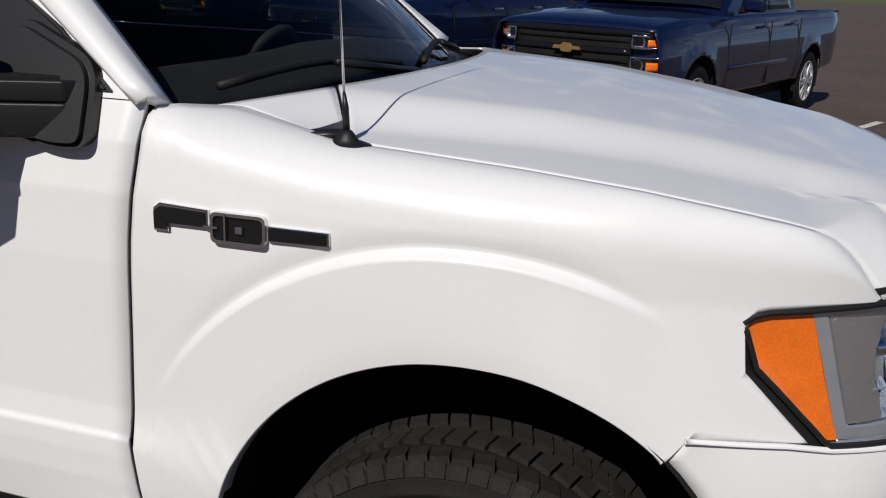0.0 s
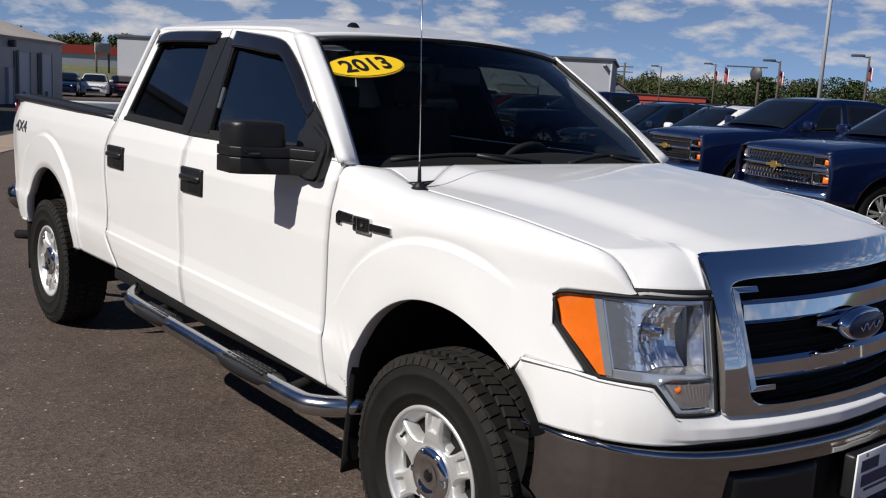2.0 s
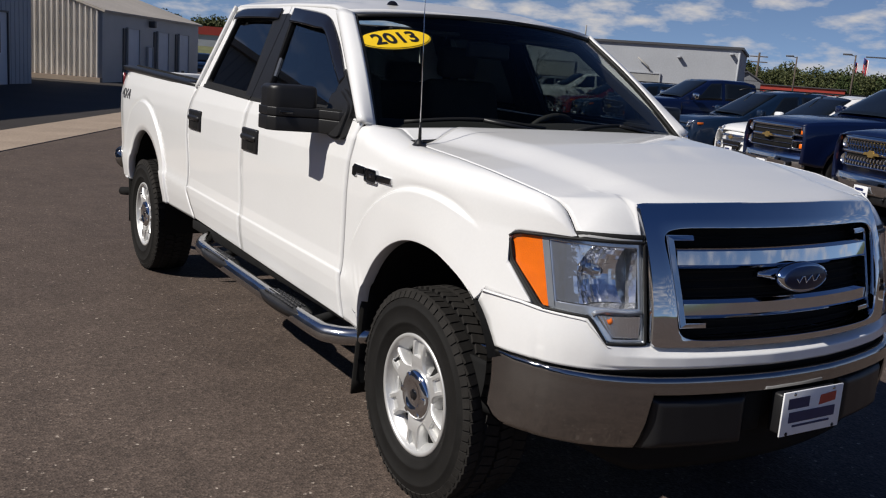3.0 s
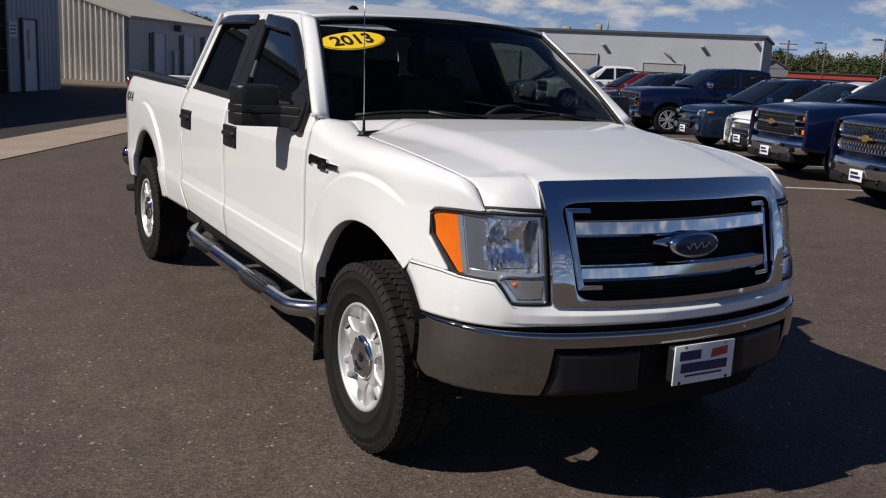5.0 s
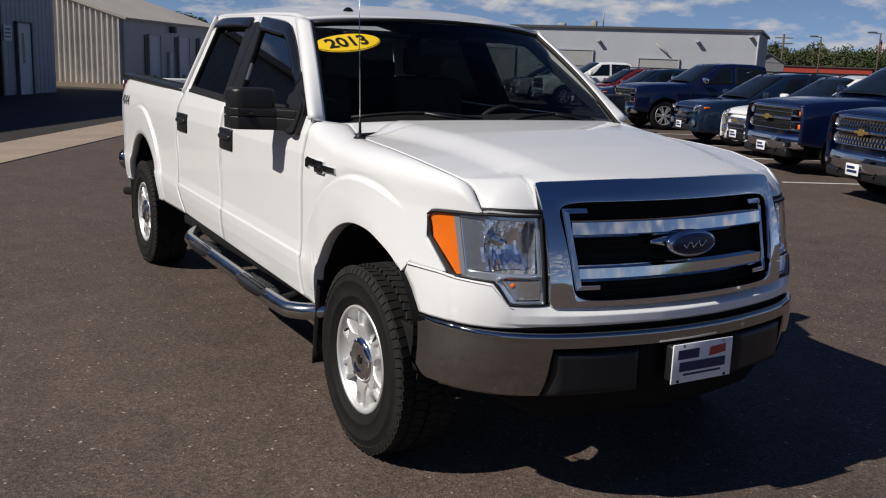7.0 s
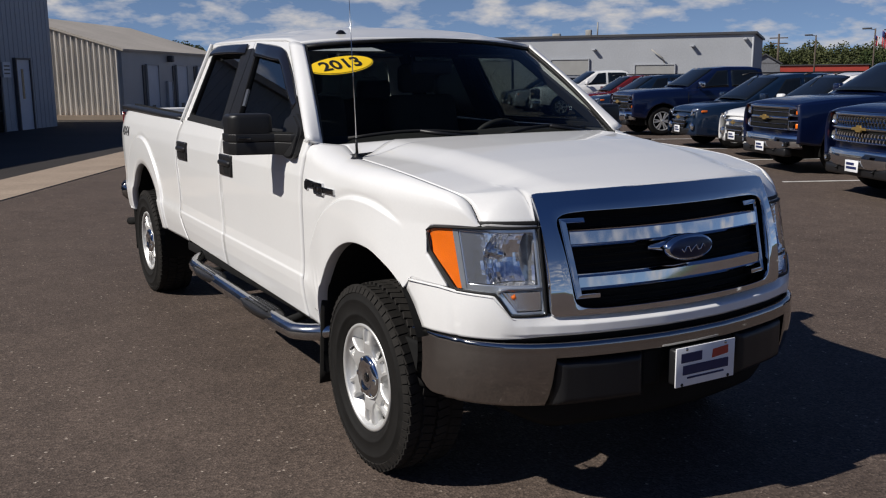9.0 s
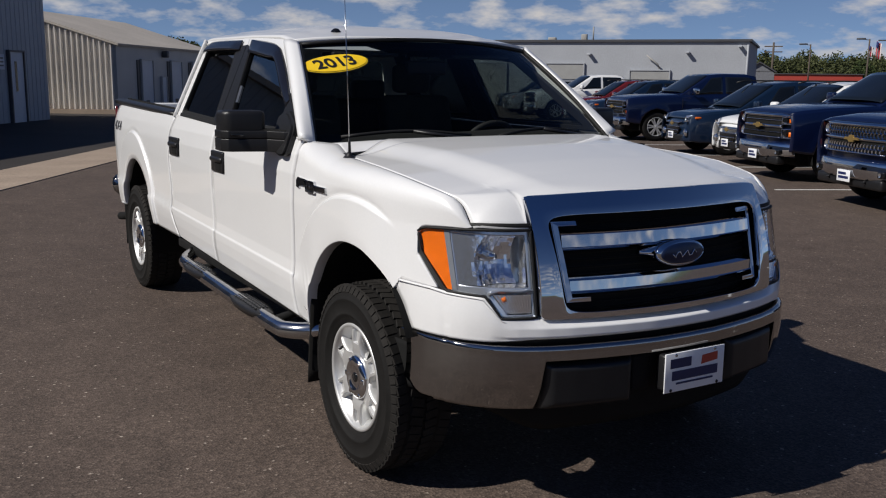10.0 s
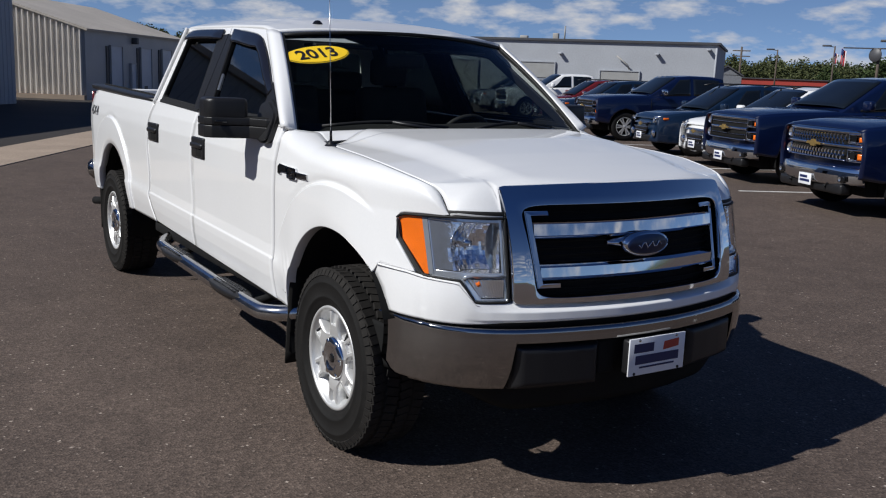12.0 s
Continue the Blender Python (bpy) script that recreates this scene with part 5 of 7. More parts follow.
# wheels
def tyre_wheel(name, parent, m, mirror, spokes=6, rim_r=0.228, r=TYRE_R, rubber=RUBBER):
    """A wheel with its axle along y, outer face towards -y."""
    w = part(name, lathe([(rim_r - 0.012, 0.115), (rim_r + 0.02, 0.128), (r - 0.10, 0.140), (r - 0.045, 0.137), (r - 0.018, 0.122), (r - 0.010, 0.09), (r - 0.010, -0.09), (r - 0.018, -0.122), (r - 0.032, -0.131),
                         (r - 0.045, -0.136), (r - 0.060, -0.1385), (r - 0.064, -0.142), (r - 0.070, -0.142), (r - 0.074, -0.139), (r - 0.105, -0.1405), (rim_r + 0.052, -0.1385), (rim_r + 0.048, -0.141), (rim_r + 0.040, -0.140), (rim_r + 0.036, -0.135), (rim_r + 0.020, -0.130), (rim_r + 0.006, -0.122), (rim_r - 0.010, -0.108)], 80), rubber, parent, "black all-terrain tyre on an alloy wheel")
    w.matrix_basis = m
    # tread blocks
    bm = bmesh.new()
    n = 62
    for k in range(n):
        for yc, wd, ph, tw in ((-0.098, 0.052, 0.0, 10), (-0.036, 0.056, 0.5, -14), (0.030, 0.056, 0.0, 14), (0.096, 0.052, 0.5, -10)):
            a = 2 * math.pi * (k + ph) / n
            rr = r - 0.008 - (0.006 if abs(yc) > 0.08 else 0.0)
            tilt = math.copysign(8, -yc) if abs(yc) > 0.08 else 0
            mm = Matrix.Rotation(-a, 4, "Y") @ Matrix.Translation((0, yc, rr)) @ Matrix.Rotation(radians(tw), 4, "Z") @ Matrix.Rotation(radians(-tilt), 4, "X")
            add_box(bm, (0, 0, 0), (2 * math.pi * r / n * 0.88, wd, 0.016), mm, taper=(0.94, 0.96))
    for k in range(n):
        a = 2 * math.pi * (k + 0.0) / n
        mm = Matrix.Rotation(-a, 4, "Y") @ Matrix.Translation((0, -0.128, r - 0.026)) @ Matrix.Rotation(radians(62), 4, "X")
        add_box(bm, (0, 0, 0), (2 * math.pi * r / n * 0.84, 0.030, 0.007), mm, taper=(0.9, 0.9))
    tagged(part("tread", bm, TREAD, w, smooth=False), kind="stuff")
    rim = part("rim", lathe([(rim_r - 0.010, -0.106), (rim_r + 0.004, -0.118), (rim_r + 0.003, -0.124), (rim_r - 0.008, -0.126), (rim_r - 0.014, -0.118), (rim_r - 0.018, -0.104), (0.200, -0.096), (0.190, -0.084), (0.187, -0.076), (0.187, -0.01)], 72), ALLOY, w, "silver alloy rim")
    # barrel coloured as dark as the brakes, for shade deep in the pockets
    part("barrel", lathe([(0.173, -0.02), (rim_r - 0.034, -0.01), (rim_r - 0.022, 0.10), (rim_r - 0.012, 0.115)], 60), IRON, rim)
    part("brake_disc", lathe([(0.140, 0.045), (0.140, 0.065), (0.05, 0.065), (0.05, 0.045), (0.140, 0.045)], 40), IRON, rim)
    part("back_plate", lathe([(rim_r - 0.026, 0.075), (0.02, 0.075)], 32), DARK, rim)
    # added black ring close behind the spokes, in place of shade in the pockets
    part("dust_shield", lathe([(0.189, -0.068), (0.095, -0.068)], 48), DARK, rim)
    # flat spokes standing between deep pockets
    for k in range(spokes):
        turn = Matrix.Rotation(-(2 * math.pi * k / spokes + math.pi / 2), 4, "Y")
        bm = bmesh.new()
        rows = []
        for q, hw, y, sunk in ((0.070, 0.060, -0.100, 0), (0.098, 0.054, -0.107, 0), (0.112, 0.043, -0.112, 0), (0.128, 0.038, -0.114, 0), (0.146, 0.037, -0.115, 0), (0.150, 0.037, -0.115, 0.012),
                               (0.176, 0.040, -0.115, 0.014), (0.196, 0.042, -0.113, 0.014), (0.208, 0.043, -0.108, 0.010), (0.213, 0.044, -0.100, 0.004)):
            prof = [(-hw - 0.006, y + 0.050), (-hw - 0.004, y + 0.012), (-hw, y + 0.003), (-hw + 0.003, y), (-hw * 0.62, y + 0.0005), (-hw * 0.50, y + sunk), (hw * 0.50, y + sunk), (hw * 0.62, y + 0.0005), (hw - 0.003, y), (hw, y + 0.003), (hw + 0.004, y + 0.012), (hw + 0.006, y + 0.050)]
            rows.append([bm.verts.new(turn @ Vector((q, b, a))) for a, b in prof])
        for a, b in zip(rows, rows[1:]):
            for i in range(11):
                bm.faces.new([a[i], a[i + 1], b[i + 1], b[i]])
        part("spoke", facing(bm, (0, -1, 0)), ALLOY, rim, sharp=28)
    part("hub", lathe([(0.126, -0.02), (0.126, -0.085), (0.120, -0.097), (0.104, -0.104), (0.0, -0.104)], 42), ALLOY, rim, sharp=30)
    cap = part("hub_cap", lathe([(0.095, -0.098), (0.095, -0.110), (0.090, -0.118), (0.074, -0.126), (0.058, -0.129), (0.050, -0.121), (0.034, -0.119), (0.0, -0.121)], 36), CHROME, rim, "chrome hub cap")
    for k in range(spokes):
        a = 2 * math.pi * (k + 0.5) / spokes + radians(90)
        part("cap_rib", box((0.070, -0.119, 0), (0.036, 0.018, 0.024), Matrix.Rotation(-a, 4, "Y"), round_=0.006, seg=3), CHROME, cap)
    part("cap_badge", lathe([(0.022, -0.1185), (0.020, -0.1225), (0.0, -0.1235)], 24), GLOSS_BLACK, cap)
    part("valve", tube([(0.19 * math.cos(2.6), -0.085, 0.19 * math.sin(2.6)), (0.17 * math.cos(2.6), -0.125, 0.17 * math.sin(2.6))], 0.006, n=8), PLASTIC, rim)
    return w


WHEEL_Y, WHEEL_Z = 0.825, 0.398 - 0.022
wheel = tyre_wheel("wheel", truck, pose(AXLE_F, -WHEEL_Y, WHEEL_Z), False)
for m in (pose(AXLE_R, -WHEEL_Y, WHEEL_Z, 0, 20), pose(AXLE_F, WHEEL_Y, WHEEL_Z, 0, 40, 180), pose(AXLE_R, WHEEL_Y, WHEEL_Z, 0, 75, 180)):
    copy_thing(wheel, m)

# ---- the lot: ground, lines, buildings ----
def ground_material():
    m = bpy.data.materials.new("asphalt")
    m.use_nodes = True
    n, l = m.node_tree.nodes, m.node_tree.links
    b = n["Principled BSDF"]
    geo = n.new("ShaderNodeNewGeometry")

    def noise_tex(scale, detail, rough=0.5):
        t = n.new("ShaderNodeTexNoise")
        t.inputs["Scale"].default_value, t.inputs["Detail"].default_value, t.inputs["Roughness"].default_value = scale, detail, rough
        l.new(geo.outputs["Position"], t.inputs["Vector"])
        return t.outputs["Fac"]

    def ramp(src, stops):
        r = n.new("ShaderNodeValToRGB")
        r.color_ramp.elements[0].position, r.color_ramp.elements[0].color = stops[0][0], (*stops[0][1], 1)
        r.color_ramp.elements[1].position, r.color_ramp.elements[1].color = stops[1][0], (*stops[1][1], 1)
        for p, c in stops[2:]:
            e = r.color_ramp.elements.new(p)
            e.color = (*c, 1)
        l.new(src, r.inputs[0])
        return r.outputs[0]

    def mix(kind, fac, a, b_):
        x = n.new("ShaderNodeMix")
        x.data_type, x.blend_type = "RGBA", kind
        if isinstance(fac, float):
            x.inputs[0].default_value = fac
        else:
            l.new(fac, x.inputs[0])
        for slot, v in ((6, a), (7, b_)):
            if isinstance(v, tuple):
                x.inputs[slot].default_value = (*v, 1)
            else:
                l.new(v, x.inputs[slot])
        return x.outputs[2]

    grains = n.new("ShaderNodeTexVoronoi")
    grains.inputs["Scale"].default_value = 95
    l.new(geo.outputs["Position"], grains.inputs["Vector"])
    base = ramp(grains.outputs["Color"], [(0.0, (0.040, 0.030, 0.0245)), (0.70, (0.108, 0.081, 0.066)), (0.92, (0.150, 0.116, 0.095)), (0.975, (0.46, 0.40, 0.34))])
    patches = ramp(noise_tex(0.35, 6, 0.6), [(0.3, (0.82, 0.80, 0.80)), (0.7, (1.12, 1.10, 1.08))])
    worn = ramp(noise_tex(3.5, 5, 0.65), [(0.35, (0.86, 0.86, 0.86)), (0.65, (1.10, 1.10, 1.10))])
    spots = ramp(noise_tex(1.6, 3), [(0.70, (1, 1, 1)), (0.78, (0.62, 0.60, 0.58))])
    col = mix("MULTIPLY", 1.0, mix("MULTIPLY", 1.0, mix("MULTIPLY", 1.0, base, patches), worn), spots)
    # grass takes over far away
    sep_ = n.new("ShaderNodeVectorMath")
    sep_.operation = "LENGTH"
    l.new(geo.outputs["Position"], sep_.inputs[0])
    far = n.new("ShaderNodeMapRange")
    far.inputs[1].default_value, far.inputs[2].default_value = 118, 122
    l.new(sep_.outputs["Value"], far.inputs[0])
    grass = ramp(noise_tex(0.08, 8, 0.7), [(0.3, (0.05, 0.075, 0.022)), (0.7, (0.10, 0.11, 0.040))])
    l.new(mix("MIX", far.outputs[0], col, grass), b.inputs["Base Color"])
    b.inputs["Roughness"].default_value, b.inputs["Specular IOR Level"].default_value = 0.82, 0.35
    bp = n.new("ShaderNodeBump")
    bp.inputs["Strength"].default_value, bp.inputs["Distance"].default_value = 0.7, 0.004
    l.new(grains.outputs["Distance"], bp.inputs["Height"])
    l.new(bp.outputs[0], b.inputs["Normal"])
    return m


ground = link("ground", sheet(lambda u, v: Vector((4400 * (u - 0.5), 4400 * (v - 0.5), 0)), 8, 8), ground_material(), smooth=False)
tagged(ground, "brown-grey asphalt of a dealer's lot with small stones", "ground", kind="structure")

ROW = Vector((-0.863, 0.506, 0))       # along the row of parked cars
BACK = Vector((0.423, 0.906, 0))       # from a car's nose to its tail
HEADING = math.degrees(math.atan2(-BACK.y, -BACK.x))
LINE = mat("worn_white_paint", (0.52, 0.51, 0.48), 0.8, var=0.25, vscale=5, fine=0.3, fscale=60)
CONCRETE = mat("concrete", (0.31, 0.245, 0.19), 0.9, spec=0.25, var=0.15, vscale=0.9, fine=0.2, fscale=40, bump=0.3, bscale=60, per_object=0.06)
METAL_WALL = mat("grey_steel_siding", (0.38, 0.38, 0.38), 0.5, var=0.10, vscale=0.7, fine=0.08, fscale=30)
METAL_DARK = mat("slate_steel_siding", (0.30, 0.325, 0.36), 0.5, var=0.10, vscale=0.6, fine=0.08, fscale=30)
# the shed's siding painted lighter and warmer for a gable in sun
GABLE = mat("tan_steel_siding", (0.64, 0.60, 0.545), 0.5, var=0.12, vscale=0.8, fine=0.1, fscale=30)
SHED_ROOF = mat("weathered_roof", (0.42, 0.38, 0.33), 0.7, var=0.12, vscale=0.5, fine=0.1, fscale=12)
BLOCK = mat("white_painted_block", (0.35, 0.365, 0.39), 0.8, var=0.07, vscale=0.5, fine=0.08, fscale=12)
DOOR_WHITE = mat("white_overhead_door", (0.50, 0.53, 0.58), 0.5, var=0.05, vscale=2)
DOOR_GREY = mat("grey_overhead_door", (0.30, 0.30, 0.29), 0.5, var=0.08, vscale=2)
TRIM_DARK = mat("dark_trim", (0.06, 0.06, 0.065), 0.5, var=0.1, vscale=3)
RED_FASCIA = mat("red_fascia", (0.33, 0.035, 0.022), 0.6, var=0.1, vscale=0.5)
POLE_MAT = mat("weathered_pole", (0.30, 0.29, 0.27), 0.6, var=0.15, vscale=2)
WOOD_POLE = mat("creosoted_pole", (0.09, 0.07, 0.055), 0.9, var=0.2, vscale=3)


def stripe(p, q, w=0.10):
    p, q = Vector(p), Vector(q)
    d = (q - p).normalized()
    nrm = Vector((-d.y, d.x, 0)) * w / 2
    bm = bmesh.new()
    vs = [bm.verts.new(v + Vector((0, 0, 0.005))) for v in (p - nrm, q - nrm, q + nrm, p + nrm)]
    bm.faces.new(vs)
    lo = [bm.verts.new(v.co - Vector((0, 0, 0.004))) for v in vs]
    for i in range(4):
        bm.faces.new([vs[i], lo[i], lo[(i + 1) % 4], vs[(i + 1) % 4]])
    return bm


for mid in ((-2.71, 8.82), (-6.15, 9.70), (-9.35, 11.75), (-11.9, 13.2), (-14.8, 14.8), (-17.9, 16.5), (0.28, 5.8), (2.85, 4.35)):
    a = Vector((*mid, 0)) - BACK * 0.5
    tagged(link("parking_line", stripe(a, a + BACK * 5.6), LINE, smooth=False), "worn white parking line on the asphalt", "road marking", "parking lines", "structure")

# concrete gutter along the workshop, in cast lengths
WALL_D, WALL_N = Vector((-0.866, 0.5, 0)), Vector((0.5, 0.866, 0))
gutter0 = Vector((-11.08, -1.30, 0)) - WALL_D * 34
gutter = tagged(new("gutter"), "tan concrete gutter strip cast in lengths", "pavement", kind="structure")
slab_bm = box((1.5, -0.64, 0.004), (2.985, 1.28, 0.02), round_=0.004, seg=1)
slab0 = part("slab", slab_bm, CONCRETE, gutter, smooth=False)
turn = Matrix(((WALL_D.x, WALL_N.x, 0), (WALL_D.y, WALL_N.y, 0), (0, 0, 1))).to_4x4()
slab0.matrix_basis = Matrix.Translation(gutter0) @ turn
for k in range(1, 26):
    o = new("slab", slab0.data)
    o.parent = gutter
    o.matrix_basis = Matrix.Translation(gutter0 + WALL_D * 3.0 * k) @ turn


def siding(length, height, pitch, depth, top=None):
    """Ribbed sheet along x with ribs standing out in +y; top(x) gives its upper edge."""
    bm = bmesh.new()
    prof = []
    x = 0.0
    while x < length - 1e-6:
        for fx, fy in ((0.0, 0.0), (0.62, 0.0), (0.70, depth), (0.90, depth), (0.98, 0.0)):
            if x + fx * pitch <= length:
                prof.append((x + fx * pitch, fy))
        x += pitch
    prof.append((length, 0.0))
    lo = [bm.verts.new((a, b, 0.0)) for a, b in prof]
    hi = [bm.verts.new((a, b, top(a) if top else height)) for a, b in prof]
    for i in range(len(prof) - 1):
        bm.faces.new([lo[i], lo[i + 1], hi[i + 1], hi[i]])
    return bm


# asphalt between the gutter and the buildings, darkened to deepen the workshop's shadow
SHADOW_ASPHALT = mat("sealed_asphalt", (0.036, 0.031, 0.028), 0.8, spec=0.3, var=0.2, vscale=0.5, fine=0.3, fscale=80, bump=0.3, bscale=100)
ap = bmesh.new()
ap_o = gutter0 - WALL_N * 1.28 + Vector((0, 0, 0.006))
ap.faces.new([ap.verts.new(q) for q in (ap_o, ap_o + WALL_D * 78, ap_o + WALL_D * 78 - WALL_N * 14, ap_o - WALL_N * 14)])
tagged(link("apron", facing(ap, (0, 0, 1)), SHADOW_ASPHALT, smooth=False), "asphalt apron before the workshop, darkened to deepen its shadow", "pavement", kind="structure")

# the long workshop beside the lot, in shade on this side
C0 = Vector((-33.4, 2.4, 0))
WLEN = 92.0
shop = thing("workshop_building", "long slate-grey steel workshop, its lot side in shade", "building")
M = Matrix.Translation(C0) @ Matrix(((0.835, 0.550, 0), (-0.550, 0.835, 0), (0, 0, 1))).to_4x4()
for name, bm, mm in (("wall", siding(WLEN, 6.4, 0.30, 0.02), METAL_DARK), ("roof", box((WLEN / 2, -9, 6.45), (WLEN + 0.4, 18.4, 0.18)), SHED_ROOF),
                     ("end_wall", box((0.12, -9, 3.2), (0.2, 17.9, 6.4)), METAL_DARK), ("end_wall", box((WLEN - 0.12, -9, 3.2), (0.2, 17.9, 6.4)), METAL_DARK), ("back_wall", box((WLEN / 2, -17.9, 3.2), (WLEN, 0.2, 6.4)), METAL_DARK)):
    part(name, bm, mm, shop, smooth=False).matrix_basis = M


def house_door(parent, M, x, w, h, mat_, name="door", panels=4, window=True, frame=0.08, trim=None, reveal=0.0):
    d = part(name, box((x, 0.05, h / 2), (w, 0.06, h), round_=0.004, seg=1), mat_, parent, smooth=False)
    d.matrix_basis = M
    for dx, dz, sx, sz in ((-w / 2 - frame / 2, h / 2, frame, h + 2 * frame), (w / 2 + frame / 2, h / 2, frame, h + 2 * frame), (0, h + frame / 2, w, frame)):
        part("door_frame", box((x + dx, 0.07, dz), (sx, 0.12, sz)), trim or TRIM_DARK, d, smooth=False)
    if reveal:
        part("door_reveal", box((x - w / 2 - frame - reveal / 2, 0.02, h / 2), (reveal, 0.06, h)), TRIM_DARK, d, smooth=False)
    for k in range(1, panels):
        part("panel_joint", box((x, 0.083, h * k / panels), (w, 0.006, 0.02)), TRIM_DARK, d, smooth=False)
    if window:
        part("door_window", box((x - w * 0.05, 0.085, h * 0.18), (w * 0.3, 0.01, h * 0.10)), TRIM_DARK, d, smooth=False)
    return d


entry = house_door(shop, M, 2.33, 0.91, 2.36, DOOR_WHITE, panels=1, window=False, frame=0.06)
part("door_window", box((2.40, 0.085, 1.55), (0.14, 0.01, 1.0)), GLOSS_BLACK, entry, smooth=False)
notice = part("notice", box((3.36, 0.06, 2.02), (0.5, 0.03, 0.5)), DOOR_WHITE, shop, smooth=False)
notice.matrix_basis = M
for dz in (-0.12, 0.0, 0.12):
    part("print_bar", box((3.36, 0.077, 2.02 + dz), (0.36, 0.006, 0.05)), GREY_INK, notice, smooth=False)
# open bay: a closed black panel stands in for its shaded inside
house_door(shop, M, 5.75, 3.7, 4.2, DARK, "overhead_door", 6, False)
for xx in (22, 36, 50, 64):
    house_door(shop, M, xx, 3.6, 3.8, DOOR_GREY, "overhead_door", 6, False)

# the shed behind it: ribbed gable and a side wall with overhead doors
S0, S1 = Vector((-37.7, 5.7, 0)), Vector((-47.33, 12.59, 0))
shed = thing("storage_shed", "grey steel shed with a shallow gable roof and overhead doors", "building")
sd = (S1 - S0).normalized()
sn = Vector((sd.y, -sd.x, 0))
SL = (S1 - S0).length
gw = Vector((-0.582, -0.813, 0)).normalized()
EAVE, PITCH, SPAN = 2.95, 0.30, 9.6
MS = Matrix.Translation(S0) @ Matrix(((sd.x, sn.x, 0), (sd.y, sn.y, 0), (0, 0, 1))).to_4x4()
MG = Matrix.Translation(S0) @ Matrix(((gw.x, -gw.y, 0), (gw.y, gw.x, 0), (0, 0, 1))).to_4x4()
part("side_wall", box((SL / 2, -0.08, EAVE / 2), (SL, 0.16, EAVE)), METAL_WALL, shed, smooth=False).matrix_basis = MS
part("gable_wall", siding(SPAN, 0, 0.24, 0.10, lambda a: EAVE + PITCH * min(a, SPAN - a)), GABLE, shed, smooth=False).matrix_basis = MG
part("gable_sill", box((SPAN / 2, 0.10, 0.10), (SPAN, 0.25, 0.20)), CONCRETE, shed, smooth=False).matrix_basis = MG
for half in (0, 1):
    bm = bmesh.new()
    ridge = SPAN / 2
    e0, r0 = S0 + gw * (half * SPAN) + Vector((0, 0, EAVE + 0.06)), S0 + gw * ridge + Vector((0, 0, EAVE + PITCH * ridge + 0.06))
    out = (gw * (-0.18 if half == 0 else 0.18)) - Vector((0, 0, 0.07))
    fwd = -sd * 0.15
    quad = [e0 + out + fwd, r0 + fwd, r0 + sd * (SL + 0.2), e0 + out + sd * (SL + 0.2)]
    vs = [bm.verts.new(q) for q in quad]
    bm.faces.new(vs)
    part("roof", facing(bm, (0, 0, 1)), SHED_ROOF, shed, smooth=False, thick=0.10)
for x, w in ((3.0, 1.25), (6.55, 1.35), (9.4, 1.35)):
    house_door(shed, MS, x, w, 2.3, DOOR_WHITE, "overhead_door", 1, True, 0.05, METAL_WALL, 0.30)
house_door(shed, MS, 4.95, 0.55, 1.55, DOOR_WHITE, "side_door", 1, False, 0.04, METAL_WALL)
part("wall_lamp", box((5.06, 0.15, 2.62), (0.28, 0.28, 0.30), round_=0.04), TRIM_DARK, shed).matrix_basis = MS

# the white showroom building across the lot
B0, B1 = Vector((-36.72, 42.6, 0)), Vector((-49.5, 34.7, 0))
bd = (B1 - B0).normalized()
bn = Vector((-bd.y, bd.x, 0))
bn = bn if bn.dot(Vector((1, -1, 0))) > 0 else -bn
MB = Matrix.Translation(B0) @ Matrix(((bd.x, 0.725, 0), (bd.y, -0.689, 0), (0, 0, 1))).to_4x4()
white_b = thing("service_building", "long white block building with a flat roof and overhead doors", "building")
BL = 34.0
part("wall", box((BL / 2, -6, 2.05), (BL, 12, 4.1)), BLOCK, white_b, smooth=False).matrix_basis = MB
part("roof_cap", box((BL / 2, -6, 4.16), (BL + 0.3, 12.3, 0.14)), TRIM_DARK, white_b, smooth=False).matrix_basis = MB
part("corner_pipe", tube([(0.06, 0.08, 0), (0.06, 0.08, 3.9)], 0.06, n=8), BLOCK, white_b).matrix_basis = MB
for x, w, h in ((5.9, 2.45, 2.3), (11.35, 2.45, 2.7), (16.6, 2.5, 2.7), (22.0, 2.5, 2.7)):
    house_door(white_b, MB, x, w, h, DOOR_GREY, "overhead_door", 1, False, 0.06, BLOCK)
for x, z in ((0.5, 3.78), (3.6, 3.42), (9.75, 3.30), (14.2, 3.30), (19, 3.30)):
    lampb = part("wall_lamp", box((x, 0.20, z), (0.24, 0.40, 0.12), round_=0.03), BLOCK, white_b)
    lampb.matrix_basis = MB
for x, y, s in ((8.6, -2.5, (1.2, 0.7, 0.14)), (10.7, -2.5, (0.40, 0.30, 0.50)), (12.9, -2.5, (0.55, 0.30, 0.30))):
    part("roof_vent", box((x, y, 4.2 + s[2] / 2), s, round_=0.05), POLE_MAT, white_b).matrix_basis = MB
part("roof_mast", tube([(10.0, -2, 4.2), (10.0, -2, 5.15)], 0.05, n=6), POLE_MAT, white_b).matrix_basis = MB
part("duct", tube([(5.3, 0.1, 2.45), (5.4, 0.25, 2.7), (6.1, 0.25, 3.25)], 0.05, n=8), POLE_MAT, white_b).matrix_basis = MB


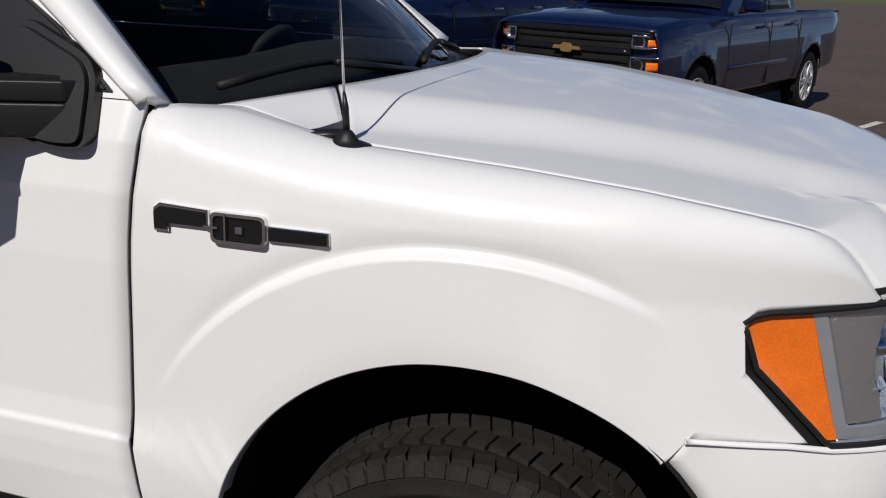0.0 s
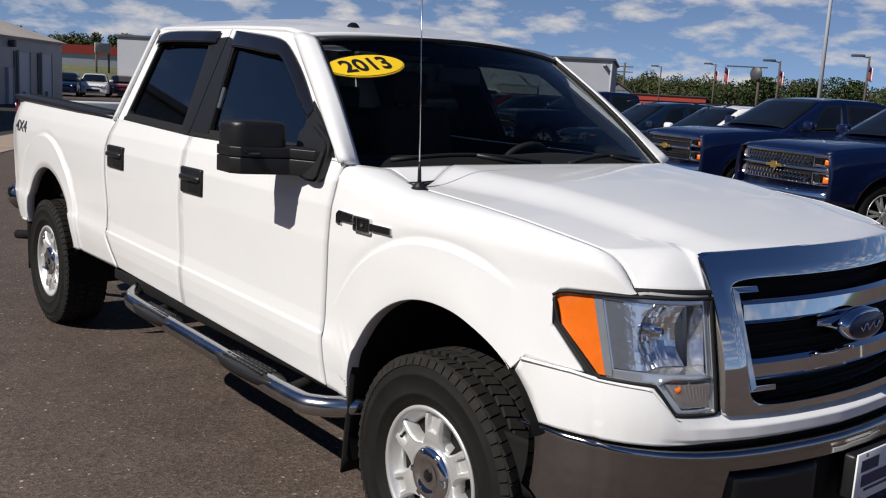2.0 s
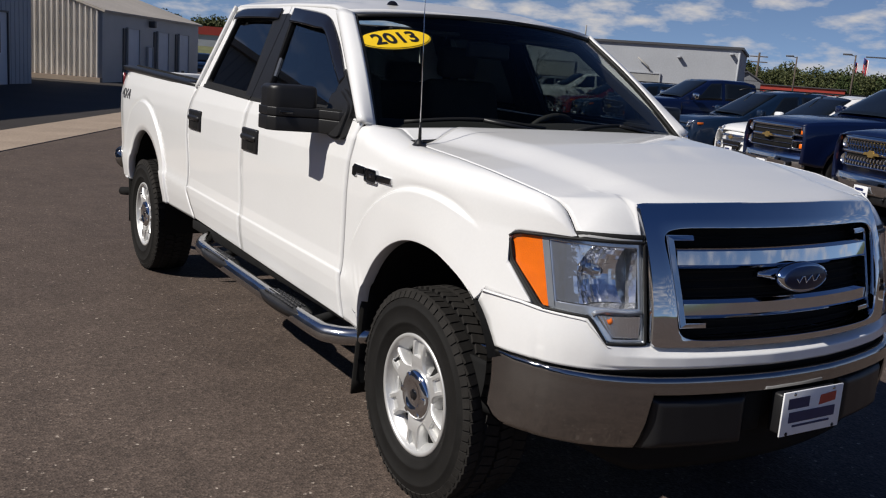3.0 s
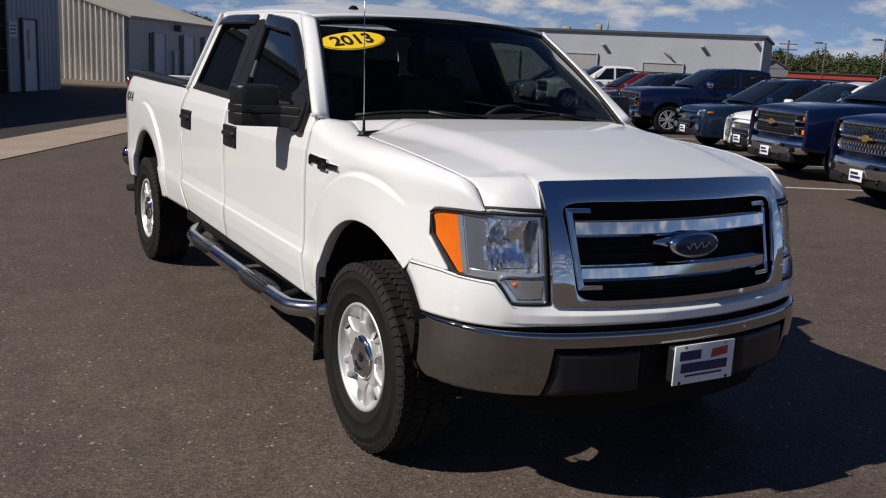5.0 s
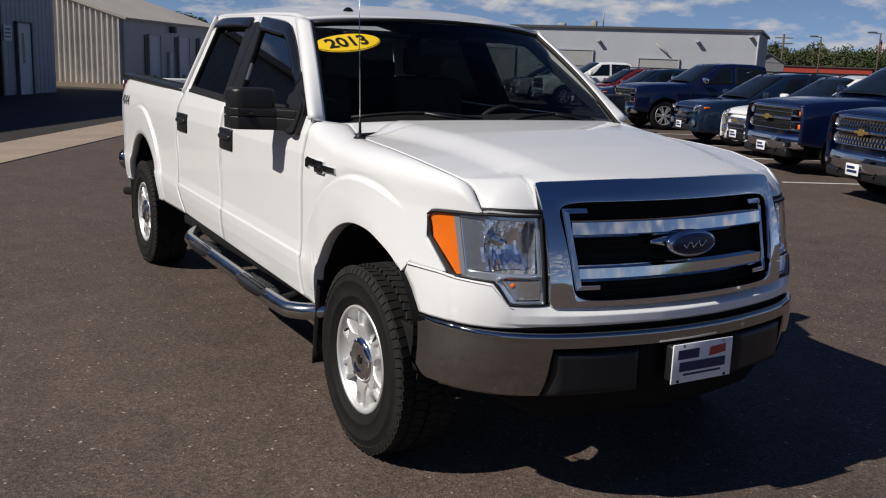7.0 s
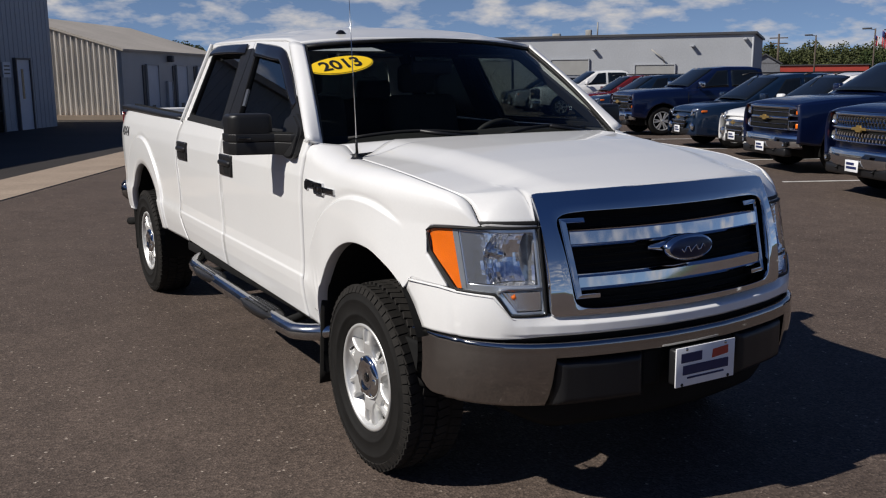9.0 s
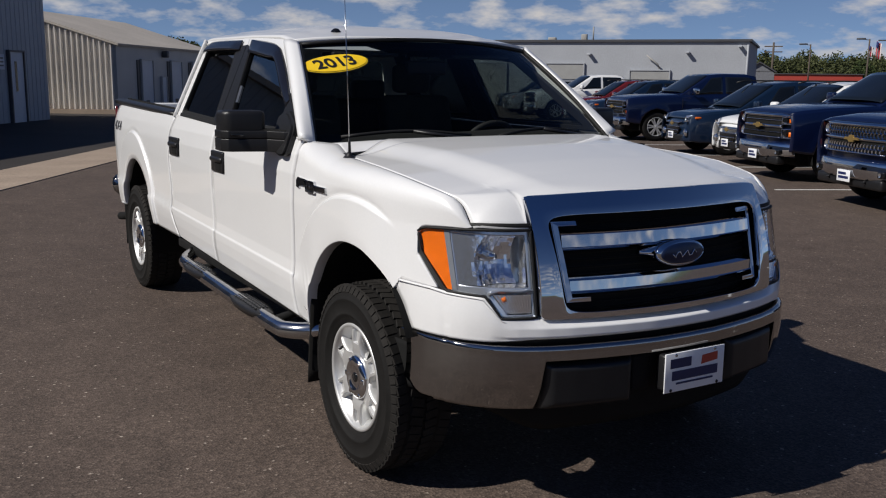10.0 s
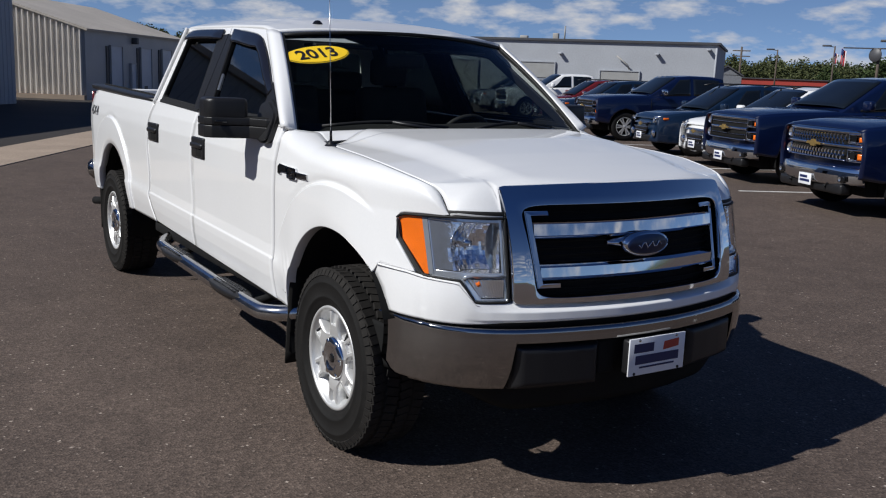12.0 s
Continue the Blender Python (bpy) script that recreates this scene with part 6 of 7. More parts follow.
# ---- parked vehicles: nose at x = 0, tail at -length ----
def car_side(spec, s):
    L, W = spec["length"], spec["width"] / 2
    arches = [(-spec["overhang"], spec["tyre"] + 0.02, spec["tyre"] + 0.07), (-spec["overhang"] - spec["base"], spec["tyre"] + 0.02, spec["tyre"] + 0.07)]
    nx, nz = 84, 18
    bm = bmesh.new()
    grid, inside = [], {}
    for i in range(nx + 1):
        x = -L * i / nx
        col = []
        zt, zb = lerp_table(spec["belt"], x), lerp_table(spec["sill"], x)
        for j in range(nz + 1):
            z = zb + (zt - zb) * j / nz
            px, pz, hid = x, z, False
            for ax, az, ar in arches:
                d = math.hypot(px - ax, pz - az)
                if d < ar and pz > zb - 1:
                    hid = True
                    if pz <= az:
                        px = ax + math.copysign(ar, px - ax)
                    else:
                        px, pz = ax + (px - ax) / max(d, 1e-3) * ar, az + (pz - az) / max(d, 1e-3) * ar
            f = (z - zb) / (zt - zb)
            nose = 1 - spec.get("taper", 0.13) * max(0, 1 + px / 0.75) ** 2.2 if px > -0.75 else 1
            tail = 1 - 0.07 * max(0, (-px - L + 0.5) / 0.5) ** 2 if px < -L + 0.5 else 1
            flare = 0.02 * max((1 - smoothstep(ar, ar + 0.14, math.hypot(px - ax, pz - az))) for ax, az, ar in arches)
            y = W * nose * tail * (0.955 + 0.045 * math.sin(math.pi * min(1.0, 0.15 + f * 0.85)) - 0.05 * max(0, f - 0.8) / 0.2 * 0.7) + flare
            v = bm.verts.new((px, s * y, pz))
            inside[v] = hid
            col.append(v)
        grid.append(col)
    for i in range(nx):
        for j in range(nz):
            q = [grid[i][j], grid[i + 1][j], grid[i + 1][j + 1], grid[i][j + 1]]
            if all(inside[v] for v in q):
                continue
            bm.faces.new(q)
    bmesh.ops.remove_doubles(bm, verts=bm.verts[:], dist=0.002)
    loose = [v for v in bm.verts if not v.link_faces]
    bmesh.ops.delete(bm, geom=loose, context="VERTS")
    return facing(bm, (0, s, 0)), grid


def parked(name, label, category, spec, paint, m, group="row of parked vehicles"):
    car = thing(name, label, category, group)
    L, W = spec["length"], spec["width"] / 2
    for s in (-1, 1):
        bm, grid = car_side(spec, s)
        part("body_side", bm, paint, car, thick=0.01)
    half = lambda x: W * (1 - spec.get("taper", 0.13) * max(0, 1 + x / 0.75) ** 2.2 if x > -0.75 else 1) * (1 - 0.07 * max(0, (-x - L + 0.5) / 0.5) ** 2 if x < -L + 0.5 else 1) * (0.955 + 0.045 * math.sin(math.pi * 1.0) - 0.035)
    cab0, cab1 = spec["cab"][0][0], spec["cab"][-1][0]

    def deck(x0, x1, crown):
        def f(u, v):
            x, a = x0 + (x1 - x0) * u, 2 * v - 1
            return Vector((x, a * half(x) * 1.0, lerp_table(spec["belt"], x) + crown * (1 - a ** 4) * min(1, 4 * u + 0.3)))
        return f
    part("hood", facing(sheet(deck(-0.02, spec["hood_end"], spec.get("crown", 0.045)), 16, 20), (0, 0, 1)), paint, car, thick=0.015)
    if spec["kind"] == "pickup":
        part("bed_rail", facing(sheet(lambda u, v: Vector((spec["bed"] + (-L + 0.05 - spec["bed"]) * u, -half(spec["bed"]) + 0.12 * v, lerp_table(spec["belt"], spec["bed"]) + 0.01)), 4, 2), (0, 0, 1)), PLASTIC, car, thick=0.03)
        part("bed_rail", facing(sheet(lambda u, v: Vector((spec["bed"] + (-L + 0.05 - spec["bed"]) * u, half(spec["bed"]) - 0.12 * v, lerp_table(spec["belt"], spec["bed"]) + 0.01)), 4, 2), (0, 0, 1)), PLASTIC, car, thick=0.03)
        part("bed_floor", box(((spec["bed"] - L) / 2, 0, 0.85), (L + spec["bed"] - 0.1, 2 * W * 0.85, 0.05)), DARK, car, smooth=False)
        part("tailgate", box((-L + 0.04, 0, 0.92), (0.07, 2 * W * 0.86, 0.62), round_=0.02), paint, car)
    else:
        part("tail", facing(sheet(lambda u, v: Vector((-L + 0.02 + 0.12 * v * v, (2 * u - 1) * half(-L), 0.45 + (lerp_table(spec["belt"], -L) - 0.45) * v)), 12, 8), (-1, 0, 0)), paint, car, thick=0.01)
    # greenhouse
    top = spec["roof"]
    inset = spec.get("tumble", 0.17)

    def cab_pt(x, a, t):
        """a from -1 to 1 across, t from the belt to the roof."""
        zb, zr = lerp_table(spec["belt"], x), lerp_table(spec["cab"], x)
        hw = half(x) - inset * t * (lerp_table(spec["cab"], x) - zb) / (top - zb + 1e-6)
        return Vector((x, a * hw, zb + (zr - zb) * t))
    n = 30
    bm = bmesh.new()
    rows = []
    for i in range(n + 1):
        x = cab0 + (cab1 - cab0) * i / n
        row = [cab_pt(x, -1, t / 5) for t in range(6)] + [cab_pt(x, a / 6, 1) + Vector((0, 0, 0.035 * (1 - (a / 6) ** 4) * min(1, 8 * min(i, n - i) / n))) for a in range(-5, 6)] + [cab_pt(x, 1, 1 - t / 5) for t in range(6)]
        rows.append([bm.verts.new(p) for p in row])
    for a, b in zip(rows, rows[1:]):
        for k in range(len(a) - 1):
            bm.faces.new([a[k], b[k], b[k + 1], a[k + 1]])
    part("cab", facing(bm, (0, 0, 1)), paint, car)
    ws0, ws1 = spec["ws"]

    def wshield(u, v):
        x = ws0 + (ws1 - ws0) * v
        p = cab_pt(x, (2 * u - 1) * 0.93, 1)
        return p + Vector((0.012 + 0.05 * (1 - (2 * u - 1) ** 2), 0, 0.02 + 0.035 * (1 - (2 * u - 1) ** 4) * min(1, 8 * (cab0 - x) / (cab0 - cab1))))
    part("windshield", facing(sheet(wshield, 14, 8), (1, 0, 1)), CAR_GLASS, car, thick=0.006)
    for s in (-1, 1):
        for x0, x1, x2, x3 in spec["windows"]:
            part("side_window", facing(sheet(lambda u, v: cab_pt((x0 + (x1 - x0) * u) * (1 - v) + (x2 + (x3 - x2) * u) * v, s, 0.08 + 0.80 * v) + Vector((0, s * 0.008, 0)), 8, 6), (0, s, 0)), CAR_GLASS, car, thick=0.006)
        for xg in spec["seams"]:
            part("door_seam", box((xg, s * (W * 0.995 + 0.0), (0.45 + lerp_table(spec["belt"], xg)) / 2 - 0.02), (0.012, 0.012, lerp_table(spec["belt"], xg) - 0.55)), SEAL, car, smooth=False)
        for xh in spec["handles"]:
            part("door_handle", box((xh, s * (W * 0.99 + 0.015), lerp_table(spec["belt"], xh) - 0.13), (0.20, 0.03, 0.035), round_=0.012), spec.get("handle_mat", CHROME), car)
        mx = ws0 - 0.28
        mir = part("door_mirror", box((mx, s * (W + 0.11), lerp_table(spec["belt"], mx) + 0.13), (0.13, 0.24, 0.17), round_=0.045, seg=3), spec.get("mirror_mat", paint), car)
        part("mirror_arm", tube([(mx + 0.02, s * (W - 0.06), lerp_table(spec["belt"], mx) + 0.04), (mx, s * (W + 0.08), lerp_table(spec["belt"], mx) + 0.08)], 0.025, n=8), PLASTIC, mir)
    part("underbody", box((-L / 2, 0, 0.45), (L - 0.5, 2 * W * 0.78, 0.36), round_=0.04), DARK, car)
    part("back_glass", facing(sheet(lambda u, v: cab_pt(cab0 - 0.01, (2 * u - 1) * 0.85, 0) * (1 - v) + cab_pt(spec["back_top"], (2 * u - 1) * 0.9, 1) * v + Vector((-0.02, 0, 0.02)), 8, 6), (-1, 0, 0.3)), CAR_GLASS, car)
    # wheels
    for x in (-spec["overhang"], -spec["overhang"] - spec["base"]):
        for s in (-1, 1):
            w = new("wheel", spec["wheel"].data)
            w.parent = car
            w.matrix_basis = pose(x, s * (W - 0.115), spec["tyre"], 0, 17 * (x + s), 0 if s < 0 else 180) @ Matrix.Diagonal((spec["tyre"] / 0.40, 0.85, spec["tyre"] / 0.40, 1))
            for child in spec["wheel"].children:
                c = new(child.name.split(".")[0], child.data)
                c.parent = w
        # liners
    for x in (-spec["overhang"], -spec["overhang"] - spec["base"]):
        for s in (-1, 1):
            part("wheel_liner", lathe([(spec["tyre"] + 0.075, s * (W - 0.02)), (spec["tyre"] + 0.08, s * (W - 0.35)), (0.03, s * (W - 0.36))], 20, "Y", (x, 0, spec["tyre"] + 0.02), radians(-15), radians(195)), DARK, car)
    spec["front"](car, spec, paint, half)
    car.matrix_world = m
    return car


CAR_GLASS = mat("dark_car_glass", (0.006, 0.008, 0.010), 0.03, spec=0.6, var=0.2, vscale=2)
HALOGEN = mat("projector_lamp", (0.70, 0.72, 0.75), 0.10, 0.9, var=0.1, vscale=20, bump=0.3, bscale=60)
# a plain wheel shared by the parked vehicles
cw = part("wheel", lathe([(0.25, 0.10), (0.30, 0.125), (0.37, 0.125), (0.396, 0.10), (0.40, 0.06), (0.40, -0.06), (0.396, -0.10), (0.37, -0.125), (0.31, -0.13), (0.262, -0.118)], 48), RUBBER, None)
cr = part("rim", lathe([(0.262, -0.116), (0.262, -0.124), (0.250, -0.124), (0.243, -0.10), (0.235, 0.09)], 40), ALLOY, cw)
bm = bmesh.new()
for k in range(6):
    for dt in (-0.16, 0.16):
        a = 2 * math.pi * k / 6 + dt
        add_box(bm, (0.145, -0.105, 0), (0.20, 0.03, 0.036), Matrix.Rotation(-a, 4, "Y"))
part("spokes", bm, ALLOY, cw, smooth=False)
part("rim_hub", lathe([(0.06, -0.09), (0.058, -0.118), (0.0, -0.122)], 20), ALLOY, cw)
part("rim_back", lathe([(0.24, 0.03), (0.0, 0.03)], 20), DARK, cw)


def cross_badge(car, x, z, w=0.16):
    part("maker_badge", prism([(-w, -0.018), (-w * 0.45, -0.018), (-w * 0.32, -0.045), (w * 0.32, -0.045), (w * 0.45, -0.018), (w, -0.018), (w * 0.9, 0.018), (w * 0.4, 0.018), (w * 0.28, 0.045), (-w * 0.28, 0.045), (-w * 0.4, 0.018), (-w * 0.9, 0.018)],
                                  lambda a, b, d: Vector((x - d, a, z + b)), 0.02, 0.003), GOLD, car, "plain gold badge", smooth=False)


def dealer_plate(car, x, z):
    p = part("dealer_plate", box((x, 0, z), (0.008, 0.30, 0.155), round_=0.002), PLATE, car, "white dealer plate with dark bars")
    part("print_bar", box((x + 0.005, -0.03, z + 0.03), (0.002, 0.18, 0.035)), NAVY_INK, p, smooth=False)
    part("print_bar", box((x + 0.005, 0.0, z - 0.022), (0.002, 0.23, 0.035)), NAVY_INK, p, smooth=False)


def face(car, paint, half, z0, z1, lean=0.06, name="front_panel", mat_=None, x_off=0.0, y_lim=1.0):
    """The painted nose between z0 and z1."""
    def f(u, v):
        a = 2 * u - 1
        return Vector((x_off + 0.02 - 0.13 * abs(a) ** 3 - lean * v, a * half(-0.05) * 1.03 * y_lim, z0 + (z1 - z0) * v))
    return part(name, facing(sheet(f, 24, 6), (1, 0, 0)), mat_ or paint, car, thick=0.03)


def hex_mesh(car, parent, x, y0, y1, z0, z1, mat_):
    bm = bmesh.new()
    step = 0.070
    rows = int((z1 - z0) / (step * 0.87)) + 1
    for j in range(rows):
        for i in range(int((y1 - y0) / step) + 1):
            yy = y0 + step * (i + 0.5 * (j % 2)) + 0.01
            zz = z0 + step * 0.87 * j + 0.018
            if yy > y1 or zz > z1:
                continue
            ring_o = [(yy + 0.037 * math.cos(a), zz + 0.037 * math.sin(a)) for a in [math.pi / 6 + k * math.pi / 3 for k in range(6)]]
            ring_i = [(yy + 0.025 * math.cos(a), zz + 0.025 * math.sin(a)) for a in [math.pi / 6 + k * math.pi / 3 for k in range(6)]]
            xo = x - 0.13 * abs(yy / 0.93) ** 3
            o = [bm.verts.new((xo + 0.012, a, b)) for a, b in ring_o]
            n_ = [bm.verts.new((xo, a, b)) for a, b in ring_i]
            for k in range(6):
                bm.faces.new([o[k], o[(k + 1) % 6], n_[(k + 1) % 6], n_[k]])
    return tagged(part("grille_honeycomb", bm, mat_, parent, smooth=False), kind="stuff")


def truck_front(style):
    def front(car, spec, paint, half):
        hz = lerp_table(spec["belt"], -0.05)
        face(car, paint, half, 0.42, hz, 0.05)
        bump_mat = paint if style == "dark" else CHROME
        b = part("front_bumper", facing(sheet(lambda u, v: Vector((0.12 - 0.22 * abs(2 * u - 1) ** 4 + 0.025 * math.sin(math.pi * v), (2 * u - 1) * half(-0.05) * 1.06, 0.40 + 0.25 * v + 0.05 * abs(2 * u - 1) ** 3 * (1 - v))), 30, 8), (1, 0, 0)), bump_mat, car, thick=0.08)
        part("lower_valance", box((0.02, 0, 0.36), (0.16, 1.5, 0.14), round_=0.03), PLASTIC, car)
        g0, g1 = 0.725, hz - 0.02
        part("grille_back", facing(sheet(lambda u, v: Vector((0.045 - 0.13 * abs((2 * u - 1) * 0.68) ** 3 - 0.03 * v, (2 * u - 1) * 0.66, g0 + (g1 - g0) * v)), 14, 4), (1, 0, 0)), DARK, car, thick=0.01)
        surround = CHROME if style != "dark" else GLOSS_BLACK

        def gbar(z, h, y=0.66, out=0.03):
            return part("grille_bar", facing(sheet(lambda u, v: Vector((0.05 + out * math.sin(math.pi * v) + 0.0 - 0.13 * abs((2 * u - 1) * y / 0.95) ** 3 - 0.03 * (z - g0) / (g1 - g0), (2 * u - 1) * y, z + h * (v - 0.5))), 20, 5), (1, 0, 0)), surround, car, thick=0.01)
        mid = (g0 + g1) / 2
        gbar(g1 - 0.02, 0.075, 0.90)
        gbar(g0 + 0.015, 0.035)
        gbar(mid, 0.07, 0.93 if style == "mesh" else 0.66)
        if style == "mesh":
            hex_mesh(car, car, 0.055, -0.62, 0.62, g0 + 0.03, mid - 0.04, surround)
            hex_mesh(car, car, 0.045, -0.62, 0.62, mid + 0.04, g1 - 0.05, surround)
        else:
            for z in (g0 + 0.10, mid + 0.10, mid + 0.17, mid - 0.10):
                gbar(z, 0.022, 0.64, 0.015)
        cross_badge(car, 0.105, mid if style == "mesh" else mid + 0.005)
        for s in (-1, 1):
            for z0, z1 in ((g0 + 0.01, mid - 0.045), (mid + 0.045, g1 - 0.04)):
                def lens(u, v, out=0.0):
                    y = 0.67 + 0.245 * u
                    return Vector((0.040 + out - 0.13 * (y / 0.95) ** 3 - 0.06 * u ** 3, s * y, z0 + (z1 - z0) * v))
                lamp = part("headlamp", facing(sheet(lens, 8, 4), (1, 0, 0)), GLOSS_BLACK, car, "clear headlamp in a chrome frame", thick=0.03)
                frame_ = [lens(u, v, 0.010) for u, v in ((0, 0), (0.5, 0), (1, 0), (1, 0.5), (1, 1), (0.5, 1), (0, 1), (0, 0.5), (0, 0))]
                part("lamp_frame", tube(frame_, 0.012, n=6), CHROME, lamp)
                part("lamp_bowl", lathe([(0.0, -0.01), (0.045, 0.0), (0.066, 0.022)], 16, "X", (lens(0.28, 0).x - 0.008, s * 0.74, (z0 + z1) / 2)), HALOGEN, lamp)
                part("lamp_strip", facing(sheet(lambda u, v: lens(0.05 + 0.5 * u, 0.06 + 0.12 * v, 0.008), 4, 2), (1, 0, 0)), HALOGEN, lamp, thick=0.006)
                part("turn_lens", facing(sheet(lambda u, v: lens(0.58 + 0.40 * u, 0.16 + 0.55 * v, 0.010), 6, 3), (1, 0, 0)), AMBER, lamp, "amber turn lens", thick=0.008)
            part("fog_lamp", box((0.075, s * 0.72, 0.50), (0.06, 0.15, 0.09), round_=0.02), GLOSS_BLACK, car)
            part("fog_bulb", lathe([(0.0, 0.0), (0.03, 0.01)], 14, "X", (0.108, s * 0.72, 0.50)), HALOGEN, car)
            part("tow_hook", tube([(0.09, s * 0.42, 0.40), (0.15, s * 0.42, 0.38), (0.09, s * 0.42, 0.36)], 0.014, n=8), PLASTIC, car)
            part("door_moulding", box((-2.6, s * (spec["width"] / 2 + 0.004), 0.72), (1.9, 0.02, 0.05), round_=0.008), spec.get("mould", paint), car)
        dealer_plate(car, 0.16, 0.43)
    return front


def suv_front(car, spec, paint, half):
    hz = lerp_table(spec["belt"], -0.05)
    face(car, paint, half, 0.30, hz, 0.10, x_off=0.03)
    part("lower_valance", facing(sheet(lambda u, v: Vector((0.075 - 0.16 * abs(2 * u - 1) ** 3, (2 * u - 1) * 0.62, 0.30 + 0.15 * v)), 14, 3), (1, 0, 0)), PLASTIC, car, thick=0.02)
    for z0, z1, w0, w1 in ((0.46, 0.63, 0.30, 0.40), (0.72, hz - 0.09, 0.38, 0.42)):
        part("grille_mesh", facing(sheet(lambda u, v: Vector((0.068 - 0.05 * v * (1 if z0 > 0.6 else 0) - 0.13 * abs((2 * u - 1) * 0.55) ** 3, (2 * u - 1) * (w0 + (w1 - w0) * v), z0 + (z1 - z0) * v)), 14, 5), (1, 0, 0)), GLOSS_BLACK, car, thick=0.01)
        for zz in (z0, z1, (z0 + z1) / 2):
            w = w0 + (w1 - w0) * (zz - z0) / (z1 - z0)
            part("grille_bar", tube([(0.075 - 0.05 * ((zz - z0) / (z1 - z0)) * (1 if z0 > 0.6 else 0) - 0.13 * abs(k / 6 * w) ** 3 * 1.3, k / 6 * w, zz) for k in range(-6, 7)], 0.011, n=8), CHROME, car)
    cross_badge(car, 0.085, 0.70, 0.10)
    for s in (-1, 1):
        lamp = part("headlamp", facing(sheet(lambda u, v: Vector((0.03 - 0.05 * v - 0.13 * (0.55 + 0.4 * u) ** 3 - 0.32 * u ** 2.5, s * (0.54 + 0.32 * u - 0.03 * u * u), 0.74 + 0.05 * u + (0.15 - 0.02 * u) * v)), 12, 5), (1, 0, 0.2)), HALOGEN, car, "swept-back clear headlamp", thick=0.012)
        for yy in (0.60, 0.72):
            part("lamp_bowl", lathe([(0.0, -0.01), (0.035, 0.0), (0.045, 0.02)], 14, "X", (0.0 - 0.13 * (yy - 0.1) ** 3 - 0.08 * (yy - 0.54), s * yy, 0.82)), HALOGEN, lamp)
        part("turn_lens", box((-0.20, s * 0.83, 0.84), (0.14, 0.04, 0.05), round_=0.012), AMBER, lamp)
        part("fog_lamp", lathe([(0.0, 0.02), (0.05, 0.015), (0.065, -0.01)], 16, "X", (0.015, s * 0.62, 0.50)), HALOGEN, car)
        part("fog_bezel", lathe([(0.066, 0.0), (0.072, 0.016), (0.082, -0.02)], 16, "X", (0.012, s * 0.62, 0.50)), CHROME, car)
        part("sill_trim", box((-spec["length"] / 2, s * (spec["width"] / 2 - 0.02), 0.34), (2.2, 0.05, 0.14), round_=0.02), PLASTIC, car)
        part("roof_rail", tube([(-1.75, s * 0.58, spec["roof"] + 0.0), (-1.95, s * 0.585, spec["roof"] + 0.05), (-3.4, s * 0.585, spec["roof"] + 0.05), (-3.6, s * 0.58, spec["roof"] - 0.01)], 0.016, n=8), PLASTIC, car)
    dealer_plate(car, 0.095, 0.43)


def sedan_front(car, spec, paint, half):
    hz = lerp_table(spec["belt"], -0.05)
    face(car, paint, half, 0.24, hz, 0.12, x_off=0.03)
    part("grille_mesh", box((0.055, 0, 0.42), (0.04, 0.8, 0.16), round_=0.03), GLOSS_BLACK, car)
    for s in (-1, 1):
        part("headlamp", facing(sheet(lambda u, v: Vector((-0.02 - 0.35 * u ** 2, s * (0.48 + 0.32 * u), 0.60 + 0.05 * u + 0.10 * v)), 8, 3), (1, 0, 0.2)), HALOGEN, car, thick=0.01)


PICKUP = dict(kind="pickup", taper=0.045, length=5.84, width=2.03, overhang=0.88, base=3.64, tyre=0.40, hood_end=-1.62, bed=-3.95, roof=1.86,
              belt=[(-5.9, 1.32), (-4.0, 1.30), (-1.6, 1.262), (-0.7, 1.222), (-0.1, 1.165), (0, 1.125)], sill=[(-5.9, 0.60), (-3.9, 0.46), (-1.5, 0.44), (-0.3, 0.48), (0, 0.52)],
              cab=[(-3.93, 1.30), (-3.86, 1.80), (-3.6, 1.855), (-2.9, 1.86), (-2.45, 1.82), (-1.55, 1.25)], ws=(-1.66, -2.42), back_top=-3.82,
              windows=[(-1.98, -2.82, -2.52, -2.84), (-2.92, -3.74, -2.93, -3.72)], seams=[-1.62, -2.88, -3.94], handles=[-2.62, -3.62], wheel=cw, tumble=0.19, crown=0.06)
SUV = dict(kind="suv", length=4.65, width=1.85, overhang=0.93, base=2.72, tyre=0.355, hood_end=-1.25, roof=1.64,
           belt=[(-4.7, 1.05), (-4.3, 1.12), (-3.0, 1.08), (-1.3, 1.02), (-0.6, 0.97), (-0.15, 0.90), (0, 0.80)], sill=[(-4.7, 0.42), (-3.0, 0.30), (-0.3, 0.28), (0, 0.32)],
           cab=[(-4.62, 1.06), (-4.35, 1.40), (-4.0, 1.57), (-3.4, 1.64), (-2.6, 1.65), (-2.1, 1.60), (-1.15, 1.02)], ws=(-1.22, -2.06), back_top=-4.25,
           windows=[(-1.75, -2.55, -2.20, -2.56), (-2.64, -3.42, -2.64, -3.36), (-3.52, -4.2, -3.46, -3.85)], seams=[-1.35, -2.60, -3.50], handles=[-2.42, -3.32], wheel=cw, tumble=0.20, crown=0.05)
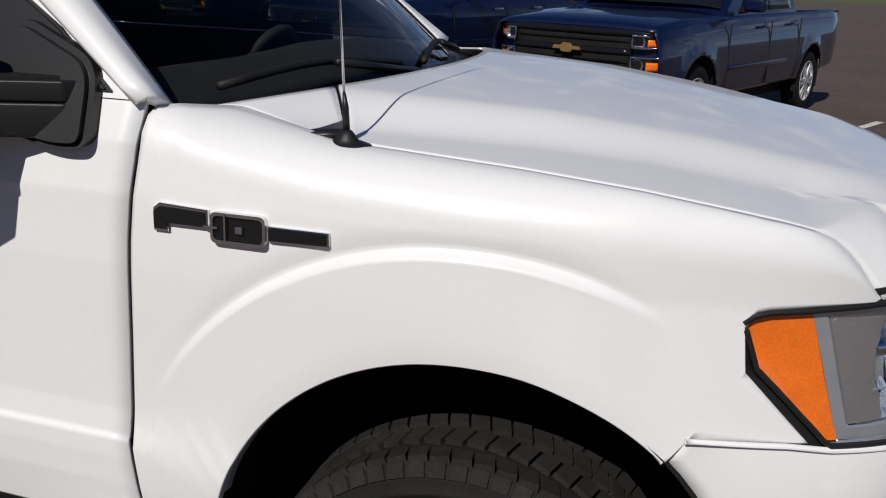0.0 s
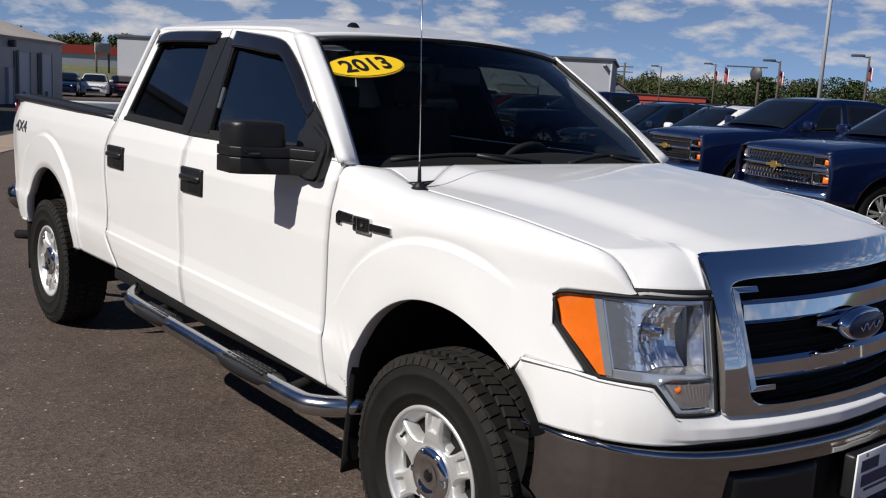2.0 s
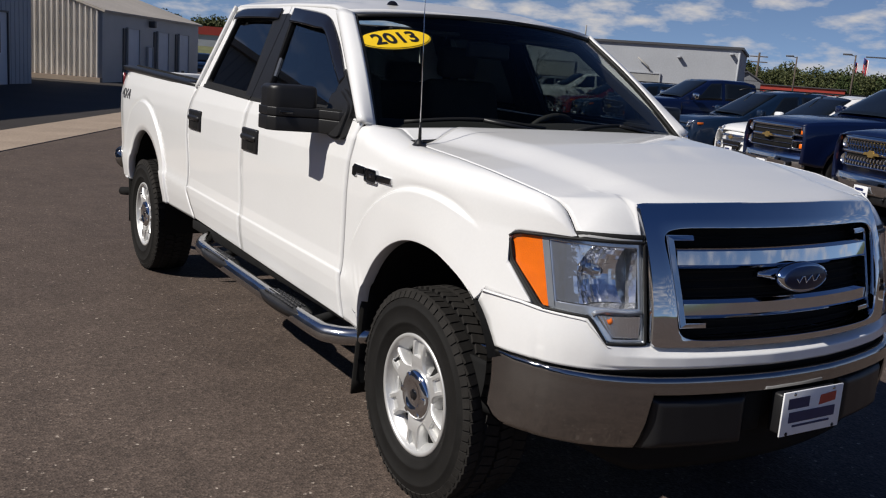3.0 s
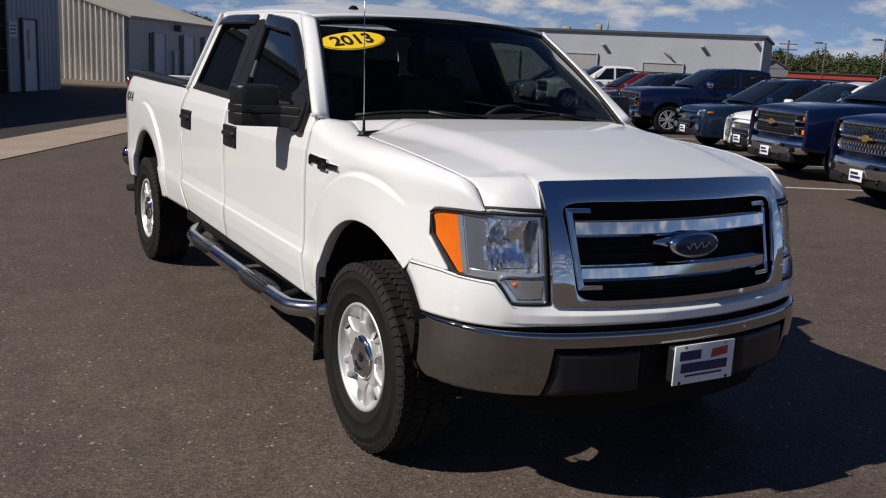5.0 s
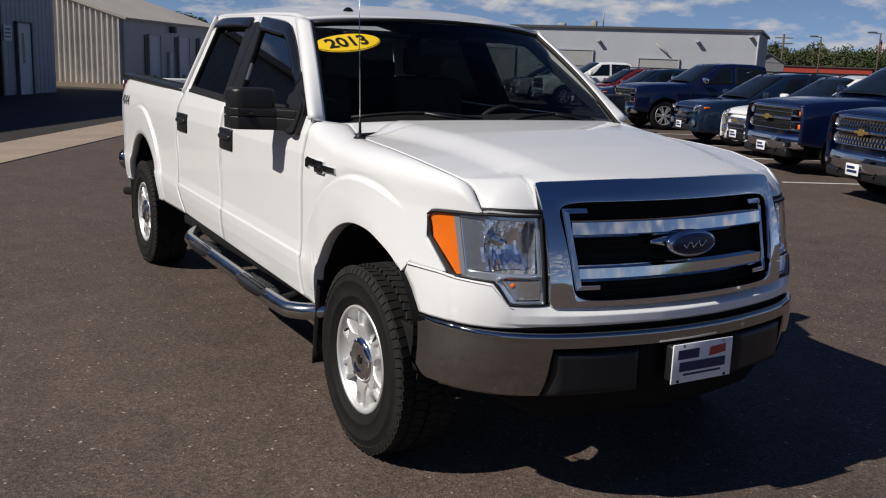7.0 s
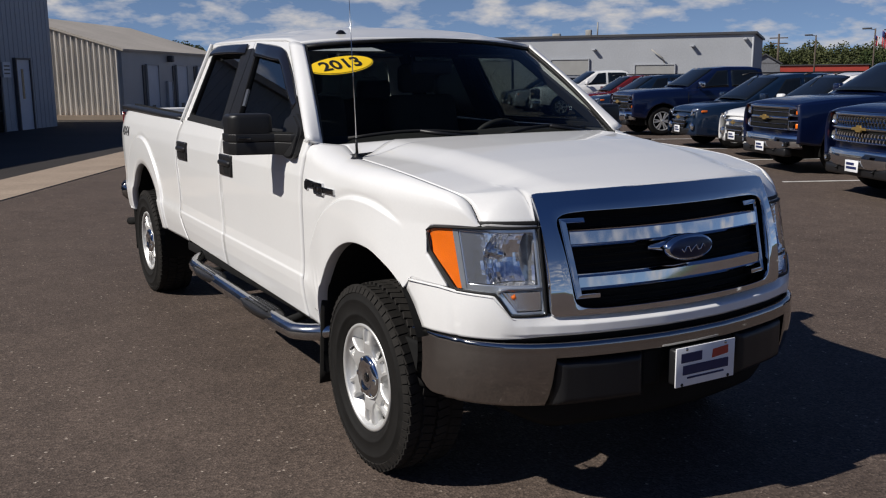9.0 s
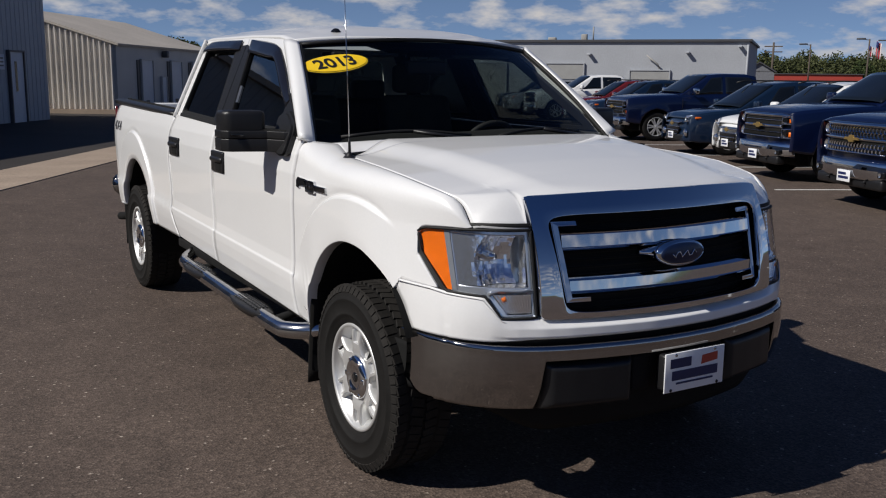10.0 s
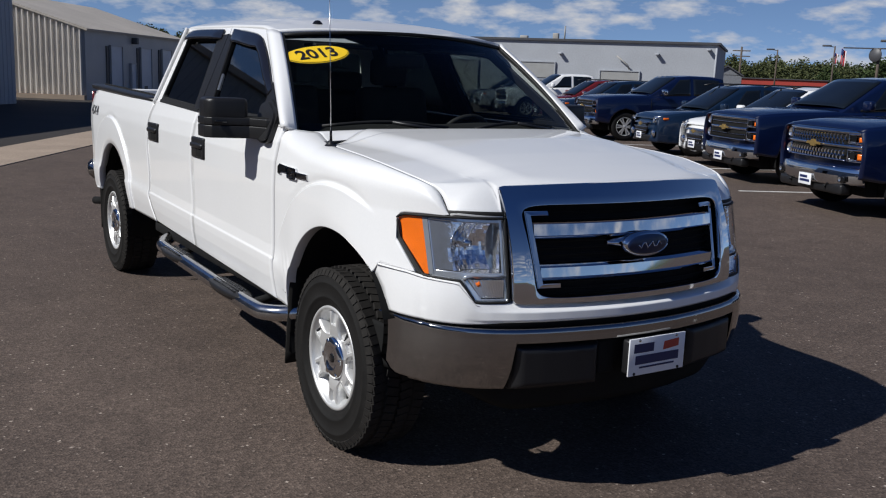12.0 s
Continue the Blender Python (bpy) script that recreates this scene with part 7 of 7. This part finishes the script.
SEDAN = dict(SUV, kind="sedan", length=4.7, roof=1.43, tyre=0.325, belt=[(-4.7, 0.92), (-4.2, 0.97), (-3.0, 0.95), (-1.3, 0.90), (-0.6, 0.84), (-0.15, 0.76), (0, 0.66)], sill=[(-4.7, 0.35), (-3.0, 0.22), (-0.3, 0.22), (0, 0.26)],
             cab=[(-4.25, 0.97), (-3.6, 1.34), (-3.1, 1.42), (-2.5, 1.43), (-2.15, 1.38), (-1.2, 0.90)], ws=(-1.3, -2.1), back_top=-3.6, windows=[(-1.85, -2.55, -2.30, -2.56), (-2.64, -3.4, -2.64, -3.2)], seams=[-1.4, -2.6, -3.45])


def at_row(x, y, dh=0.0):
    return pose(x, y, 0, 0, 0, HEADING + 3.2 + dh) @ Matrix.Translation((-0.14, 0, 0))


parked("parked_pickup", "navy blue crew-cab pickup with a chrome honeycomb grille", "pickup truck", dict(PICKUP, front=truck_front("mesh")), NAVY, at_row(-4.58, 8.45))
parked("parked_pickup", "navy blue crew-cab pickup with a chrome barred grille", "pickup truck", dict(PICKUP, front=truck_front("bars")), NAVY, at_row(-7.85, 10.40))
parked("parked_pickup", "navy blue crew-cab pickup with a dark grille and gold badge", "pickup truck", dict(PICKUP, front=truck_front("dark"), handle_mat=NAVY), NAVY, at_row(-1.12, 7.05))
parked("parked_pickup", "navy blue crew-cab pickup with chrome mirrors", "pickup truck", dict(PICKUP, front=truck_front("bars"), mirror_mat=CHROME), NAVY, at_row(-17.30, 15.20))
parked("parked_suv", "white compact sport utility with a two-part grille", "sport utility", dict(SUV, front=suv_front), WHITE, at_row(-10.1, 12.05))
parked("parked_suv", "slate blue compact sport utility with roof rails", "sport utility", dict(SUV, front=suv_front), SLATE, at_row(-12.75, 13.12))
parked("parked_suv", "dark red sport utility beside a white pickup", "sport utility", dict(SUV, front=suv_front), RED, at_row(-25.5, 19.9))
parked("parked_suv", "slate blue sport utility parked nose out", "sport utility", dict(SUV, front=suv_front), SLATE, at_row(-22.4, 18.2))
parked("parked_pickup", "white crew-cab pickup parked among dark vehicles", "pickup truck", dict(PICKUP, front=truck_front("bars")), WHITE, at_row(-29.0, 20.6))
parked("parked_suv", "silver sport utility at the row's far end", "sport utility", dict(SUV, front=suv_front), SILVER, at_row(-34.0, 22.8))
parked("parked_suv", "slate blue sport utility at the row's far end", "sport utility", dict(SUV, front=suv_front), SLATE, at_row(-37.0, 24.4))
for k, (mm, word) in enumerate(((SLATE, "dark blue"), (WHITE, "white"), (RED, "dark red"), (SLATE, "dark blue"), (SILVER, "silver"), (WHITE, "white"))):
    e = Vector((-57.0, 15.6, 0)) + Vector((-1.1, 1.75, 0)) * 1.35 * k
    parked("parked_sedan", word + " car in the far lot behind the shed", "car", dict(SEDAN, front=sedan_front), mm, pose(e.x, e.y, 0, 0, 0, -22), "cars in the far lot")
for o in (cw, *cw.children):
    bpy.data.objects.remove(o)

# ---- far things ----
def leaf_clumps(bm, centre, size, n, rnd, leaf):
    """Many small tilted leaf sprays filling an uneven crown."""
    lobes = [(Vector((rnd.uniform(-0.55, 0.55) * size[0], rnd.uniform(-0.55, 0.55) * size[1], rnd.uniform(-0.45, 0.5) * size[2])), rnd.uniform(0.35, 0.62)) for _ in range(7)]
    for _ in range(n):
        c, r = rnd.choice(lobes)
        d = Vector((rnd.gauss(0, 1), rnd.gauss(0, 1), rnd.gauss(0, 1))).normalized() * (rnd.random() ** 0.4) * r
        p = Vector(centre) + c + Vector((d.x * size[0], d.y * size[1], d.z * size[2]))
        a = Vector((rnd.gauss(0, 1), rnd.gauss(0, 1), rnd.gauss(0, 0.7))).normalized()
        b = a.cross(Vector((rnd.gauss(0, 1), rnd.gauss(0, 1), rnd.gauss(0, 1)))).normalized()
        k = leaf * rnd.uniform(0.6, 1.4)
        vs = [bm.verts.new(p + a * k * x + b * k * y) for x, y in ((-1, -0.2), (-0.2, -0.9), (0.9, -0.3), (0.6, 0.7), (-0.5, 0.8))]
        bm.faces.new(vs)


def leaf_mat(name, c1, c2):
    m = bpy.data.materials.new(name)
    m.use_nodes = True
    n, l = m.node_tree.nodes, m.node_tree.links
    g, r = n.new("ShaderNodeNewGeometry"), n.new("ShaderNodeValToRGB")
    r.color_ramp.elements[0].color, r.color_ramp.elements[1].color = (*c1, 1), (*c2, 1)
    l.new(g.outputs["Random Per Island"], r.inputs[0])
    l.new(r.outputs[0], n["Principled BSDF"].inputs["Base Color"])
    n["Principled BSDF"].inputs["Roughness"].default_value = 0.7
    n["Principled BSDF"].inputs["Specular IOR Level"].default_value = 0.2
    return m


LEAF = leaf_mat("mixed_foliage", (0.036, 0.045, 0.018), (0.088, 0.096, 0.036))
LEAF_DARK = leaf_mat("dark_foliage", (0.018, 0.032, 0.012), (0.065, 0.088, 0.028))
BARK = mat("bark", (0.07, 0.055, 0.04), 0.9, var=0.3, vscale=3)
rnd = random.Random(7)


def woods(name, label, bearings, dist, height, count, leaf, z0=0.0, mm=LEAF):
    bm = bmesh.new()
    for k in range(count):
        t = (k + rnd.random()) / count
        a = radians(bearings[0] + (bearings[1] - bearings[0]) * t)
        d = dist * rnd.uniform(0.92, 1.25)
        h = height * rnd.uniform(0.7, 1.2) * d / dist
        c = Vector((d * math.cos(a), d * math.sin(a), z0 * d / dist))
        leaf_clumps(bm, c + Vector((0, 0, h * 0.52)), (h * 0.42, h * 0.42, h * 0.46), 900, rnd, leaf)
        trunk = [bm.verts.new(c + Vector((0.03 * h * x, 0.03 * h * y, z * h * 0.5))) for z in (0, 1) for x, y in ((-1, -1), (1, -1), (0, 1))]
        for i in range(3):
            bm.faces.new([trunk[i], trunk[(i + 1) % 3], trunk[3 + (i + 1) % 3], trunk[3 + i]])
    return tagged(link(name, bm, mm, smooth=False), label, "trees", kind="stuff")


woods("far_woods", "belt of green deciduous trees beyond the lot", (100, 138), 235, 7.6, 110, 0.21)
woods("hill_woods", "wooded hillside behind the red-roofed building", (146, 172), 300, 9.0, 90, 0.30, 4.0, LEAF)
woods("hill_woods", "wooded hill line far beyond the trees", (90, 146), 420, 13.5, 130, 0.42, 1.0, LEAF)


def tree(x, y, h):
    t = thing("tree", "dark green deciduous tree with a rounded crown", "tree", "trees across the road")
    b = bmesh.new()
    trunk = tube([(x, y, 0), (x + 0.02 * h, y, h * 0.25), (x, y + 0.02 * h, h * 0.62)], [0.035 * h, 0.026 * h, 0.012 * h], n=8)
    part("trunk", trunk, BARK, t)
    for k in range(5):
        a = k * 1.3
        part("limb", tube([(x, y, h * (0.28 + 0.05 * k)), (x + 0.16 * h * math.cos(a), y + 0.16 * h * math.sin(a), h * (0.42 + 0.06 * k)), (x + 0.27 * h * math.cos(a), y + 0.27 * h * math.sin(a), h * (0.52 + 0.06 * k))], [0.012 * h, 0.008 * h, 0.004 * h], n=6), BARK, t)
    leaf_clumps(b, (x, y, h * 0.58), (h * 0.46, h * 0.46, h * 0.40), 3600, rnd, 0.019 * h)
    part("crown", b, LEAF_DARK, t, smooth=False)


for bearing, d, h in ((122.2, 118, 6.9), (119.6, 125, 6.3), (117.2, 118, 6.5), (113.3, 130, 4.6), (112.0, 122, 6.0), (124.8, 140, 5.4), (108.5, 126, 7.0), (105.0, 120, 6.6)):
    tree(d * math.cos(radians(bearing)), d * math.sin(radians(bearing)), h)

bank = link("grass_bank", sheet(lambda u, v: Vector((-(100 + 75 * v) * math.cos(radians(4 + 34 * u)), (100 + 75 * v) * math.sin(radians(4 + 34 * u)), 2.4 * smoothstep(0, 0.6, v) - 0.05)), 24, 8), mat("dry_grass", (0.11, 0.115, 0.045), 0.95, var=0.25, vscale=0.15, fine=0.3, fscale=2), smooth=True)
tagged(bank, "grassy bank rising beyond the far lot", "ground", kind="structure")
red_l = thing("red_roofed_building", "long low building with a red fascia on a bank", "building")
a0 = Vector((-146, 40, 2.2))
rd_ = Vector((0.36, 0.93, 0)).normalized()
MR = Matrix.Translation(a0) @ Matrix(((rd_.x, rd_.y, 0), (rd_.y, -rd_.x, 0), (0, 0, 1))).to_4x4()
for name, bm, mm in (("wall", box((20, -5, 1.0), (44, 10, 2.0)), BLOCK), ("fascia", box((20, -5, 2.6), (45, 10.4, 1.3)), RED_FASCIA), ("door", box((15, 0.05, 0.9), (5, 0.1, 1.7)), TRIM_DARK), ("door", box((21, 0.05, 0.8), (3, 0.1, 1.4)), TRIM_DARK), ("door", box((28, 0.05, 0.7), (4, 0.1, 1.0)), TRIM_DARK)):
    part(name, bm, mm, red_l, smooth=False).matrix_basis = MR
far_house = thing("house", "small grey gabled house beyond the lot, in shade", "house")
MH = pose(-57.6, 67.6, 0, rz=132)
HOUSE_GREY = mat("grey_clapboard", (0.16, 0.165, 0.18), 0.8, var=0.15, vscale=0.6, fine=0.15, fscale=8)
part("wall", box((0, 0, 1.35), (4.6, 2.6, 2.7)), HOUSE_GREY, far_house, smooth=False).matrix_basis = MH
part("roof", prism([(-1.55, 2.62), (0, 3.55), (1.55, 2.62), (1.45, 2.56), (0, 3.42), (-1.45, 2.56)], lambda a, b, d: Vector((2.5 - d, a, b)), 5.0), TRIM_DARK, far_house, smooth=False).matrix_basis = MH
part("gable", prism([(-1.3, 2.6), (1.3, 2.6), (0, 3.40)], lambda a, b, d: Vector((2.3 - d, a, b)), 4.6), HOUSE_GREY, far_house, smooth=False).matrix_basis = MH
for x in (-1.4, 0.1, 1.5):
    for side in (-1, 1):
        part("window", box((x, side * 1.31, 1.75), (0.7, 0.06, 0.9)), GLOSS_BLACK, far_house, smooth=False).matrix_basis = MH
red_r = thing("red_store", "long low red building across the road", "building")
a1 = Vector((-78.6, 104.6, 0))
rd2 = Vector((0.80, 0.60, 0)).normalized()
MR2 = Matrix.Translation(a1) @ Matrix(((rd2.x, rd2.y, 0), (rd2.y, -rd2.x, 0), (0, 0, 1))).to_4x4()
for name, bm, mm in (("wall", box((-3.5, -4, 1.4), (16, 8, 2.8)), RED_FASCIA), ("roof", box((-3.5, -4, 2.86), (16.4, 8.4, 0.12)), TRIM_DARK), ("window", box((-1.0, 0.05, 1.5), (2.4, 0.1, 1.0)), GLOSS_BLACK), ("window", box((-7, 0.05, 1.5), (2.4, 0.1, 1.0)), GLOSS_BLACK)):
    part(name, bm, mm, red_r, smooth=False).matrix_basis = MR2

FLAG_RED, FLAG_WHITE, FLAG_BLUE = mat("flag_red", (0.45, 0.03, 0.04), 0.8, var=0.1, vscale=5), mat("flag_white", (0.7, 0.7, 0.7), 0.8, var=0.1, vscale=5), mat("flag_blue", (0.02, 0.03, 0.14), 0.8, var=0.1, vscale=5)


def flag(parent, x, y, z, drop, w, way):
    for k in range(7):
        def f(u, v, k=k):
            s = k / 7 + u / 7
            return Vector((x + way.x * w * s, y + way.y * w * s, z - drop * v - 0.22 * drop * s)) + Vector((0.05 * math.sin(9 * s), 0.05 * math.cos(9 * s), 0))
        part("flag_stripe", sheet(f, 2, 4), (FLAG_RED, FLAG_WHITE)[k % 2], parent, thick=0.01)
    part("flag_canton", sheet(lambda u, v: Vector((x + way.x * w * 0.45 * u, y + way.y * w * 0.45 * u, z - drop * 0.4 * v - 0.1 * drop * u)) + Vector((0.03, -0.03, 0)), 2, 2), FLAG_BLUE, parent, thick=0.03)


def lot_lamp(x, y, h, with_flag=False, arm=-1):
    t = thing("lot_lamp", "tall lot lamp on a steel pole", "street lamp", "lot lamps")
    part("pole", tube([(x, y, 0), (x, y, h)], [0.10, 0.07], n=8), WOOD_POLE, t)
    way = Vector((-0.80, -0.58, 0)) * (1 if arm < 0 else -1)
    part("arm", tube([(x, y, h - 0.1), (x + way.x * 0.7, y + way.y * 0.7, h)], 0.04, n=6), TRIM_DARK, t)
    part("lamp_head", box((0, 0, 0), (0.85, 0.4, 0.16), Matrix.Translation((x + way.x * 0.75, y + way.y * 0.75, h + 0.02)) @ Matrix.Rotation(math.atan2(way.y, way.x), 4, "Z"), round_=0.04), TRIM_DARK, t)
    if with_flag:
        flag(t, x, y, h - 0.6, 0.95, 0.32, Vector((0.8, 0.58, 0)))
    return t


lot_lamp(-64.9, 83.8, 5.8)
lot_lamp(-54.4, 79.0, 5.9, True)
lot_lamp(-34.2, 57.4, 5.05, True)
lot_lamp(-29.2, 60.1, 5.6, True)
lot_lamp(-20.2, 60.0, 5.85, True)
up = thing("utility_pole", "wooden utility pole with two crossarms", "utility pole")
part("pole", tube([(-93.7, 111.9, 0), (-93.7, 111.9, 7.6)], [0.20, 0.14], n=8), WOOD_POLE, up)
for z in (7.0, 6.2):
    part("crossarm", box((0, 0, 0), (2.6, 0.14, 0.16), Matrix.Translation((-93.7, 111.9, z)) @ Matrix.Rotation(radians(35), 4, "Z")), WOOD_POLE, up, smooth=False)
up2 = copy_thing(up, pose(78.0, -58.0, 0.0))
ts = thing("sign_tower", "dark steel sign post with a round sign and a flag", "sign")
part("pole", tube([(-40.4, 64.8, 0), (-40.4, 64.8, 5.0)], 0.11, n=8), WOOD_POLE, ts)
part("crossarm", box((0, 0, 0), (3.2, 0.1, 0.1), Matrix.Translation((-41.2, 64.2, 4.95)) @ Matrix.Rotation(radians(36), 4, "Z")), TRIM_DARK, ts, smooth=False)
part("sign_disc", lathe([(0, 0.06), (0.52, 0.05), (0.55, 0), (0.52, -0.05), (0, -0.06)], 20, "Y", (-40.55, 64.55, 4.45)), TRIM_DARK, ts)
flag(ts, -42.6, 63.2, 4.9, 1.2, 0.4, Vector((0.8, 0.58, 0)))
fp = thing("flag_pole", "tall white flagpole on a concrete footing", "flagpole")
part("shaft", tube([(-30.9, 57.2, 0), (-30.9, 57.2, 8.0), (-30.9, 57.2, 16.0)], [0.15, 0.12, 0.08], n=10), BLOCK, fp)
part("footing", lathe([(0.0, 0.35), (0.45, 0.35), (0.5, 0.0)], 16, "Z", (-30.9, 57.2, 0)), CONCRETE, fp)
sg = thing("roadside_sign", "grey double-post roadside sign", "sign")
part("panel", box((-120, 40.2, 4.6), (0.3, 2.0, 1.3), round_=0.05), POLE_MAT, sg)
for dy in (-0.8, 0.8):
    part("post", tube([(-120, 40.2 + dy, 0.5), (-120, 40.2 + dy, 4.2)], 0.14, n=8), WOOD_POLE, sg)
